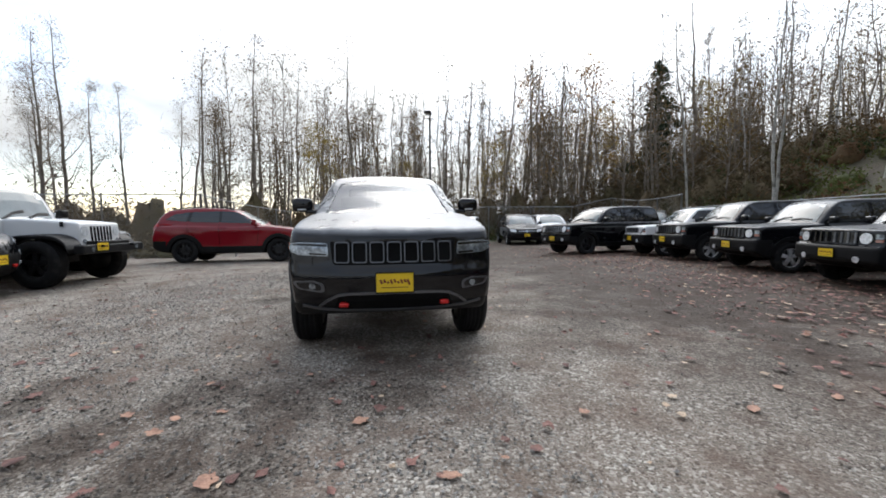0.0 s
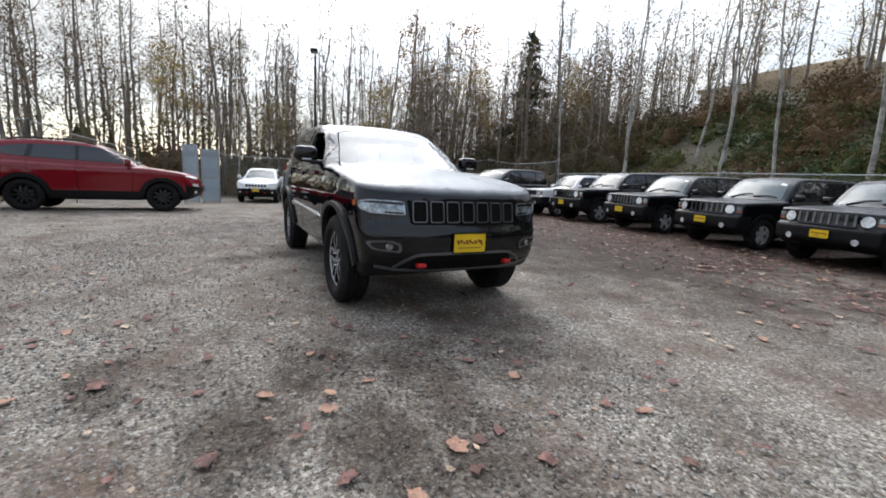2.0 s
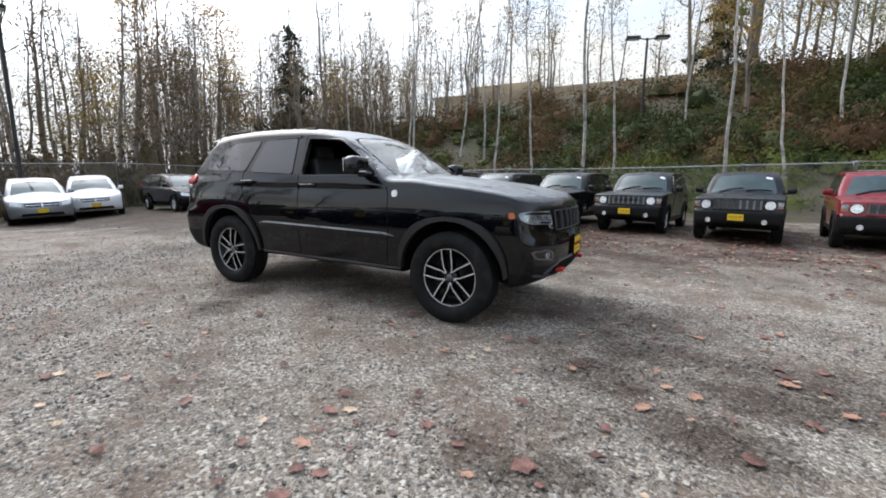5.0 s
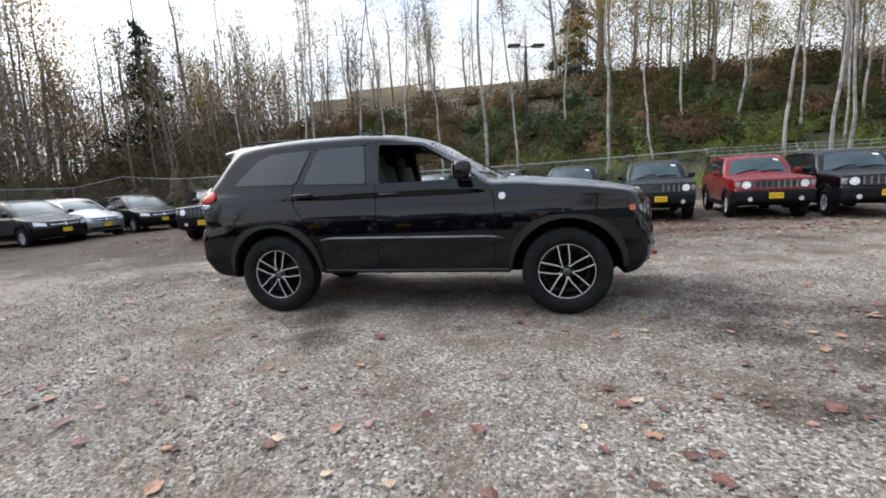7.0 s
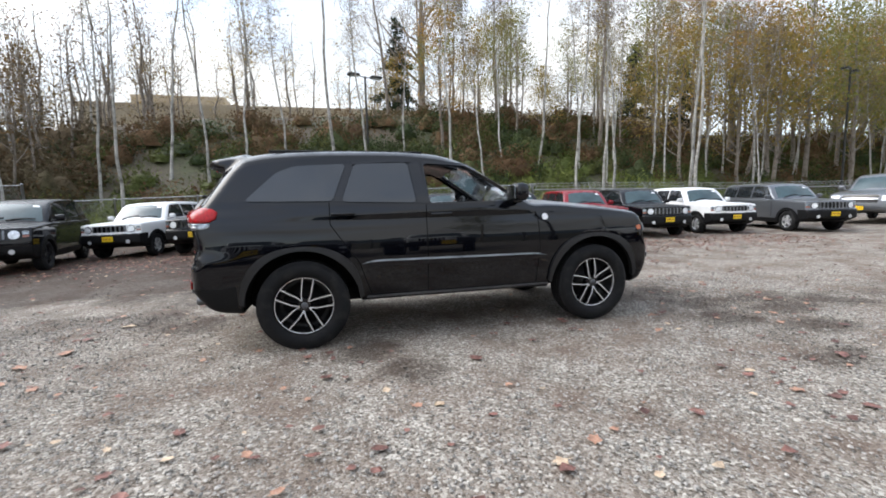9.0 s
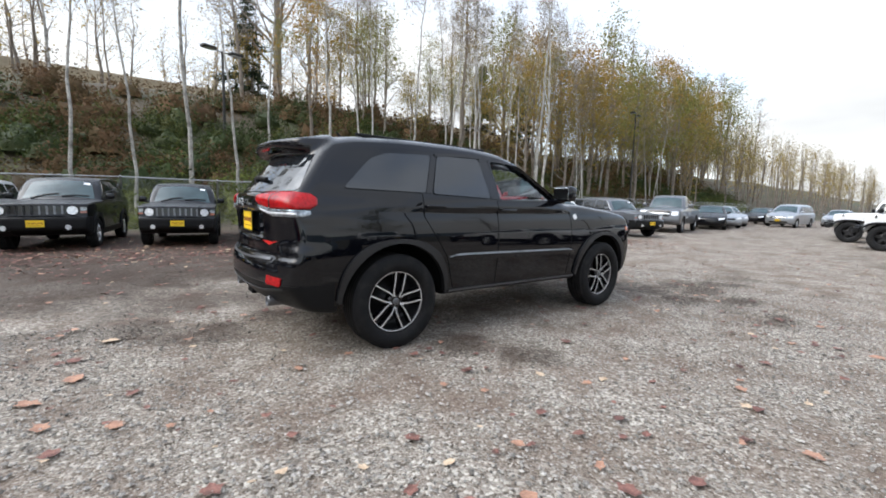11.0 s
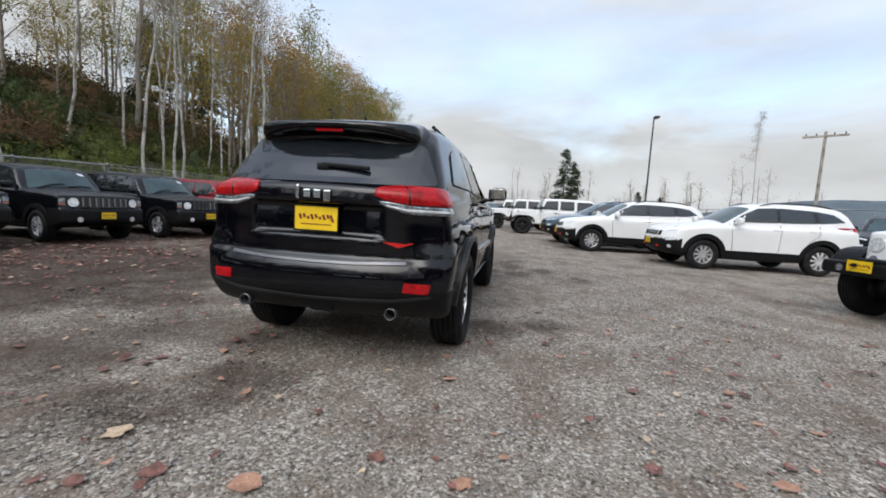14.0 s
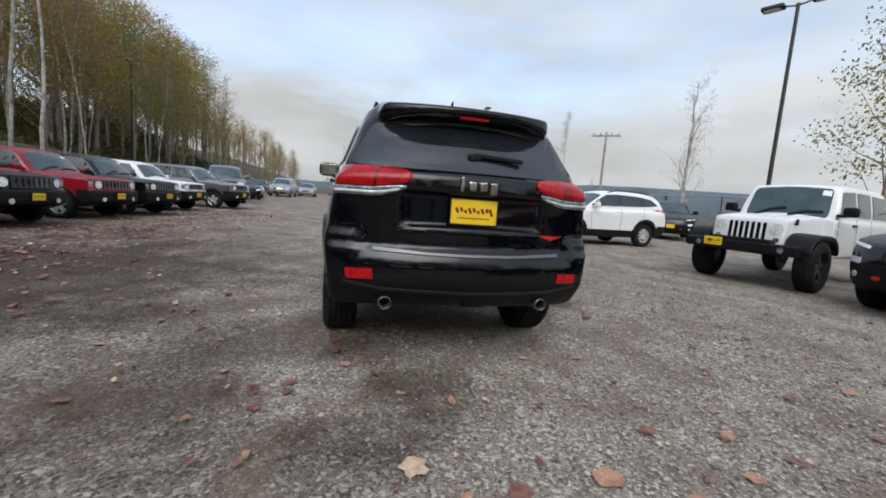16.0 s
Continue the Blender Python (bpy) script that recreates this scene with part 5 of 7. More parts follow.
def wrangler_gear(root):
    """Bumper with winch deck, flat wings, bonnet latches and tow hooks."""
    bm = box(0.17, 1.72, 0.17, (2.17, 0, 0.66), bevel=0.03)
    box(0.22, 0.9, 0.10, (2.12, 0, 0.755), bevel=0.02, bm=bm)
    bumper = part("bumper", bm, PLASTIC, root, "black steel front bumper")
    for s in (1, -1):
        part("tow_hook", box(0.12, 0.03, 0.05, (2.27, s * 0.42, 0.71), bevel=0.012), PLASTIC, bumper)
        part("fog_lamp", rod((2.20, s * 0.62, 0.66), (2.262, s * 0.62, 0.66), 0.045, sides=16), LAMP_SMOKE, bumper)
        for xa in (1.47, -1.47):
            a = np.radians(np.linspace(18, 162, 15))
            p = 0.62
            ring = []
            for t in a:
                cx, cz = xa + np.sign(np.cos(t)) * abs(np.cos(t)) ** p * 0.60, 0.415 + np.sin(t) ** p * 0.52
                for dy, dz in ((0.58, 0.015), (0.93, 0.0), (0.945, -0.02), (0.93, -0.07), (0.58, -0.05)):
                    ring.append((cx, s * dy, cz + dz))
            n = len(a)
            faces = [(5 * i + j, 5 * i + (j + 1) % 5, 5 * i + 5 + (j + 1) % 5, 5 * i + 5 + j) for i in range(n - 1) for j in range(5)] + [(0, 1, 2, 3, 4), tuple(5 * n - 5 + j for j in range(5))]
            mesh_object("wing_flare", np.array(ring), faces, PLASTIC, root, smooth=False)
        part("bonnet_latch", box(0.05, 0.03, 0.10, (1.72, s * 0.60, 1.12), bevel=0.008), PLASTIC, root)
    plate(root, (2.262, -0.38, 0.70))


# ---- the black SUV in the middle of the lot ----
FRONT_WINDOW = [(-0.285, 1.265), (0.66, 1.275), (0.43, 1.435), (0.12, 1.62), (-0.31, 1.645)]
SCREEN = [(0.20, -0.565), (0.84, -0.705), (0.90, -0.56), (0.925, 0.0), (0.90, 0.56), (0.84, 0.705), (0.20, 0.565)]


def spoiler_shape(d, x, y, z):
    """The roof spoiler over the tailgate glass."""
    w = np.abs(y)
    back = -2.29 + 0.14 * (w / 0.58) ** 3
    top = 1.765 - 0.095 * ((-1.9 - x) / 0.5) - 0.07 * w * w
    s = smax(smax(z - top, (top - 0.042 - 0.15 * np.clip((x + 2.29) / 0.36, 0, 1)) - z, 0.015), np.maximum(back - x, x + 1.90), 0.02)
    return smin(d, smax(s, w - 0.60, 0.07), 0.05)


def hood_lines(d, x, y, z):
    """A shallow raised centre on the bonnet."""
    w = np.abs(y)
    bulge = 0.014 / (1 + np.exp((w - 0.42 - 0.10 * (x - 1.0)) * 45)) / (1 + np.exp(-(x - 0.95) * 30))
    return d - np.where(z > 1.0, bulge, 0)


def tailgate_lines(d, x, y, z):
    """Recess of the rear plate, and the bumper with its raised corners."""
    w = np.abs(y)
    recess = np.maximum(np.maximum(x + 2.385, w - 0.46), np.maximum(z - 1.13, 0.93 - z))
    d = smax(d, -recess, 0.03)
    pod = 1 / (1 + np.exp(-np.clip((w - 0.70) * 50, -30, 30))) / (1 + np.exp(-np.clip((0.865 - z) * 60, -30, 30))) / (1 + np.exp(np.clip((x + 2.12) * 18, -30, 30)))
    low = 1 / (1 + np.exp(-np.clip((0.74 - z) * 60, -30, 30))) / (1 + np.exp(np.clip((x + 2.12) * 18, -30, 30)))
    return d - 0.030 * np.maximum(pod, low)


SUV = dict(
    half=0.95, hub=0.39, tyre=0.40, rim=0.258, arch=0.503, track=0.80, tyre_w=0.262, axles=(1.4575, -1.4575), roof_top=1.82, k=0.055, bow=0.25, tail_bow=0.21, crown=0.045, kc=0.08,
    plan=[(-2.45, 0.865), (-2.0, 0.912), (-1.4, 0.930), (-0.6, 0.915), (0.6, 0.912), (1.4, 0.922), (1.95, 0.893), (2.35, 0.835)],
    cab_floor=1.16, side=[(0.25, 0.915), (0.42, 0.952), (0.62, 0.982), (0.80, 1.0), (0.93, 0.997), (1.03, 0.986), (1.11, 0.969), (1.19, 0.943), (1.27, 0.905), (1.35, 0.85)],
    hood=[(-2.5, 1.27), (-1.6, 1.27), (-0.3, 1.235), (0.75, 1.265), (0.98, 1.265), (1.3, 1.235), (1.75, 1.185), (2.09, 1.115), (2.25, 1.055), (2.36, 0.98)],
    floor=[(-2.5, 0.46), (-2.2, 0.40), (-1.9, 0.34), (-0.9, 0.38), (0.9, 0.37), (1.8, 0.33), (2.08, 0.36), (2.38, 0.44)],
    nose=[(0.30, 2.18), (0.42, 2.27), (0.55, 2.33), (0.70, 2.335), (0.80, 2.305), (0.97, 2.275), (1.05, 2.24), (1.15, 2.16)],
    tail=[(0.35, -2.28), (0.45, -2.38), (0.60, -2.46), (0.765, -2.455), (0.80, -2.432), (1.02, -2.44), (1.19, -2.455), (1.25, -2.447), (1.32, -2.40)],
    roof=[(-2.52, 1.05), (-2.40, 1.27), (-2.22, 1.50), (-2.08, 1.66), (-1.97, 1.735), (-1.6, 1.785), (-1.1, 1.80), (-0.6, 1.795), (-0.15, 1.765), (0.20, 1.675), (0.50, 1.51), (0.80, 1.345), (0.97, 1.25), (1.2, 1.12)],
    cab=[(1.15, 0.90), (1.25, 0.875), (1.45, 0.795), (1.62, 0.722), (1.75, 0.665), (1.85, 0.60)], cab_plan=[(-2.4, 0.90), (-1.9, 0.955), (-1.2, 1.0), (0.2, 1.0), (0.7, 0.985), (1.1, 0.95)], mid=-0.5, screen_bow=0.20,
    extra=(spoiler_shape, hood_lines, tailgate_lines),
    rear_glass=[[(-0.775, 1.283), (-0.4, 1.272), (0.4, 1.272), (0.775, 1.283), (0.635, 1.57), (-0.635, 1.57)]],
    windows=[[(-1.90, 1.315), (-1.17, 1.30), (-1.035, 1.638), (-1.48, 1.62), (-1.64, 1.56)], [(-1.09, 1.295), (-0.415, 1.27), (-0.465, 1.648), (-0.96, 1.638)]],
    win_r=0.04, flare=0.024, flare_lift=0.028, flare_mat=FLARE, flat=0.22, rim_style="split", mirror=None, clad=0.40, clad_ends=((1.95, 3, 0.475), (-3, -2.0, 0.60)), belly=0.36,
)


def suv_cut(base):
    cab_in = car_field(dict(SUV, extra=()))

    def field(x, y, z):
        d = base(x, y, z)
        side = np.maximum(poly_distance(x, z, FRONT_WINDOW), 0.60 - np.abs(y))
        screen = np.maximum(poly_distance(x, y, SCREEN), 1.2 - z)
        room = np.maximum(np.maximum(cab_in(x, y, z) + 0.055, 0.78 - z), np.maximum(-1.3 - x, x - 0.72))
        return np.maximum(d, -np.minimum(np.minimum(side, screen), room))

    return field


SUV["cut"] = suv_cut
del SUV["mirror"]
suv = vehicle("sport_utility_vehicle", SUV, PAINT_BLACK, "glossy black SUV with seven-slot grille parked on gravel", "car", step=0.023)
SB = SUV["base"]
CLEAR_GLASS = bpy.data.materials.new("clear_glass")
CLEAR_GLASS.use_nodes = True
_g = CLEAR_GLASS.node_tree.nodes["Principled BSDF"]
_g.inputs["Base Color"].default_value, _g.inputs["Roughness"].default_value = (0.62, 0.70, 0.70, 1), 0.01
_g.inputs["Transmission Weight"].default_value, _g.inputs["IOR"].default_value = 1.0, 1.02
_g.inputs["Coat Weight"].default_value, _g.inputs["Coat IOR"].default_value = 1.0, 1.85


def suv_part(name, poly, axis, sign, material, lift=0.004, depth=0.03, r=0.0, step=0.05, label="", parent=None, holes=()):
    return drape(name, SB, rounded(poly, r) if r else poly, axis, sign, material, parent or suv, lift, depth, step, label, holes)


def wrap_lamp(name, s, a0, a1, low, high, lift, material, parent, label):
    """A lens bent round the rear corner on the side s, between two bearings from a point inside the body."""
    n = 26
    a = np.radians(np.linspace(a0, a1, n))
    u = np.linspace(0, 1, n)
    z0, z1 = curve(u, low), curve(u, high)
    dx, dy = np.cos(a), np.sin(a)
    rows = []
    steps = ((0.0, -0.03), (0.0, lift * 0.6), (0.08, lift), (0.3, lift), (0.5, lift), (0.7, lift), (0.92, lift), (1.0, lift * 0.6), (1.0, -0.03))
    m = len(steps)
    for share, out in steps:
        z = z0 + share * (z1 - z0)
        lo, hi = np.zeros(n), np.full(n, 1.2)
        for _ in range(22):
            mid = (lo + hi) / 2
            inside = SB(-2.0 + dx * mid, 0.35 + dy * mid, z) < 0
            lo, hi = np.where(inside, mid, lo), np.where(inside, hi, mid)
        d = lo + out
        rows.append(np.stack([-2.0 + dx * d, s * (0.35 + dy * d), z], 1))
    v = np.stack(rows, 1).reshape(-1, 3)
    f = [(m * i + j, m * i + j + 1, m * i + j + m + 1, m * i + j + m)[:: -1 if s > 0 else 1] for i in range(n - 1) for j in range(m - 1)]
    f += [tuple(range(m))[:: 1 if s > 0 else -1], tuple(m * n - m + j for j in range(m))[:: -1 if s > 0 else 1]]
    return mesh_object(name, v, f, material, parent, label, smooth=True)


glass = suv_part("windscreen", SCREEN, 2, 1, CLEAR_GLASS, -0.002, 0.006, 0.05, 0.06)
glass.visible_shadow = False
# front: grille with seven framed slots, lamps, bumper trim and hooks
grille = suv_part("grille", [(-0.50, 0.800), (0.50, 0.800), (0.525, 0.998), (-0.525, 0.998)], 0, 1, UNDERSIDE, 0.004, 0.03, 0.03)
for s in slots(7, 0.99, 0.815, 0.985, 0.16):
    inner = [(a + (0.008 if a < (s[0][0] + s[1][0]) / 2 else -0.008), b + (0.008 if b < 0.90 else -0.008)) for a, b in s]
    suv_part("slot_frame", rounded(s, 0.022), 0, 1, GREY_TRIM, 0.016, 0.02, 0, 0.05, "satin grey slot surround", grille, holes=[rounded(inner, 0.018)])
for m in (False, True):
    fl = mirrored if m else (lambda p: p)
    lamp = suv_part("headlight", fl([(0.535, 0.870), (0.79, 0.880), (0.865, 0.91), (0.875, 0.972), (0.79, 0.985), (0.545, 0.978)]), 0, 1, LAMP_SMOKE, 0.008, 0.03, 0.025, 0.04, "clear headlight with dark bezel")
    suv_part("lamp_bezel", fl([(0.55, 0.948), (0.79, 0.958), (0.86, 0.962), (0.79, 0.974), (0.55, 0.968)]), 0, 1, GLOSS_BLACK, 0.012, 0.02, 0.006, 0.05, "", lamp)
    suv_part("lamp_bezel", fl([(0.55, 0.877), (0.69, 0.884), (0.69, 0.898), (0.55, 0.892)]), 0, 1, GLOSS_BLACK, 0.012, 0.02, 0.004, 0.05, "", lamp)
    fog = suv_part("fog_lamp_bezel", fl([(0.57, 0.575), (0.79, 0.60), (0.84, 0.665), (0.66, 0.675), (0.57, 0.645)]), 0, 1, GREY_TRIM, 0.010, 0.03, 0.03, 0.04, "satin grey fog lamp surround")
    suv_part("fog_lamp_recess", fl([(0.595, 0.592), (0.775, 0.612), (0.81, 0.655), (0.66, 0.662), (0.595, 0.637)]), 0, 1, GLOSS_BLACK, 0.013, 0.02, 0.025, 0.04, "", fog)
    suv_part("fog_lamp", fl(disc(0.665, 0.627, 0.026)), 0, 1, LAMP_SMOKE, 0.019, 0.02, 0, 0.03, "", fog)
    hook = part("tow_hook", box(0.10, 0.075, 0.035, (2.285, (-0.415 if m else 0.415), 0.475), bevel=0.012), HOOK_RED, suv, "bright red tow hook")
    box_bm = box(0.05, 0.03, 0.05, (2.25, (-0.415 if m else 0.415), 0.487), bevel=0.008)
    part("hook_mount", box_bm, HOOK_RED, hook)
    suv_part("side_marker", [(1.985, 0.925), (2.035, 0.928), (2.025, 0.978), (1.975, 0.970)], 1, -1 if m else 1, SIDE_AMBER, 0.006, 0.02, 0.012, 0.03, "amber side marker lens")
intake = suv_part("lower_intake", [(-0.50, 0.425), (0.50, 0.425), (0.46, 0.535), (0.40, 0.552), (-0.40, 0.552), (-0.46, 0.535)], 0, 1, UNDERSIDE, 0.004, 0.03, 0.02)
suv_part("intake_trim", strip([(-0.62, 0.455), (-0.55, 0.51), (-0.46, 0.555), (-0.36, 0.566), (0, 0.570), (0.36, 0.566), (0.46, 0.555), (0.55, 0.51), (0.62, 0.455)], 0.020), 0, 1, GREY_TRIM, 0.012, 0.03, 0, 0.05, "satin grey intake surround", intake)
suv_part("skid_trim", strip([(-0.76, 0.462), (-0.60, 0.435), (-0.40, 0.425), (0, 0.42), (0.40, 0.425), (0.60, 0.435), (0.76, 0.462)], 0.018), 0, 1, GREY_TRIM, 0.012, 0.03, 0, 0.05, "satin grey skid plate edge")
plate(suv, (2.352, 0, 0.655), w=0.31, h=0.165)
suv_part("hood_seam", strip([(-0.84, 1.012), (-0.60, 1.022), (0, 1.028), (0.60, 1.022), (0.84, 1.012)], 0.009), 0, 1, GLOSS_BLACK, 0.002, 0.01)
# both sides: window seals, glass trim, seams, mouldings, handles, mirrors
for s in (1, -1):
    hole = rounded(FRONT_WINDOW, 0.04)
    rim = rounded([(-0.305, 1.245), (0.70, 1.255), (0.455, 1.460), (0.125, 1.645), (-0.335, 1.672)], 0.05)
    suv_part("window_seal", rim, 1, s, GLOSS_BLACK, 0.004, 0.03, 0, 0.05, "", holes=[hole])
    suv_part("door_pillar_trim", [(-0.405, 1.27), (-0.300, 1.262), (-0.343, 1.658), (-0.455, 1.655)], 1, s, GLOSS_BLACK, 0.005, 0.02)
    suv_part("door_pillar_trim", [(-1.158, 1.30), (-1.10, 1.297), (-0.965, 1.64), (-1.025, 1.637)], 1, s, GLOSS_BLACK, 0.005, 0.02)
    suv_part("rain_guard", strip([(-0.98, 1.645), (-0.7, 1.664), (-0.43, 1.666)], 0.028), 1, s, GLOSS_BLACK, 0.012, 0.02)
    mx = np.linspace(-0.93, 0.90, 24)
    ends = np.minimum(1, np.minimum((mx + 0.95) / 0.12, (0.92 - mx) / 0.12))
    rows = []
    # Flattened upper face takes on the sky reflection painted into the paint
    for out, dz in ((-0.012, 0.036), (0.002, 0.034), (0.032, 0.020), (0.030, -0.024), (-0.012, -0.034)):
        mz = 0.722 - 0.014 * mx + dz * ends
        rows.append(np.stack([mx, s * (np.abs(drop_on(SB, mx, 0.722 - 0.014 * mx, 1, s)) + out * np.where(out > 0, ends, 1)), mz], 1))
    mv = np.stack(rows, 1).reshape(-1, 3)
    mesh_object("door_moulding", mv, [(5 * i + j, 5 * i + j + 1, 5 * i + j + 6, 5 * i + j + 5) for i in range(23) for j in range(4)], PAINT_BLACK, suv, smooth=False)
    suv_part("sill_trim", strip([(-0.96, 0.425), (0, 0.418), (0.94, 0.415)], 0.014), 1, s, GREY_TRIM, 0.010, 0.03, 0, 0.06, "thin bright sill strip")
    for seam in ([(-0.325, 0.45), (-0.325, 1.255)], [(0.80, 0.45), (0.83, 0.80), (0.815, 1.10), (0.74, 1.26)], [(-0.86, 0.45), (-0.96, 0.75), (-1.10, 0.95), (-1.20, 1.10), (-1.20, 1.29)]):
        suv_part("door_seam", strip(seam, 0.008), 1, s, UNDERSIDE, 0.0015, 0.01, 0, 0.08)
    for hx, hz in ((-0.18, 1.150), (-1.085, 1.178)):
        bm = box(0.20, 0.028, 0.030, (0, 0, 0.012), bevel=0.012, segments=3)
        box(0.030, 0.055, 0.026, (-0.088, -0.022 * s, 0.010), bevel=0.008, bm=bm)
        box(0.030, 0.055, 0.026, (0.088, -0.022 * s, 0.010), bevel=0.008, bm=bm)
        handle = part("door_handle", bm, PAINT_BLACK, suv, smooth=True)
        handle.location = (hx, s * (abs(drop_on(SB, [hx], [hz], 1, s)[0]) + 0.026), hz)
    badge = suv_part("fender_badge", disc(0.892, 1.10, 0.032), 1, s, STICKER, 0.006, 0.01, 0, 0.03, "round white badge")
    y0 = abs(drop_on(SB, [0.54], [1.29], 1, s)[0])
    bm = box(0.15, 0.235, 0.165, (0, s * 0.17, 0.075), bevel=0.055, segments=5)
    box(0.10, 0.16, 0.05, (0.015, s * 0.05, -0.005), bevel=0.02, segments=3, bm=bm)
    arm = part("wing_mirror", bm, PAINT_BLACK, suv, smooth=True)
    arm.location = (0.555, s * (y0 - 0.02), 1.275)
    part("mirror_glass", box(0.006, 0.19, 0.125, (-0.077, s * 0.17, 0.075), bevel=0.002), CHROME, arm)
    part("mirror_lamp", box(0.02, 0.10, 0.014, (0.068, s * 0.17, 0.02), bevel=0.005), LAMP_CLEAR, arm)
    rail = rod((-1.70, s * 0.60, 1.765), (-0.30, s * 0.61, 1.755), 0.014, sides=10)
    for rx in (-1.6, -1.0, -0.4):
        box(0.09, 0.03, 0.05, (rx, s * 0.603, 1.735), bevel=0.01, bm=rail)
    part("roof_rail", rail, PLASTIC, suv, smooth=False)
    # rear corner lamp wraps from the tail onto the side
    tail = wrap_lamp("tail_light", s, 172, 103, ((0, 1.20), (0.12, 1.172), (0.5, 1.150), (0.9, 1.150), (1, 1.185)), ((0, 1.248), (0.1, 1.268), (0.5, 1.280), (0.9, 1.268), (1, 1.235)), 0.016, LAMP_RED, suv, "glossy red tail light wrapping the corner")
    wrap_lamp("reversing_lens", s, 168, 108, ((0, 1.150), (0.15, 1.122), (0.45, 1.092), (0.9, 1.092), (1, 1.11)), ((0, 1.168), (0.12, 1.166), (0.5, 1.146), (0.9, 1.146), (1, 1.14)), 0.012, LAMP_SMOKE, tail, "clear reversing lens")
    wrap_lamp("lens_stripe", s, 163, 118, ((0, 1.136), (0.45, 1.108), (1, 1.108)), ((0, 1.148), (0.45, 1.124), (1, 1.124)), 0.018, LAMP_CLEAR, tail, "bright clear stripe")
    wrap_lamp("lamp_divider", s, 146, 144.5, ((0, 1.150), (1, 1.150)), ((0, 1.276), (1, 1.276)), 0.020, LAMP_CORE, tail, "dark seam in the lens")
    suv_part("rear_reflector", [(s * y, z) for y, z in [(0.61, 0.590), (0.77, 0.582), (0.785, 0.645), (0.62, 0.655)]], 0, -1, LAMP_RED, 0.008, 0.02, 0.012, 0.04, "red bumper reflector")
    pv, pf = lathe([(0.034, -0.02), (0.034, 0.055), (0.039, 0.06), (0.042, 0.04), (0.042, -0.14), (0.001, -0.14), (0.001, -0.02)], 24)
    pipe = mesh_object("exhaust_tip", pv[:, [1, 0, 2]] * (-1, 1, 1), pf, GREY_TRIM, suv, "dark chrome exhaust tip")
    pipe.location = (-2.345, s * 0.53, 0.432)
# rear: plate, emblem strokes, wiper, brake lamp, bumper trim, handle, lock
plate(suv, (-2.412, 0, 1.032), 180, w=0.31, h=0.165)
emblem = bmesh.new()
for i, (w, tall, dz) in enumerate(((0.020, 0.085, -0.004), (0.045, 0.050, -0.012), (0.045, 0.050, -0.012), (0.045, 0.070, -0.022))):
    box(0.010, w, tall, (-2.472, 0.105 - 0.068 * i, 1.205 + dz), bevel=0.004, bm=emblem)
part("emblem_stroke", emblem, CHROME, suv, "raised silver emblem strokes")
suv_part("trim_badge", [(-0.46, 0.905), (-0.66, 0.905), (-0.60, 0.885), (-0.56, 0.872), (-0.52, 0.885)], 0, -1, HOOK_RED, 0.006, 0.02, 0, 0.04, "small red tailgate badge")
bm = box(0.03, 0.34, 0.03, (-2.335, -0.16, 1.385), bevel=0.01, turn=pose(0, 0, 0, 3, 0, 0))
box(0.05, 0.09, 0.05, (-2.325, 0.0, 1.378), bevel=0.015, bm=bm)
part("rear_wiper", bm, PLASTIC, suv)
part("brake_light", box(0.02, 0.20, 0.022, (-2.255, 0.0, 1.632), bevel=0.006), LAMP_RED, suv, "high red brake light")
suv_part("bumper_strip", strip([(-0.62, 0.772), (-0.3, 0.758), (0, 0.754), (0.3, 0.758), (0.62, 0.772)], 0.016), 0, -1, GREY_TRIM, 0.010, 0.03, 0, 0.05, "satin bumper step strip")
suv_part("lower_trim", strip([(-0.79, 0.565), (-0.55, 0.53), (0, 0.515), (0.55, 0.53), (0.79, 0.565)], 0.016), 0, -1, FLARE, 0.010, 0.03, 0, 0.05, "black lower bumper strip")
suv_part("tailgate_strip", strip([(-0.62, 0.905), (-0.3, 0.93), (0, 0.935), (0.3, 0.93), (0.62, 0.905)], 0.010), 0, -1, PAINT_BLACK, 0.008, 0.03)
suv_part("handle_recess", [(-0.10, 0.83), (0.10, 0.83), (0.10, 0.865), (-0.10, 0.865)], 0, -1, UNDERSIDE, 0.004, 0.02, 0.01)
part("tow_socket", box(0.08, 0.16, 0.07, (-2.38, -0.05, 0.45), bevel=0.01), UNDERSIDE, suv)
part("antenna", rod((-1.55, 0.0, 1.79), (-1.62, 0.0, 1.86), 0.02, 0.006), PLASTIC, suv)
# interior seen through the open front windows
for s in (1, -1):
    seat = bmesh.new()
    box(0.50, 0.50, 0.16, (-0.05, s * 0.38, 0.86), bevel=0.05, segments=3, bm=seat)
    box(0.14, 0.48, 0.62, (-0.34, s * 0.38, 1.16), bevel=0.05, segments=3, bm=seat, turn=pose(0, 0, 0, 0, -14, 0))
    box(0.10, 0.26, 0.17, (-0.44, s * 0.38, 1.50), bevel=0.04, segments=3, bm=seat, turn=pose(0, 0, 0, 0, -10, 0))
    part("seat", seat, FABRIC, suv, "black leather front seat", smooth=True)
part("rear_bench", box(0.16, 1.2, 0.62, (-1.15, 0, 1.12), bevel=0.05, turn=pose(0, 0, 0, 0, -14, 0)), FABRIC, suv, smooth=True)
dash = box(0.34, 1.36, 0.22, (0.60, 0, 1.14), bevel=0.06, segments=3)
part("dashboard", dash, PLASTIC, suv, smooth=True)
sv, sf = lathe([(0.185 + 0.016 * np.cos(a), 0.016 * np.sin(a)) for a in np.linspace(0, 2 * np.pi, 9)], 28, "z")
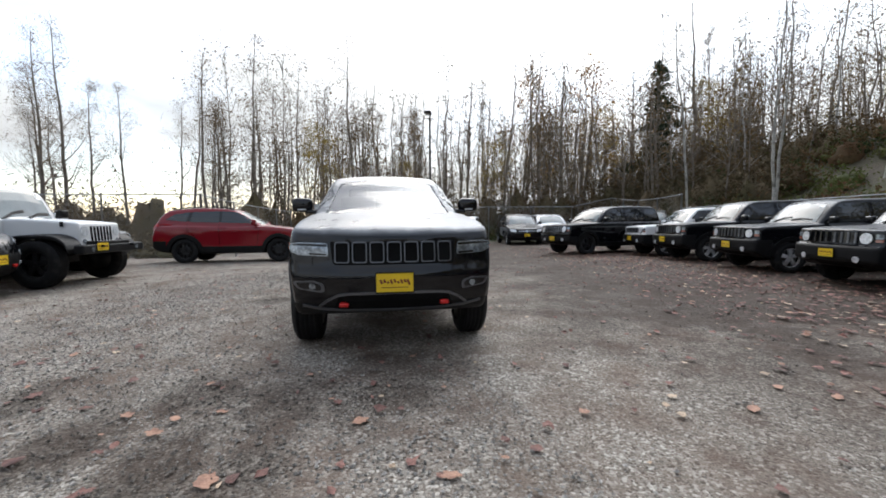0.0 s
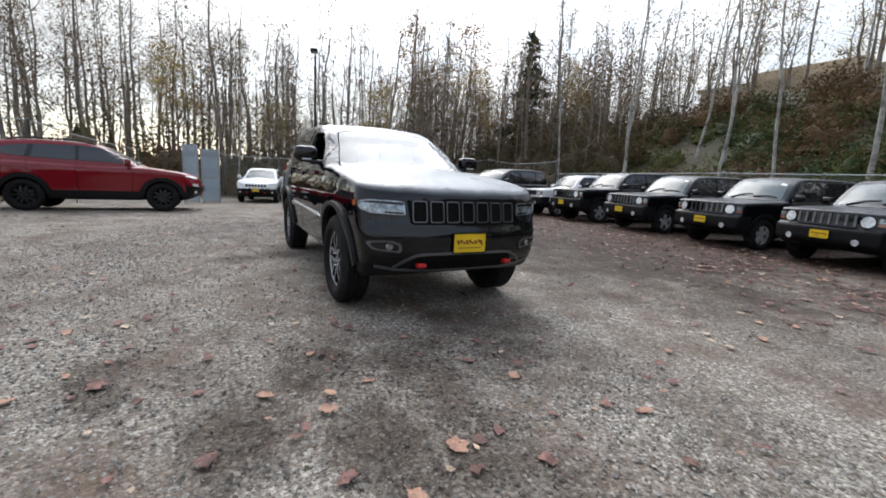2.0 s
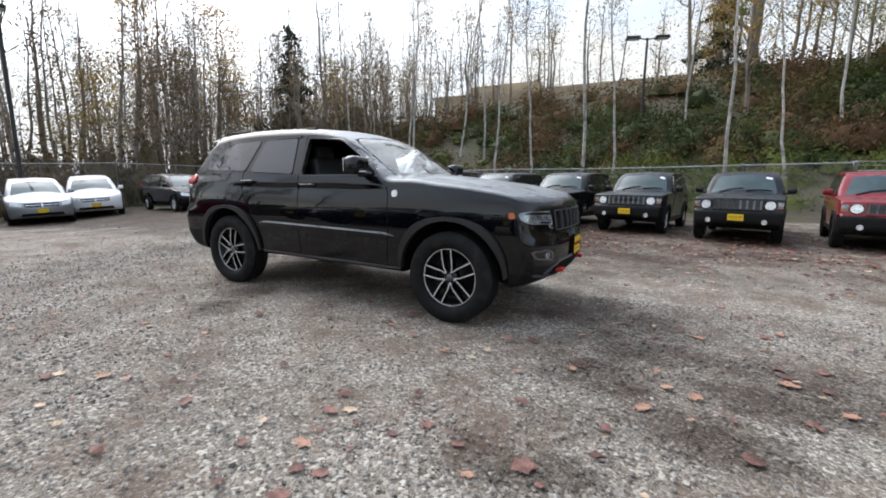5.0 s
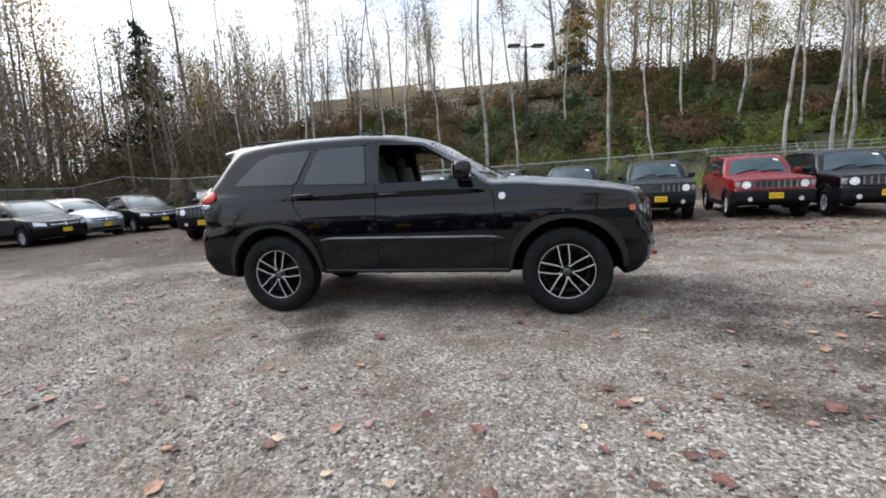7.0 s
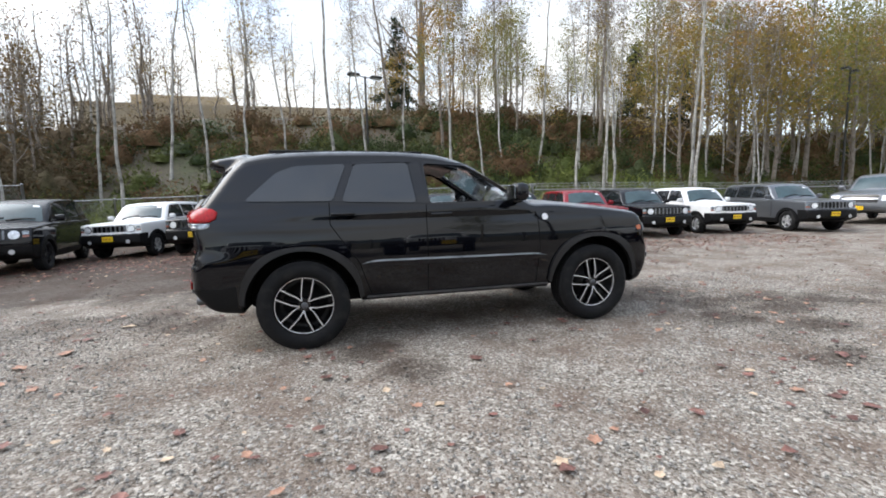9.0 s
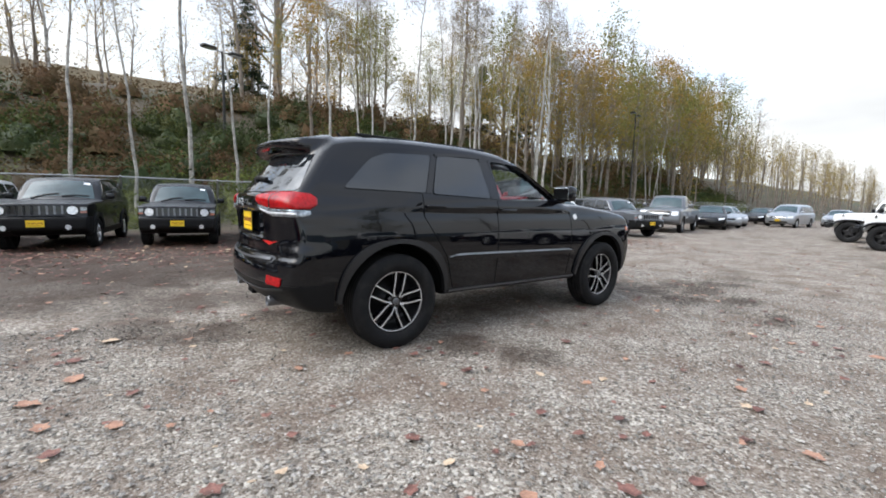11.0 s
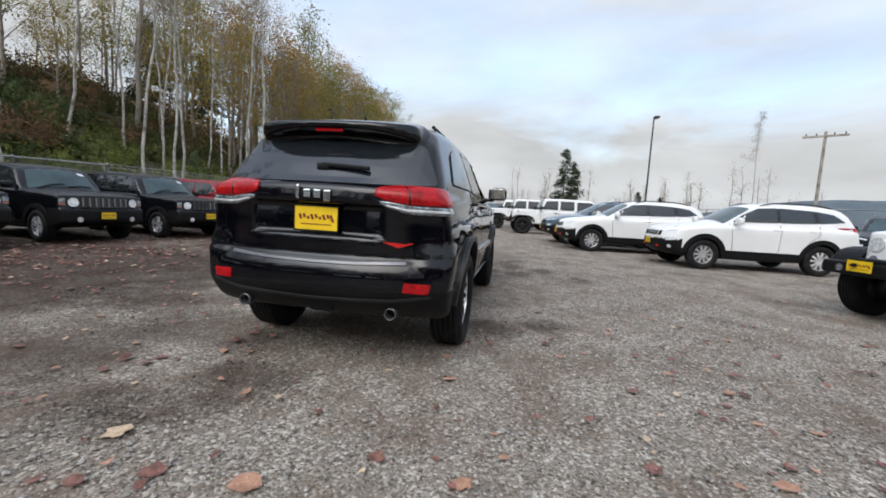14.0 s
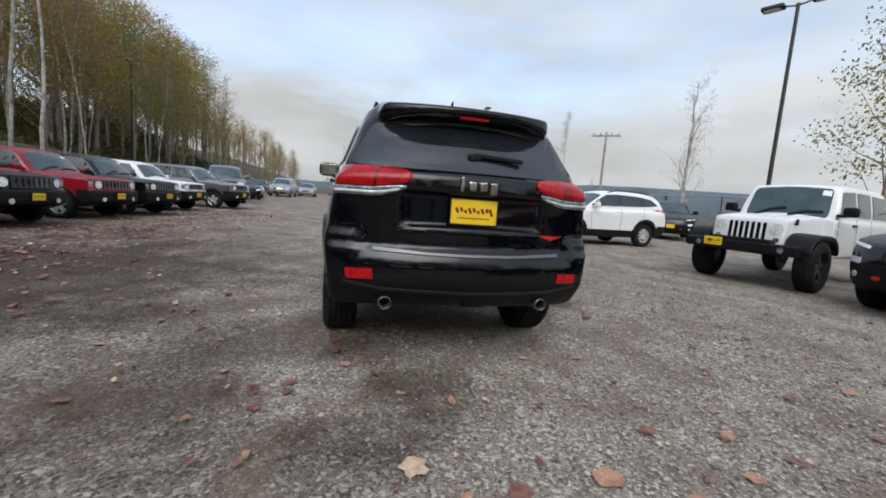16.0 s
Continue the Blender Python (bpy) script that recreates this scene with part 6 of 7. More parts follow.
wheel_rim = mesh_object("steering_wheel", sv, sf, FABRIC, suv)
wheel_rim.matrix_basis = pose(0.34, 0.38, 1.16, 0, -62, 0)
part("underbody", box(3.9, 1.1, 0.14, (0, 0, 0.40), bevel=0.03), UNDERSIDE, suv)


# ---- the vehicles parked round the lot ----
def place(x, y, heading):
    """On the ground, heading in degrees from +x, counter-clockwise, leaning with the slope."""
    h = radians(heading)
    a, b = np.array([np.cos(h), np.sin(h)]), np.array([-np.sin(h), np.cos(h)])
    zf, zr = (float(ground_z(x + s * 1.4 * a[0], y + s * 1.4 * a[1])) for s in (1, -1))
    zl, zo = (float(ground_z(x + s * 0.8 * b[0], y + s * 0.8 * b[1])) for s in (1, -1))
    pitch, roll = np.degrees(np.arctan2(zr - zf, 2.8)), np.degrees(np.arctan2(zl - zo, 1.6))
    return Matrix.Translation((x, y, (zf + zr) / 2)) @ pose(0, 0, 0, 0, 0, heading) @ pose(0, 0, 0, roll, pitch, 0)


def model(name, S, material, label, category):
    """One vehicle of a kind; parts that are painted get the body's paint."""
    S = dict(S)
    for key in ("front", "sides", "rear"):
        S[key] = [(a, b, m or material, c, d) for a, b, m, c, d in S.get(key, ())]
    return vehicle(name, S, material, label, category, S.get("step", 0.035))


def repaint(root, old, fresh, label):
    tagged(root, label)
    for o in root.children_recursive:
        for s in getattr(o, "material_slots", ()):
            if s.material == old:
                s.link = "OBJECT"
                s.material = fresh


def from_plate(px, py, heading, ahead):
    """The vehicle's origin when its front plate stands at a place."""
    h = radians(heading)
    return px - ahead * np.cos(h), py - ahead * np.sin(h)


compact = model("compact_suv", PATRIOT, PAINT_DARK, "black boxy compact SUV with round headlights on gravel", "car")
ROW = ((-4.74, 7.70, "black"), (-2.38, 7.38, "black"), (-0.07, 7.11, "black"), (2.11, 6.75, "black"), (4.25, 6.18, "black"), (6.55, 5.89, "red"), (8.45, 5.55, "black"), (10.95, 5.55, "white"), (-6.9, 8.0, "white"))
for k, (px, py, tone) in enumerate(ROW):
    at = place(*from_plate(px, py, -100.0, 2.1), -100.0) @ Matrix.Diagonal((0.955, 0.955, 0.955, 1))
    if k == 0:
        compact.matrix_basis, car = at, compact
    else:
        car = copy_thing(compact, at)
    tagged(car, group="row of compact SUVs")
    if tone != "black":
        repaint(car, PAINT_DARK, {"white": PAINT_WHITE, "red": PAINT_RED}[tone], tone + " boxy compact SUV with black bumper on gravel")
grey = copy_thing(compact, place(*from_plate(13.85, 4.75, -104, 2.2), -104))
repaint(grey, PAINT_DARK, PAINT_GREY, "dark grey compact SUV with bright alloy wheels")

small_suv = model("small_suv", RENEGADE, PAINT_DARK, "black small boxy SUV with dark wheels by the fallen leaves", "car")
small_suv.matrix_basis = place(-8.7, 8.1, -79)

crossover = model("crossover", CHEROKEE, PAINT_WHITE, "white crossover SUV with black wheel arch cladding", "car")
crossover.matrix_basis = place(7.19, -6.95, 97)
second = copy_thing(crossover, place(10.07, -4.8, 97))
third = copy_thing(crossover, place(-18.6, 0.2, -13))
red = copy_thing(crossover, place(-8.8, -4.5, 91))
repaint(red, PAINT_WHITE, PAINT_RED, "red crossover SUV with black cladding beside the fence")
repaint(red, RIM_BRIGHT, RIM_DARK, "red crossover SUV with dark wheels beside the fence")
dark = copy_thing(crossover, place(-1.4, -8.05, 92))
repaint(dark, PAINT_WHITE, PAINT_DARK, "black crossover SUV with red tow hooks")
dark2 = copy_thing(crossover, place(11.5, -13.6, 142))
repaint(dark2, PAINT_WHITE, PAINT_DARK, "dark grey crossover SUV between white vehicles")
dark3 = copy_thing(crossover, place(-7.1, -9.3, 90))
repaint(dark3, PAINT_WHITE, PAINT_DARK, "black crossover SUV by the chain link fence")
pale = copy_thing(crossover, place(-5.3, -8.9, 90))
blue = copy_thing(crossover, place(12.6, -4.4, 95))
repaint(blue, PAINT_WHITE, PAINT_BLUE, "blue crossover SUV behind white ones")

off_roader = model("off_roader", WRANGLER, PAINT_WHITE, "white square off-road vehicle with black wings and big tyres", "car")
wrangler_gear(off_roader)
off_roader.matrix_basis = place(1.52, -7.85, 108)
for x, y, h in ((-3.55, -7.45, 86), (17.9, -2.75, 98), (22.0, -1.2, 98), (26.0, -0.4, 98)):
    copy_thing(off_roader, place(x, y, h))

van = model("minivan", VAN, PAINT_DARK, "dark minivan parked by the fence", "car")
van.matrix_basis = place(-18.2, 8.2, -8)
for x, y, h, tone, words in ((-18.6, 10.2, -10, PAINT_SILVER, "silver minivan parked by the fence"), (-19.8, 3.3, -14, PAINT_SILVER, "silver minivan facing the lot"), (-20.6, 5.6, -20, PAINT_WHITE, "white minivan by the chain link fence"), (-17.6, 12.6, -20, PAINT_DARK, ""), (-15.0, 14.6, -40, PAINT_DARK, "")):
    c = copy_thing(van, place(x, y, h))
    if tone != PAINT_DARK:
        repaint(c, PAINT_DARK, tone, words)
far_van = copy_thing(van, place(38.5, 6.6, 178))
repaint(far_van, PAINT_DARK, PAINT_SILVER, "silver van at the far end of the lot")

truck = model("pickup_truck", PICKUP, PAINT_GREY, "dark grey pickup truck with an open bed", "truck")
truck.matrix_basis = place(20.3, 7.2, 194)

sedan = model("sedan", SEDAN, PAINT_DARK, "dark sedan far down the lot", "car")
sedan.matrix_basis = place(26.5, 7.6, 200)
for x, y, h, tone, words in ((30.0, 8.4, 215, PAINT_SILVER, "silver sedan far down the lot"), (33.5, 9.3, 220, PAINT_SILVER, "silver sedan far down the lot"), (46, 5.0, 180, PAINT_SILVER, "silver sedan far down the lot"), (42, 9.5, 180, PAINT_DARK, "")):
    c = copy_thing(sedan, place(x, y, h))
    if words:
        repaint(c, PAINT_DARK, tone, words)


# ---- fences, gate, lamp posts, the wall on the ridge ----
MESH_WIRE = bpy.data.materials.new("chain_link_wire")
MESH_WIRE.use_nodes = True


def link_material():
    """Woven wire: thin galvanised diagonals with gaps between them."""
    t = MESH_WIRE.node_tree
    b = t.nodes["Principled BSDF"]
    b.inputs["Base Color"].default_value, b.inputs["Roughness"].default_value, b.inputs["Metallic"].default_value = (0.30, 0.31, 0.31, 1), 0.5, 0.5
    tc = t.nodes.new("ShaderNodeTexCoord")
    sep = t.nodes.new("ShaderNodeSeparateXYZ")
    t.links.new(tc.outputs["UV"], sep.inputs[0])
    lines = []
    for op in ("ADD", "SUBTRACT"):
        a = t.nodes.new("ShaderNodeMath")
        a.operation = op
        t.links.new(sep.outputs[0], a.inputs[0])
        t.links.new(sep.outputs[1], a.inputs[1])
        s = t.nodes.new("ShaderNodeMath")
        s.operation = "PINGPONG"
        s.inputs[1].default_value = 0.035
        t.links.new(a.outputs[0], s.inputs[0])
        c = t.nodes.new("ShaderNodeMath")
        c.operation = "LESS_THAN"
        c.inputs[1].default_value = 0.0022
        t.links.new(s.outputs[0], c.inputs[0])
        lines.append(c.outputs[0])
    m = t.nodes.new("ShaderNodeMath")
    m.operation = "MAXIMUM"
    t.links.new(lines[0], m.inputs[0])
    t.links.new(lines[1], m.inputs[1])
    t.links.new(m.outputs[0], b.inputs["Alpha"])


link_material()


def fence(points, height, label, spacing=3.0, wire=False):
    """fence > posts, top rails, mesh; wire adds the outriggers with barbed strands."""
    root = tagged(new("chain_link_fence"), label, "fence", kind="structure")
    for a, b in zip(points, points[1:]):
        length = np.hypot(b[0] - a[0], b[1] - a[1])
        n = max(1, round(length / spacing))
        spots = [(a[0] + (b[0] - a[0]) * k / n, a[1] + (b[1] - a[1]) * k / n) for k in range(n + 1)]
        for k, (x, y) in enumerate(spots):
            z = float(ground_z(x, y))
            r = 0.045 if k in (0, n) else 0.03
            pv, pf = lathe([(0.001, -0.3), (r, -0.3), (r, height), (r * 1.2, height), (r * 0.8, height + 0.05), (0.001, height + 0.06)], 10, "z")
            ob = mesh_object("post", pv, pf, GALV, root)
            ob.location = (x, y, z)
            if wire:
                arm = rod((0, 0, height), (0, -0.28, height + 0.30), 0.014, sides=6)
                rod((0, 0, height), (0, 0.28, height + 0.30), 0.014, sides=6, bm=arm)
                arm_ob = part("outrigger_arm", arm, GALV, ob)
        vs, fs, uv = [], [], []
        for k in range(n):
            (x0, y0), (x1, y1) = spots[k], spots[k + 1]
            z0, z1 = float(ground_z(x0, y0)), float(ground_z(x1, y1))
            part("top_rail", rod((x0, y0, z0 + height), (x1, y1, z1 + height), 0.021), GALV, root)
            c = len(vs)
            vs += [(x0, y0, z0 + 0.03), (x1, y1, z1 + 0.03), (x1, y1, z1 + height), (x0, y0, z0 + height)]
            fs.append((c, c + 1, c + 2, c + 3))
            u0, u1 = length * k / n, length * (k + 1) / n
            uv += [(u0, 0.03), (u1, 0.03), (u1, height), (u0, height)]
            if wire:
                strands = Heap()
                for dy, dz in ((-0.27, 0.29), (-0.16, 0.17), (0.27, 0.29), (0.16, 0.17)):
                    tv, tf = tube([(x0, y0 + dy, z0 + height + dz), ((x0 + x1) / 2, y0 + dy, (z0 + z1) / 2 + height + dz - 0.02), (x1, y1 + dy, z1 + height + dz)], [0.004] * 3, 4)
                    strands.add(tv, tf)
                turns = np.linspace(0, 1, 111)
                ang = turns * 22 * np.pi
                coil = np.stack([x0 + (x1 - x0) * turns, y0 + (y1 - y0) * turns + 0.13 * np.cos(ang), z0 + height + 0.17 + 0.13 * np.sin(ang)], 1)
                tv, tf = tube(coil, np.full(111, 0.005), 3)
                strands.add(tv, tf)
                strands.done("barbed_wire", GALV, root)
        ob = mesh_object("wire_mesh", vs, fs, MESH_WIRE, root, smooth=False)
        layer = ob.data.uv_layers.new(name="UVMap")
        layer.data.foreach_set("uv", np.array(uv, np.float32).ravel())
    return root


fence([(-11.3, -20), (-11.3, -6.6), (-23, -5.6)], 2.4, "galvanised chain link fence behind parked cars")
fence([(-23, -1.6), (-23, 17.0), (-12, 14.0)], 2.4, "galvanised chain link fence below the wooded bank")
fence([(-12, 14.0), (8, 13.6)], 1.75, "low galvanised chain link fence below the wooded bank")
fence([(8, 13.6), (26, 12.4), (48, 12.5)], 1.5, "chain link fence topped with coiled barbed wire", wire=True)
fence([(40, -13.5), (14, -15.5), (-2, -16.5), (-11.3, -20)], 2.0, "galvanised chain link fence along the road side")


def slat_gate(a, b, height):
    """gate > frame, slats: pale slats woven through a tall leaf."""
    a, b = Vector(a), Vector(b)
    z = float(ground_z(a.x, a.y))
    root = tagged(new("slatted_gate"), "tall gate leaf filled with pale blue plastic slats", "gate")
    n = 9
    for k in range(n):
        p = a.lerp(b, (k + 0.5) / n)
        w = (b - a).length / n * 0.86
        ang = np.degrees(np.arctan2(b.y - a.y, b.x - a.x))
        top = height + 0.10 * ((k * 37) % 5) / 5
        bm = box(w, 0.012, top, (0, 0, top / 2 + 0.08))
        s = part("slat", bm, SLAT_BLUE, root)
        s.matrix_basis = pose(p.x, p.y, z, 0, 0, ang)
    fr = bmesh.new()
    for zz in (0.06, height * 0.5, height):
        rod((a.x, a.y, z + zz), (b.x, b.y, z + zz), 0.024, bm=fr)
    for p in (a, b):
        rod((p.x, p.y, z - 0.1), (p.x, p.y, z + height + 0.12), 0.035, bm=fr)
    part("gate_frame", fr, GALV, root)


slat_gate((-16.2, -3.15, 0), (-16.0, -2.6, 0), 2.35)
slat_gate((-16.0, -2.45, 0), (-16.5, -1.8, 0), 2.2)


def lamp_post(x, y, height, heads, turn, label):
    root = tagged(new("lamp_post"), label, "lamp post")
    z = float(ground_z(x, y))
    root.matrix_basis = pose(x, y, z, 0, 0, turn)
    pole = rod((0, 0, -0.2), (0, 0, height), 0.085, 0.06, 12)
    rod((0, 0, -0.2), (0, 0, 0.5), 0.22, 0.2, 16, bm=pole)
    part("pole", pole, POLE_DARK, root)
    for s in heads:
        arm = part("arm", rod((0, 0, height - 0.08), (s * 0.45, 0, height), 0.03), POLE_DARK, root)
        bm = box(0.72, 0.42, 0.16, (s * 0.75, 0, height + 0.02), bevel=0.05)
        head = part("lamp_head", bm, POLE_DARK, root)
        part("lens", box(0.5, 0.32, 0.02, (s * 0.75, 0, height - 0.062)), LAMP_CLEAR, head)


lamp_post(-21.3, 3.37, 8.3, (1,), -15, "tall dark lamp post with one box head")
lamp_post(1.2, 22.6, 5.0, (1, -1), 20, "dark lamp post with two box heads on the bank")
lamp_post(33.8, 17.3, 9.0, (1, -1), 15, "dark lamp post with two box heads below the trees")
lamp_post(34.9, -11.9, 9.6, (-1,), 0, "tall dark lamp post with one box head")
lamp_post(8.1, -14.9, 9.0, (1, -1), 25, "tall dark lamp post with two box heads behind parked cars")


def utility_pole(x, y, height, turn):
    root = tagged(new("utility_pole"), "weathered wooden utility pole with a crossarm", "utility pole")
    root.matrix_basis = pose(x, y, float(ground_z(x, y)), 0, 0, turn)
    part("pole", rod((0, 0, -0.5), (0, 0, height), 0.13, 0.09, 12), POLE_WOOD, root)
    part("crossarm", box(2.6, 0.12, 0.14, (0, 0.1, height - 0.35), bevel=0.01), POLE_WOOD, root)
    for k in (-1.1, -0.5, 0.5, 1.1):
        v, f = lathe([(0.001, 0.16), (0.03, 0.15), (0.05, 0.09), (0.03, 0.05), (0.05, 0.0), (0.001, 0.0)], 10, "z")
        ob = mesh_object("insulator", v, f, GLOSS_BLACK, root)
        ob.location = (k, 0.1, height - 0.27)


utility_pole(31.2, -22.8, 8.2, 50)

wall_ob = tagged(new("building"), "long low tan building on top of the wooded ridge", "building")
part("wall", box(74, 0.4, 4.2, (12, 46, 9.6)), WALL_TAN, wall_ob)
part("roof", box(75, 12, 0.35, (12, 51.8, 11.85)), WALL_TAN, wall_ob, "tan parapet roof edge")
part("roof_unit", box(9, 3, 1.3, (-16.5, 49, 12.6), bevel=0.05), WALL_TAN, wall_ob)
for k in range(-4, 9):
    part("pilaster", box(0.5, 0.12, 4.0, (12 + k * 4.4, 45.76, 9.6)), WALL_TAN, wall_ob)


# ---- trees ----
def limb(rng, heap, start, direction, length, r0, level, tips, sides=5, droop=0.1):
    n = 6 if level == 0 else 4
    p, d = np.array(start, float), np.array(direction, float)
    pts, rad = [p.copy()], [r0]
    for k in range(1, n + 1):
        d = d + rng.normal(0, 0.10 + 0.05 * level, 3) + np.array([0, 0, 0.10 if level < 2 else -droop * 0.3])
        d /= np.linalg.norm(d)
        p = p + d * length / n
        pts.append(p.copy())
        rad.append(max(r0 * (1 - 0.85 * k / n), 0.004))
    v, f = tube(pts, rad, sides)
    heap.add(v, f)
    if level < 2:
        for _ in range(4 if level == 1 else 5):
            k = rng.integers(1, n + 1)
            side = d + rng.normal(0, 0.75, 3)
            side[2] = abs(side[2]) * 0.6 + 0.15
            limb(rng, heap, pts[k], side / np.linalg.norm(side), length * rng.uniform(0.32, 0.55), max(rad[k] * 0.55, 0.006), level + 1, tips, 3, droop)
    tips += [pts[-1], pts[-2], (pts[-1] + pts[-2]) / 2]


def leaf_cloud(rng, centres, count, spread_, size, flat=0.6, slim=0.55):
    c = np.array(centres)[rng.integers(0, len(centres), count)] + rng.normal(0, spread_, (count, 3)) * (1, 1, flat)
    u = rng.normal(0, 1, (count, 3))
    u /= np.linalg.norm(u, axis=1, keepdims=True)
    w = np.cross(u, rng.normal(0, 1, (count, 3)))
    w /= np.linalg.norm(w, axis=1, keepdims=True) + 1e-9
    s = size * rng.uniform(0.6, 1.3, (count, 1))
    v = np.stack([c - u * s, c + w * s * slim, c + u * s, c - w * s * slim], 1).reshape(-1, 3)
    return v, np.arange(count * 4).reshape(-1, 4)


def tree(seed, height, radius, label, bark, leaf=None, leaves=0, first=0.4, limbs=12, reach=0.22, leaf_size=0.09, steep=0.9, spread_=0.3, lean=0.05, name="tree", twigs=0):
    """tree > trunk (with its limbs), crown."""
    rng = np.random.default_rng(seed)
    root = tagged(new(name), label, "tree")
    heap, tips = Heap(), []
    n = 12
    bend = rng.normal(0, lean, 2)
    wob = np.cumsum(rng.normal(0, 0.0055 * height, (n + 1, 2)), 0)
    wob -= wob[0]
    zs = np.linspace(-0.3, height, n + 1)
    pts = np.stack([bend[0] * zs + wob[:, 0], bend[1] * zs + wob[:, 1], zs], 1)
    rad = radius * (1 - 0.9 * (np.linspace(0, 1, n + 1)) ** 1.1)
    rad[0] *= 1.35
    v, f = tube(pts, rad, 8)
    heap.add(v, f)
    for k in range(limbs):
        t = first + (0.98 - first) * (k + rng.uniform(0, 1)) / limbs
        z = t * height
        p = np.array([np.interp(z, zs, pts[:, 0]), np.interp(z, zs, pts[:, 1]), z])
        a = rng.uniform(0, 2 * np.pi)
        d = np.array([np.cos(a), np.sin(a), steep * rng.uniform(0.6, 1.3)])
        r = np.interp(z, zs, rad)
        limb(rng, heap, p, d / np.linalg.norm(d), height * reach * (1.25 - t) * rng.uniform(0.7, 1.2), r * 0.42, 1, tips, 4)
    heap.done("trunk", bark, root)
    if twigs:
        v, f = leaf_cloud(rng, tips, twigs, spread_ * 1.1, 0.26, 0.9, 0.035)
        tagged(mesh_object("twig", v, f, BARK_GREY, root, smooth=False), kind="stuff")
    if leaf:
        v, f = leaf_cloud(rng, tips, leaves, spread_, leaf_size)
        tagged(mesh_object("crown", v, f, leaf, root, smooth=False), kind="stuff")
    return root


def fir(seed, height, label):
    rng = np.random.default_rng(seed)
    root = tagged(new("fir_tree"), label, "tree")
    v, f = tube([(0, 0, -0.3), (0, 0, height * 0.5), (0, 0, height)], [0.24, 0.14, 0.02], 8)
    mesh_object("trunk", v, f, BARK_GREY, root)
    heap, spots = Heap(), []
    z = height * 0.14
    while z < height * 0.98:
        t = z / height
        reach = height * 0.27 * (1 - t) ** 0.75 * min(1.0, 0.55 + 2.2 * t) * rng.uniform(0.6, 1.15) + 0.15
        for k in range(rng.integers(3, 6)):
            a, length = rng.uniform(0, 2 * np.pi), reach * rng.uniform(0.45, 1.2)
            q = np.linspace(0, 1, 7)
            line = np.stack([np.cos(a) * length * q, np.sin(a) * length * q, z + length * (0.18 * q - 0.42 * q**2)], 1) + rng.normal(0, 0.03, (7, 3))
            tv, tf = tube(line, 0.035 * (1.1 - q) * (0.4 + length * 0.3), 3)
            heap.add(tv, tf)
            spots += [p for p in line[2:] for _ in range(max(1, int(length * 1.6)))]
        z += height * 0.030 * rng.uniform(0.7, 1.4)
    heap.done("branch", BARK_GREY, root)
    v, f = leaf_cloud(rng, spots, min(9000, len(spots) * 7), 0.15, 0.15, 0.7, 0.34)
    tagged(mesh_object("crown", v, f, NEEDLE, root, smooth=False), kind="stuff")
    return root


rng = np.random.default_rng(7)
KINDS = {
    "birch": [tree(10 + k, h, r, "slender pale-barked birch with nearly bare twigs", BARK_PALE, LEAF_BROWN if k % 2 else LEAF_YELLOW, 300, 0.56, 13, 0.12, 0.06, 1.5, 0.25, 0.03, "birch_tree", 900) for k, (h, r) in enumerate(((16, 0.088), (18, 0.10), (14, 0.078), (17, 0.085)))],
    "bare": [tree(30 + k, h, r, "tall bare grey tree with fine twigs", BARK_GREY, LEAF_BROWN, 700, 0.26, 19, 0.20, 0.06, 1.1, 0.30, 0.04, "bare_tree", 1100) for k, (h, r) in enumerate(((15, 0.15), (13, 0.13), (17, 0.18)))],
    "maple": [tree(50 + k, h, r, "broad bare maple with spreading limbs", BARK_GREY, None, 0, 0.18, 22, 0.46, 0.08, 0.9, 0.35, 0.04, "maple_tree", 1500) for k, (h, r) in enumerate(((11, 0.30), (13, 0.34)))],
    "yellow": [tree(60 + k, h, r, "tree with thinning yellow autumn leaves", BARK_GREY, LEAF_YELLOW if k < 2 else LEAF_ORANGE, 3000, 0.20, 24, 0.33, 0.085, 0.9, 0.5, 0.04, "autumn_tree", 300) for k, (h, r) in enumerate(((11, 0.14), (9.5, 0.12), (13, 0.16)))],
    "green": [tree(70 + k, h, r, "tree with dull green late autumn leaves", BARK_GREY, LEAF_GREEN, 3000, 0.18, 24, 0.32, 0.085, 0.9, 0.5, 0.04, "autumn_tree", 300) for k, (h, r) in enumerate(((10, 0.13), (12, 0.15)))],
    "pale": [tree(58, 10, 0.15, "slender pale bare tree with upright limbs", BARK_PALE, None, 0, 0.18, 22, 0.30, 0.06, 1.7, 0.2, 0.02, "bare_tree", 500)],
    "fir": [fir(80, 11, "dark green fir tree"), fir(81, 8, "young dark green fir tree")],
}
used = set()


def plant(kind, x, y, scale=1.0, which=None):
    pick = KINDS[kind][rng.integers(len(KINDS[kind])) if which is None else which]
    m = pose(x, y, float(ground_z(x, y)) - 0.05, 0, 0, rng.uniform(0, 360)) @ Matrix.Diagonal((scale, scale, scale * rng.uniform(0.92, 1.08), 1))
    if pick.name not in used:
        used.add(pick.name)
        pick.matrix_basis = m
        return pick
    ob = copy_thing(pick, m)
    return ob


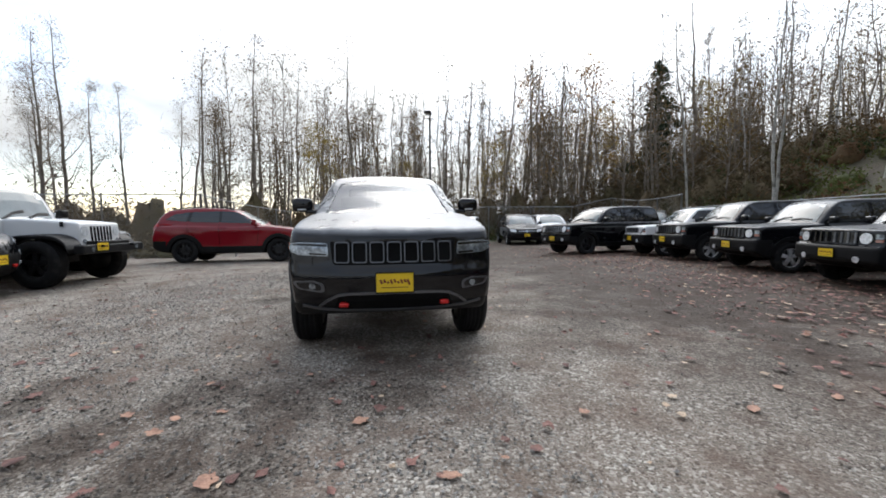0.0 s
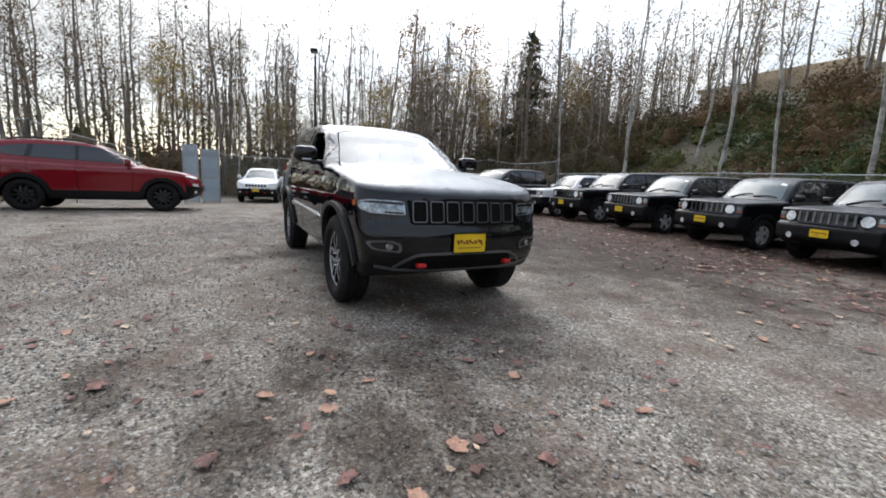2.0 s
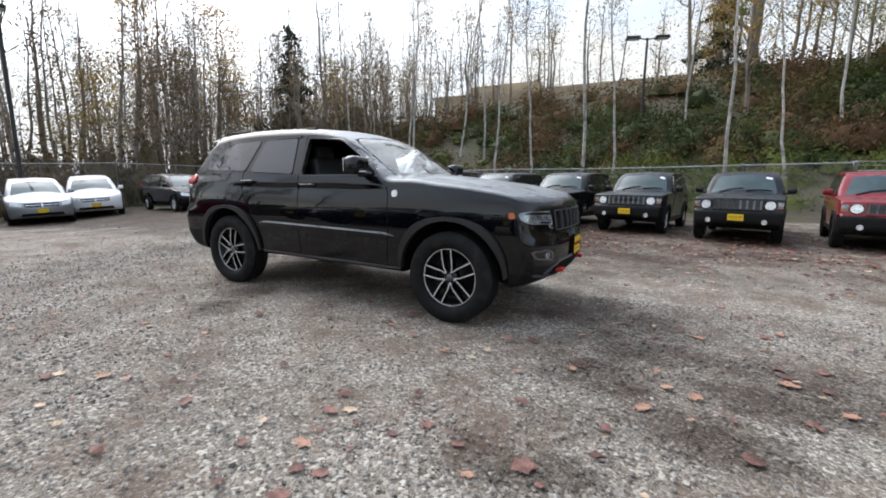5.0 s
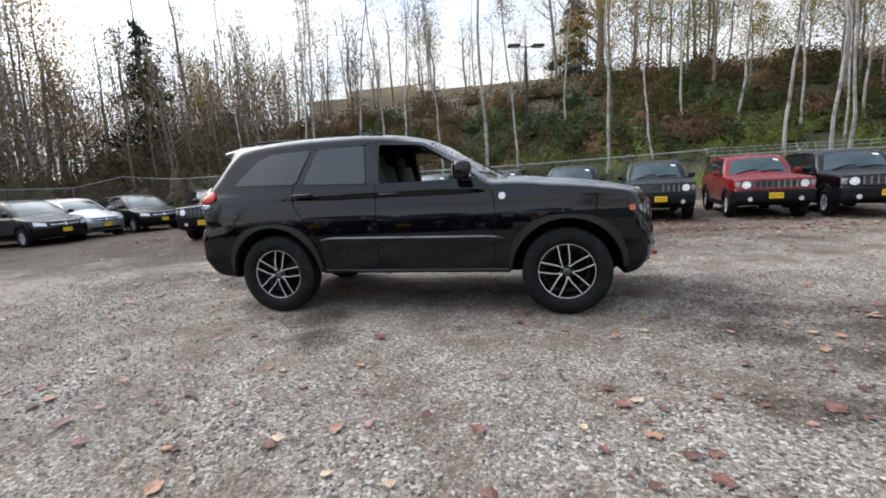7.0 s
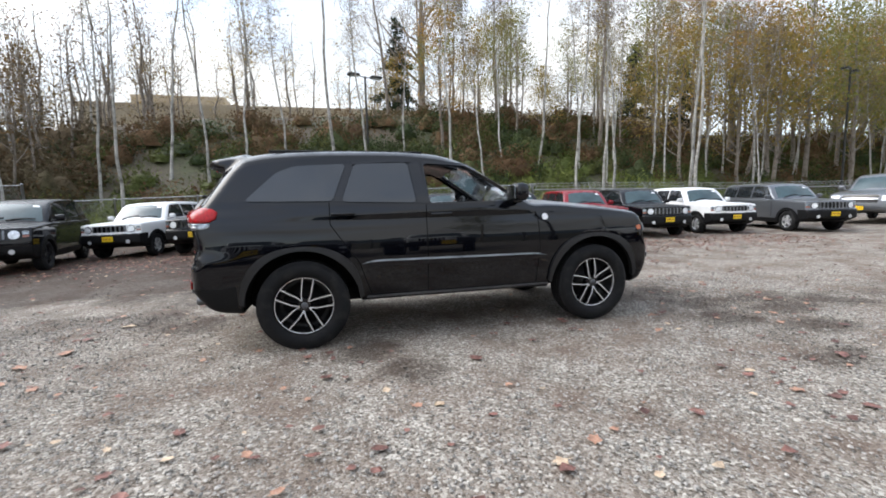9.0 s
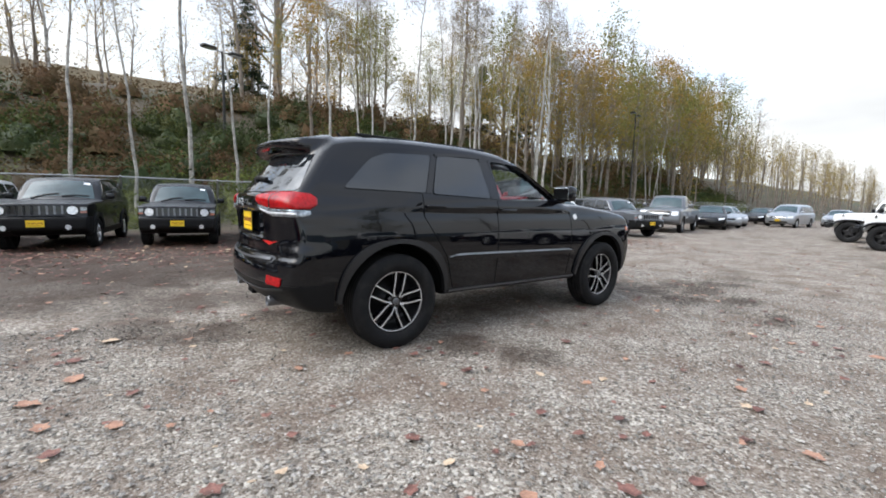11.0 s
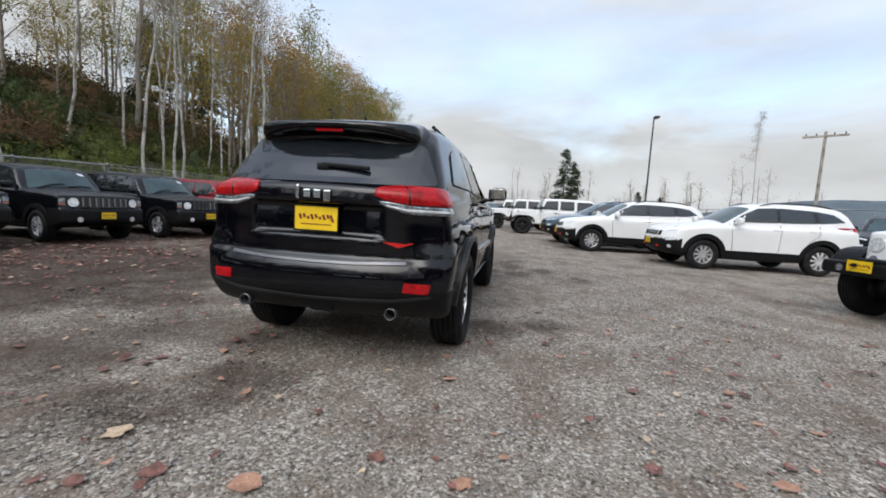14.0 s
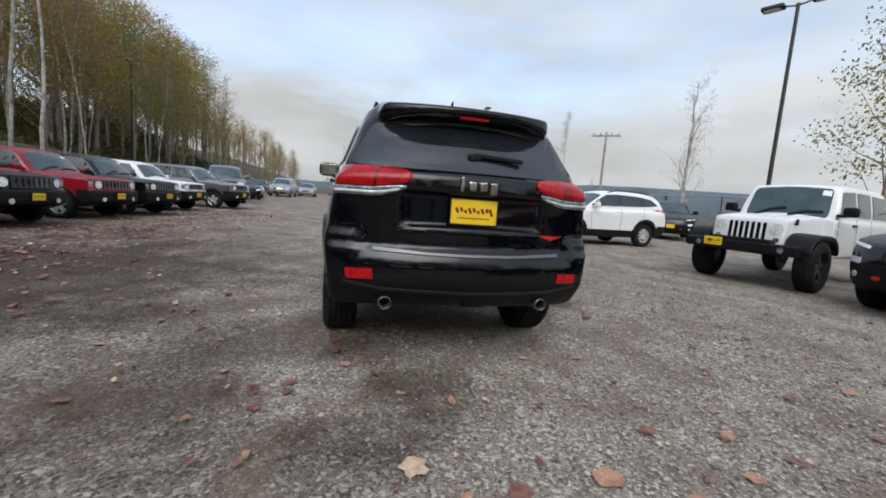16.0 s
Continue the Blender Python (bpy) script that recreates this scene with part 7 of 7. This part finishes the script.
for x, y, s in ((11.6, 20.0, 0.85), (14.15, 15.95, 1.0), (17.8, 14.0, 0.9), (18.6, 18.3, 0.9), (-9.9, 22.5, 1.15), (-6.9, 33.0, 0.9), (-15.2, 26.4, 0.9)):
    plant("birch", x, y, s)
for k in range(26):
    plant("birch", -16 + 2.1 * k + rng.normal(0, 0.5), 15.6 + rng.uniform(0, 6.5), rng.uniform(0.75, 1.05))
for k in range(12):
    plant("birch", 16 + 4.1 * k + rng.normal(0, 0.8), 14.2 + rng.uniform(0, 5) + 0.05 * k * k, rng.uniform(0.7, 0.95))
for k in range(46):
    kind = ("yellow", "green", "yellow", "green", "bare")[k % 5] if k > 12 else ("bare", "birch", "yellow")[k % 3]
    plant(kind, 14 + 1.45 * k + rng.normal(0, 1.0), 23 + rng.uniform(-2, 12), rng.uniform(0.75, 1.1) * (1.12 if k > 12 else 1.0))
for k in range(52):
    plant(("bare", "bare", "birch")[k % 3], -24 - rng.uniform(0, 26), -8 + 40 * rng.uniform(0, 1), rng.uniform(0.65, 1.05))
for k in range(6):
    plant(("yellow", "green", "yellow")[k % 3], 21 + 1.6 * k, 18.5 + 2.0 * ((k * 2) % 3), 1.0)
for k in range(14):
    plant("bare", -23 - rng.uniform(0, 12), -30 + 1.7 * k + rng.normal(0, 0.5), rng.uniform(0.7, 1.0))
for k in range(22):
    plant(("yellow", "green")[k % 2], 29 + 1.7 * k + rng.normal(0, 0.8), 18.0 + rng.uniform(0, 8), rng.uniform(1.05, 1.3))
for x, y, s, k in ((-30, 10, 0.9, 0), (-34, 14, 1.15, 2), (-25, 27, 1.0, 1), (-32, 19, 1.2, 2), (-38, 3, 1.1, 1), (-28, -4, 0.9, 0), (-36, 24, 1.1, 0)):
    plant("yellow", x, y, s, k)
for x, y, s in ((-27, 23.5, 1.0), (5.5, 37, 0.9), (32, 30, 1.0), (29, 33, 1.1), (60, 30, 1.2), (70, -8, 1.1), (74, -10, 1.3), (86, -24, 0.9), (92, -30, 0.8)):
    plant("fir", x, y, s)
plant("maple", 7.3, 34.5, 1.15, 1)
for k, kind in enumerate(("bare", "yellow", "bare", "green", "bare", "yellow", "bare")):
    plant(kind, 3.5 + 1.7 * k, 29 + 3.5 * ((k * 5) % 3), 0.85)
plant("maple", 30, 23, 1.1, 0)
for k in range(14):
    plant(("yellow", "green", "bare", "yellow", "green", "green")[k % 6], 6.5 + 1.15 * k + rng.normal(0, 0.6), 22.5 + 1.8 * ((k * 5) % 6), rng.uniform(0.5, 0.75))
plant("birch", 27, -16.5, 0.5)
plant("green", 6.6, -18.8, 0.75, 0)
plant("pale", 17.2, -19.4, 0.85, 0)
for kind in KINDS:
    for k, t in enumerate(KINDS[kind]):
        if t.name not in used:
            plant(kind, -40 - 3 * k, 36 + 2 * k, 0.8, k)

# ---- undergrowth ----
def thicket(name, label, material, spots, per, spread_, size, flat=0.7, lift=0.3, slim=0.55):
    r2 = np.random.default_rng(len(spots) + per)
    c = np.array([(x, y, float(ground_z(x, y)) + lift * r2.uniform(0.3, 1.0)) for x, y in spots])
    v, f = leaf_cloud(r2, c, len(spots) * per, spread_, size, flat, slim)
    tagged(mesh_object(name, v, f, material, smooth=False), label, "undergrowth", kind="stuff")


def bushes(name, label, material, spots, low, high, per, size, seed, slim=0.55, tall=1.0):
    """Rounded bushes, each a lumpy dense heart under a shell of small leaves."""
    r = np.random.default_rng(seed)
    heap, cs = Heap(), []
    el, az = np.meshgrid(np.radians([0, 22, 44, 66, 88]), np.linspace(0, 2 * np.pi, 9, endpoint=False), indexing="ij")
    dome = np.stack([np.cos(el) * np.cos(az), np.cos(el) * np.sin(az), np.sin(el)], -1).reshape(-1, 3)
    quads_ = np.array([(9 * a + b, 9 * a + (b + 1) % 9, 9 * a + 9 + (b + 1) % 9, 9 * a + 9 + b) for a in range(4) for b in range(9)])
    for x, y in spots:
        rad, z = r.uniform(low, high), float(ground_z(x, y))
        stretch = np.array([1, 1, tall * r.uniform(0.8, 1.3)])

        def lump(d):
            return 1 + 0.28 * np.sin(d[:, 0] * 5 + x) * np.sin(d[:, 1] * 5 + y) + 0.15 * np.sin(d[:, 2] * 9 + x)

        heap.add(dome * (rad * 0.56 * lump(dome) * r.uniform(0.85, 1.1, len(dome)))[:, None] * stretch + (x, y, z - 0.15), quads_)
        n = int(per * rad * rad)
        d = r.normal(0, 1, (n, 3))
        d /= np.linalg.norm(d, axis=1, keepdims=True)
        d[:, 2] = np.abs(d[:, 2])
        cs.append(d * (rad * lump(d) * r.uniform(0.58, 1.06, n))[:, None] * stretch + (x, y, z - 0.1))
    c = np.concatenate(cs)
    v, f = leaf_cloud(r, c, len(c), 0.07, size, 1.0, slim)
    heap.add(v, f)
    ob = heap.done(name, material, smooth=False)
    ob.data.polygons.foreach_set("use_smooth", np.arange(len(ob.data.polygons)) < 36 * len(spots))
    tagged(ob, label, "undergrowth", kind="stuff")


r3 = np.random.default_rng(3)


def strip_spots(n, x0, x1, y0, y1, power=1.0):
    return [(r3.uniform(x0, x1), y0 + (y1 - y0) * r3.uniform(0, 1) ** power) for _ in range(n)]


def west_spots(n, near, deep, y0, y1, power=1.3):
    return [(-near - deep * r3.uniform(0, 1) ** power, r3.uniform(y0, y1)) for _ in range(n)]


thicket("withered_brush", "brown withered brush on the upper bank", LEAF_BROWN, strip_spots(700, -45, 75, 25, 34), 36, 0.45, 0.062, 0.5, 0.3)
thicket("hillside_ivy", "dense green ivy and brambles covering the bank", LEAF_IVY, strip_spots(600, -24, 60, 13.9, 29, 1.1), 36, 0.45, 0.07, 0.5, 0.3)
bushes("fern_bank", "bright green ferns and brambles at the foot of the bank", LEAF_FERN, strip_spots(360, -18, 60, 14.3, 19.5, 1.2), 0.5, 1.05, 360, 0.075, 31, 0.4)
bushes("bramble_bank", "olive green brambles over the bank", LEAF_IVY, strip_spots(240, -22, 60, 15.5, 27), 0.7, 1.4, 270, 0.08, 39, 0.5)
bushes("russet_bushes", "russet brown bushes on the bank", LEAF_RUSSET, strip_spots(200, -24, 60, 18.5, 30), 0.9, 1.8, 240, 0.085, 32)
bushes("bank_shrubs", "dark evergreen shrubs standing on the bank", LEAF_SHRUB, strip_spots(170, -20, 60, 17.5, 28), 0.8, 1.7, 240, 0.08, 33)
bushes("western_scrub", "tall dark scrub standing behind the fence", BRUSH, west_spots(150, 25.6, 9, -24, 34), 1.3, 2.5, 130, 0.13, 34, 0.3, 1.8)
bushes("western_shrubs", "dull green and brown shrubs behind the fence", LEAF_RUSSET, west_spots(90, 25.0, 7, -24, 34), 0.9, 1.8, 150, 0.10, 35, 0.5, 1.5)
bushes("green_brush", "green shrubs along the fence", LEAF_IVY, west_spots(60, 24.6, 5, -14, 24), 0.7, 1.3, 200, 0.09, 36)
bushes("corner_scrub", "tall dark scrub on the bank below the woods", BRUSH, strip_spots(90, -34, -14, 16.5, 28), 1.2, 2.2, 130, 0.12, 37, 0.3, 1.4)
bushes("fence_side_scrub", "dark scrub and saplings behind the side fence", BRUSH, [(-13.2 - 9 * r3.uniform(0, 1), -8.6 - 20 * r3.uniform(0, 1)) for _ in range(60)], 0.7, 1.4, 230, 0.09, 38, 0.4, 1.1)


def far_woods(name, label, region, count, low, high, twig, leaf, leaf_n, seed):
    """Woods too dense to count: thin trunks with clouds of twigs and last leaves."""
    r = np.random.default_rng(seed)
    trunks, tips = Heap(), []
    for _ in range(count):
        x, y = region(r)
        z, h = float(ground_z(x, y)), r.uniform(low, high)
        n = 6
        t = np.linspace(0, 1, n)
        wob = np.cumsum(r.normal(0, 0.16, (n, 2)), 0)
        pts = np.stack([x + wob[:, 0], y + wob[:, 1], z + t * h], 1)
        v, f = tube(pts, 0.11 * (1 - 0.85 * t) * r.uniform(0.7, 1.3), 4)
        trunks.add(v, f)
        for k in range(14):
            q = r.uniform(0.25, 1.0)
            p = np.array([np.interp(q, t, pts[:, c]) for c in range(3)])
            e = p + r.normal(0, 1, 3) * (1.2, 1.2, 0.35) * (1.2 - q) + np.array([0, 0, 1.1])
            v, f = tube([p, (p + e) / 2 + r.normal(0, 0.08, 3), e], [0.03, 0.02, 0.008], 3)
            trunks.add(v, f)
            tips += [e, (p + e) / 2]
    tagged(trunks.done(name, BARK_GREY), label, "woods", kind="stuff")
    v, f = leaf_cloud(r, tips, twig, 0.50, 0.36, 1.0, 0.026)
    tagged(mesh_object(name + "_twigs", v, f, BARK_GREY, smooth=False), label + ", fine twigs", "woods", kind="stuff")
    v, f = leaf_cloud(r, tips, leaf_n, 0.5, 0.09, 0.9)
    tagged(mesh_object(name + "_leaves", v, f, leaf, smooth=False), label + ", last leaves", "woods", kind="stuff")


far_woods("western_woods", "dense bare woods behind the fence", lambda r: (-26 - 44 * r.uniform() ** 1.3, 46 - 60 * r.uniform() ** 1.2), 270, 8, 15, 42000, LEAF_BROWN, 60000, 91)
far_woods("corner_woods", "dense brown woods above the corner of the lot", lambda r: (r.uniform(-46, -13), r.uniform(17, 42)), 110, 6, 10, 9000, LEAF_BROWN, 17000, 95)
far_woods("northern_woods", "thin woods on the far side of the bank", lambda r: (r.uniform(-50, 20), r.uniform(36, 62)), 90, 6, 11, 8000, LEAF_YELLOW, 16000, 92)
far_woods("eastern_woods", "yellowing woods along the end of the lot", lambda r: (r.uniform(45, 150), 17 + 0.02 * r.uniform(0, 60) ** 2 * r.uniform()), 170, 6, 11, 7000, LEAF_YELLOW, 60000, 93)
far_woods("southern_trees", "thin far trees beyond the road", lambda r: (r.uniform(70, 170), r.uniform(-60, 8)), 60, 6, 11, 5000, LEAF_BROWN, 6000, 94)

# ---- far hills ----
ang = np.radians(np.linspace(-120, 100, 221))
hv = []
for k, a in enumerate(ang):
    side = float(np.degrees(a))
    tall = 14 + 34 * float(smooth01(-18, -32, side) if side > -90 else 1.0) + 10 * noise.noise((k * 0.045, 1.0, 0.0)) + 3 * noise.noise((k * 0.3, 5.0, 0.0))
    for r_, z_ in ((900, -30), (930, tall * 0.6), (960, tall), (1000, tall * 0.9), (1300, -30)):
        hv.append((r_ * np.cos(a), r_ * np.sin(a), z_))
FAR_HILL = surface("hazy_forested_hill", (0.085, 0.11, 0.13), 0.95, vary=0.2, size=60.0, bump_size=8.0)
tagged(mesh_object("far_hills", np.array(hv), [(5 * i + j, 5 * i + 5 + j, 5 * i + 6 + j, 5 * i + 1 + j) for i in range(220) for j in range(4)], FAR_HILL), "low hazy wooded hills on the horizon", "hill", kind="structure")


# ---- loose stones and fallen leaves on the gravel ----
def stones(name, count, region, low, high, material, seed):
    r = np.random.default_rng(seed)
    base = np.array([(1, 0, 0), (0, 1, 0), (-1, 0, 0), (0, -1, 0), (0, 0, 1), (0, 0, -1)], float)
    tri = np.array([(0, 1, 4), (1, 2, 4), (2, 3, 4), (3, 0, 4), (1, 0, 5), (2, 1, 5), (3, 2, 5), (0, 3, 5)])
    x, y = region(r, count)
    s = low + (high - low) * r.uniform(0, 1, count) ** 3
    a = r.uniform(0, 2 * np.pi, count)
    v = np.tile(base, (count, 1, 1)) * r.uniform(0.6, 1.25, (count, 6, 1)) * np.stack([s, s * r.uniform(0.6, 1, count), s * r.uniform(0.35, 0.7, count)], 1)[:, None]
    c, q = np.cos(a)[:, None], np.sin(a)[:, None]
    vx, vy = v[..., 0] * c - v[..., 1] * q, v[..., 0] * q + v[..., 1] * c
    v = np.stack([vx + x[:, None], vy + y[:, None], v[..., 2] + (ground_z(x, y) + s * 0.12)[:, None]], -1)
    f = (tri[None] + 6 * np.arange(count)[:, None, None]).reshape(-1, 3)
    tagged(mesh_object(name, v.reshape(-1, 3), f, material, smooth=False), "loose grey gravel stones scattered over the lot", "gravel", kind="stuff")


STONE = surface("grey_gravel_stone", (0.31, 0.29, 0.262), 0.85, spec=0.15, vary=0.25, size=0.03, bump=0.2, bump_size=0.006, island=0.52)

_st = STONE.node_tree
_sh = Shader(_st)
_pb = _st.nodes["Principled BSDF"]
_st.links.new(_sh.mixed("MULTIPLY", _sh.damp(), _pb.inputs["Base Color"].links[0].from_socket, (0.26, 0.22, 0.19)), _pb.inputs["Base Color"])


def near_path(r, n):
    a = r.uniform(-0.15, np.pi + 0.25, n)
    d = 1 + r.normal(0, 0.22, n)
    return 4.3 * np.cos(a) * d, -3.7 * np.sin(a) * d + 0.3


def whole_lot(r, n):
    return r.uniform(-9, 11, n), r.uniform(-6.5, 8, n)


stones("gravel_stones", 36000, near_path, 0.005, 0.0185, STONE, 1)
stones("gravel_stones", 12000, whole_lot, 0.006, 0.021, STONE, 2)


def leaf_shape(r, size):
    """A lobed, curled leaf outline as a fan round its middle, with a raised rim."""
    n = 14
    a = np.linspace(0, 2 * np.pi, n, endpoint=False)
    lobes = 1 + 0.28 * np.cos(5 * a + r.uniform(0, 6)) * r.uniform(0.3, 1.0) + r.normal(0, 0.06, n)
    stretch = r.uniform(0.6, 0.9)
    x, y = np.cos(a) * lobes * size, np.sin(a) * lobes * size * stretch
    curl = r.uniform(0.03, 0.2)
    z = curl * (y * y / size) + r.normal(0, 0.05, n) * size + 0.06 * size
    half = np.stack([x * 0.5, y * 0.5, curl * 0.3 * y * y / size + 0.05 * size], 1)
    v = np.concatenate([[(0, 0, 0.02 * size)], half, np.stack([x, y, z], 1)])
    f = [(0, 1 + i, 1 + (i + 1) % n) for i in range(n)] + [(1 + i, 1 + n + i, 1 + n + (i + 1) % n, 1 + (i + 1) % n) for i in range(n)]
    stem = np.array([(-size * 0.9, -0.002, 0.01), (-size * 1.5, -0.002, 0.015), (-size * 1.5, 0.002, 0.015), (-size * 0.9, 0.002, 0.01)])
    m = len(v)
    return np.concatenate([v, stem]), f + [(m, m + 1, m + 2, m + 3)]


def fallen_leaf(x, y, size, material, label, seed):
    r = np.random.default_rng(seed)
    v, f = leaf_shape(r, size)
    ob = mesh_object("fallen_leaf", v, f, material, smooth=True)
    tagged(ob, label, "leaf", "fallen leaves")
    ob.matrix_basis = pose(x, y, float(ground_z(x, y)) + 0.004, r.uniform(-4, 4), r.uniform(-4, 4), r.uniform(0, 360))


TONES = ((FALLEN_PALE, "pale tan fallen leaf on the gravel"), (FALLEN, "orange brown fallen leaf on the gravel"), (FALLEN_DARK, "dark red brown fallen leaf on the gravel"))
# the largest leaves, by place: x, y, half length, tone
LEAVES_FRONT = (
    (3.84, -0.92, 0.06, 1), (3.38, -0.25, 0.06, 1), (2.64, -2.44, 0.06, 2), (3.98, 0.17, 0.055, 1), (3.32, -1.38, 0.055, 1), (3.06, -1.65, 0.05, 1),
    (3.63, 2.11, 0.05, 1), (3.58, 2.79, 0.05, 1), (3.84, -1.42, 0.05, 2), (4.04, -1.21, 0.05, 1), (2.67, -2.79, 0.05, 1), (3.09, -0.41, 0.04, 2),
    (3.11, -1.1, 0.04, 1), (3.49, 1.08, 0.04, 1), (3.83, 0.64, 0.04, 2), (2.91, -1.96, 0.04, 2), (2.12, -2.38, 0.04, 2), (3.38, 1.75, 0.035, 0),
    (2.62, -1.34, 0.035, 1), (2.45, -2.61, 0.035, 1), (2.56, -0.66, 0.035, 1), (2.82, 2.29, 0.03, 0), (2.34, 4.02, 0.03, 0), (2.01, -1.33, 0.03, 0),
)
LEAVES_SIDE = (
    (1.86, -3.33, 0.06, 1), (-1.53, -3.02, 0.06, 2), (1.69, -2.79, 0.055, 1), (0.85, -2.83, 0.05, 2), (1.87, -3.08, 0.05, 2), (-0.5, -3.42, 0.05, 1),
    (-1.22, -3.17, 0.05, 2), (-0.9, -3.63, 0.05, 2), (-0.16, -3.02, 0.045, 0), (0.11, -2.9, 0.045, 1), (-1.67, -2.5, 0.045, 1), (1.69, -2.46, 0.04, 0),
    (1.91, -2.9, 0.04, 2), (-0.88, -1.97, 0.04, 0), (-1.57, -1.72, 0.04, 1), (-0.72, -2.25, 0.04, 1), (-1.48, -2.85, 0.04, 1), (0.62, 4.19, 0.04, 1),
    (1.97, -1.51, 0.035, 0), (1.44, -2.92, 0.035, 2), (-1.11, 1.55, 0.035, 0), (1.37, -2.75, 0.03, 0), (0.05, -1.07, 0.03, 1), (-1.4, -1.94, 0.03, 1),
)
LEAVES_REAR = (
    (-3.4, 0.48, 0.075, 0), (-3.57, -0.32, 0.075, 1), (-3.75, -0.61, 0.07, 1), (-2.98, -2.58, 0.06, 1), (-3.6, 0.09, 0.06, 2), (-2.56, 1.06, 0.05, 2),
    (-3.34, -1.17, 0.05, 1), (-3.0, -2.02, 0.05, 2), (-3.72, 0.33, 0.05, 2), (-3.26, -0.76, 0.05, 2), (-2.69, 2.1, 0.05, 2), (-3.58, -1.32, 0.05, 2),
    (-3.65, -0.99, 0.05, 1), (-1.86, 0.82, 0.05, 2), (-2.09, -2.15, 0.05, 2), (-2.29, -0.93, 0.045, 1), (-2.38, -3.06, 0.045, 1), (-2.31, -2.49, 0.04, 2),
    (-2.36, -2.76, 0.04, 1), (-1.91, 2.32, 0.04, 1), (-2.38, 1.45, 0.04, 1), (-1.87, -0.85, 0.04, 1), (-2.41, -2.23, 0.03, 0), (-3.9, 0.56, 0.03, 0),
)
for k, (x, y, size, tone) in enumerate(LEAVES_FRONT + LEAVES_SIDE + LEAVES_REAR):
    fallen_leaf(x, y, size * 0.88, *TONES[tone], 100 + k)
rl = np.random.default_rng(77)
for k in range(60):
    a, d = rl.uniform(-0.2, np.pi + 0.3), 1 + rl.normal(0, 0.25)
    fallen_leaf(4.2 * np.cos(a) * d, -3.6 * np.sin(a) * d + 0.4, rl.uniform(0.016, 0.032), *TONES[rl.choice([0, 1, 2, 2, 1, 2])], 400 + k)


def leaf_litter(name, count, region, material, seed, low=0.018, high=0.045):
    r = np.random.default_rng(seed)
    x, y = region(r, count)
    z = ground_z(x, y)
    vs, fs = [], []
    for k in range(count):
        n = 7
        a = np.linspace(0, 2 * np.pi, n, endpoint=False) + r.uniform(0, 1)
        s = r.uniform(low, high)
        rad = s * (1 + r.normal(0, 0.25, n))
        vs.append(np.stack([x[k] + np.cos(a) * rad, y[k] + np.sin(a) * rad * r.uniform(0.5, 0.9), z[k] + 0.006 + np.abs(r.normal(0, 0.25, n)) * s], 1))
        fs.append(tuple(range(k * n, k * n + n)))
    tagged(mesh_object(name, np.concatenate(vs), fs, material, smooth=False), "leaf litter scattered over the gravel", "leaf litter", kind="stuff")


def lot_wide(r, n):
    return r.uniform(-14, 14, n), r.uniform(-8, 7, n)


def under_row(r, n):
    x = r.uniform(-12, 12, n)
    return x, 6.3 - 0.14 * x + np.abs(r.normal(0, 1.3, n)) * r.choice([-1.0, 1.6], n)


leaf_litter("leaf_litter", 1700, lot_wide, FALLEN_DARK, 5)
leaf_litter("leaf_litter", 350, lot_wide, FALLEN, 6)
leaf_litter("leaf_litter", 300, lot_wide, FALLEN_PALE, 7, 0.015, 0.035)
leaf_litter("leaf_litter", 5200, under_row, FALLEN_DARK, 8, 0.022, 0.05)
leaf_litter("leaf_litter", 800, under_row, FALLEN, 9, 0.022, 0.045)
leaf_litter("leaf_litter", 500, under_row, FALLEN_PALE, 10, 0.02, 0.05)
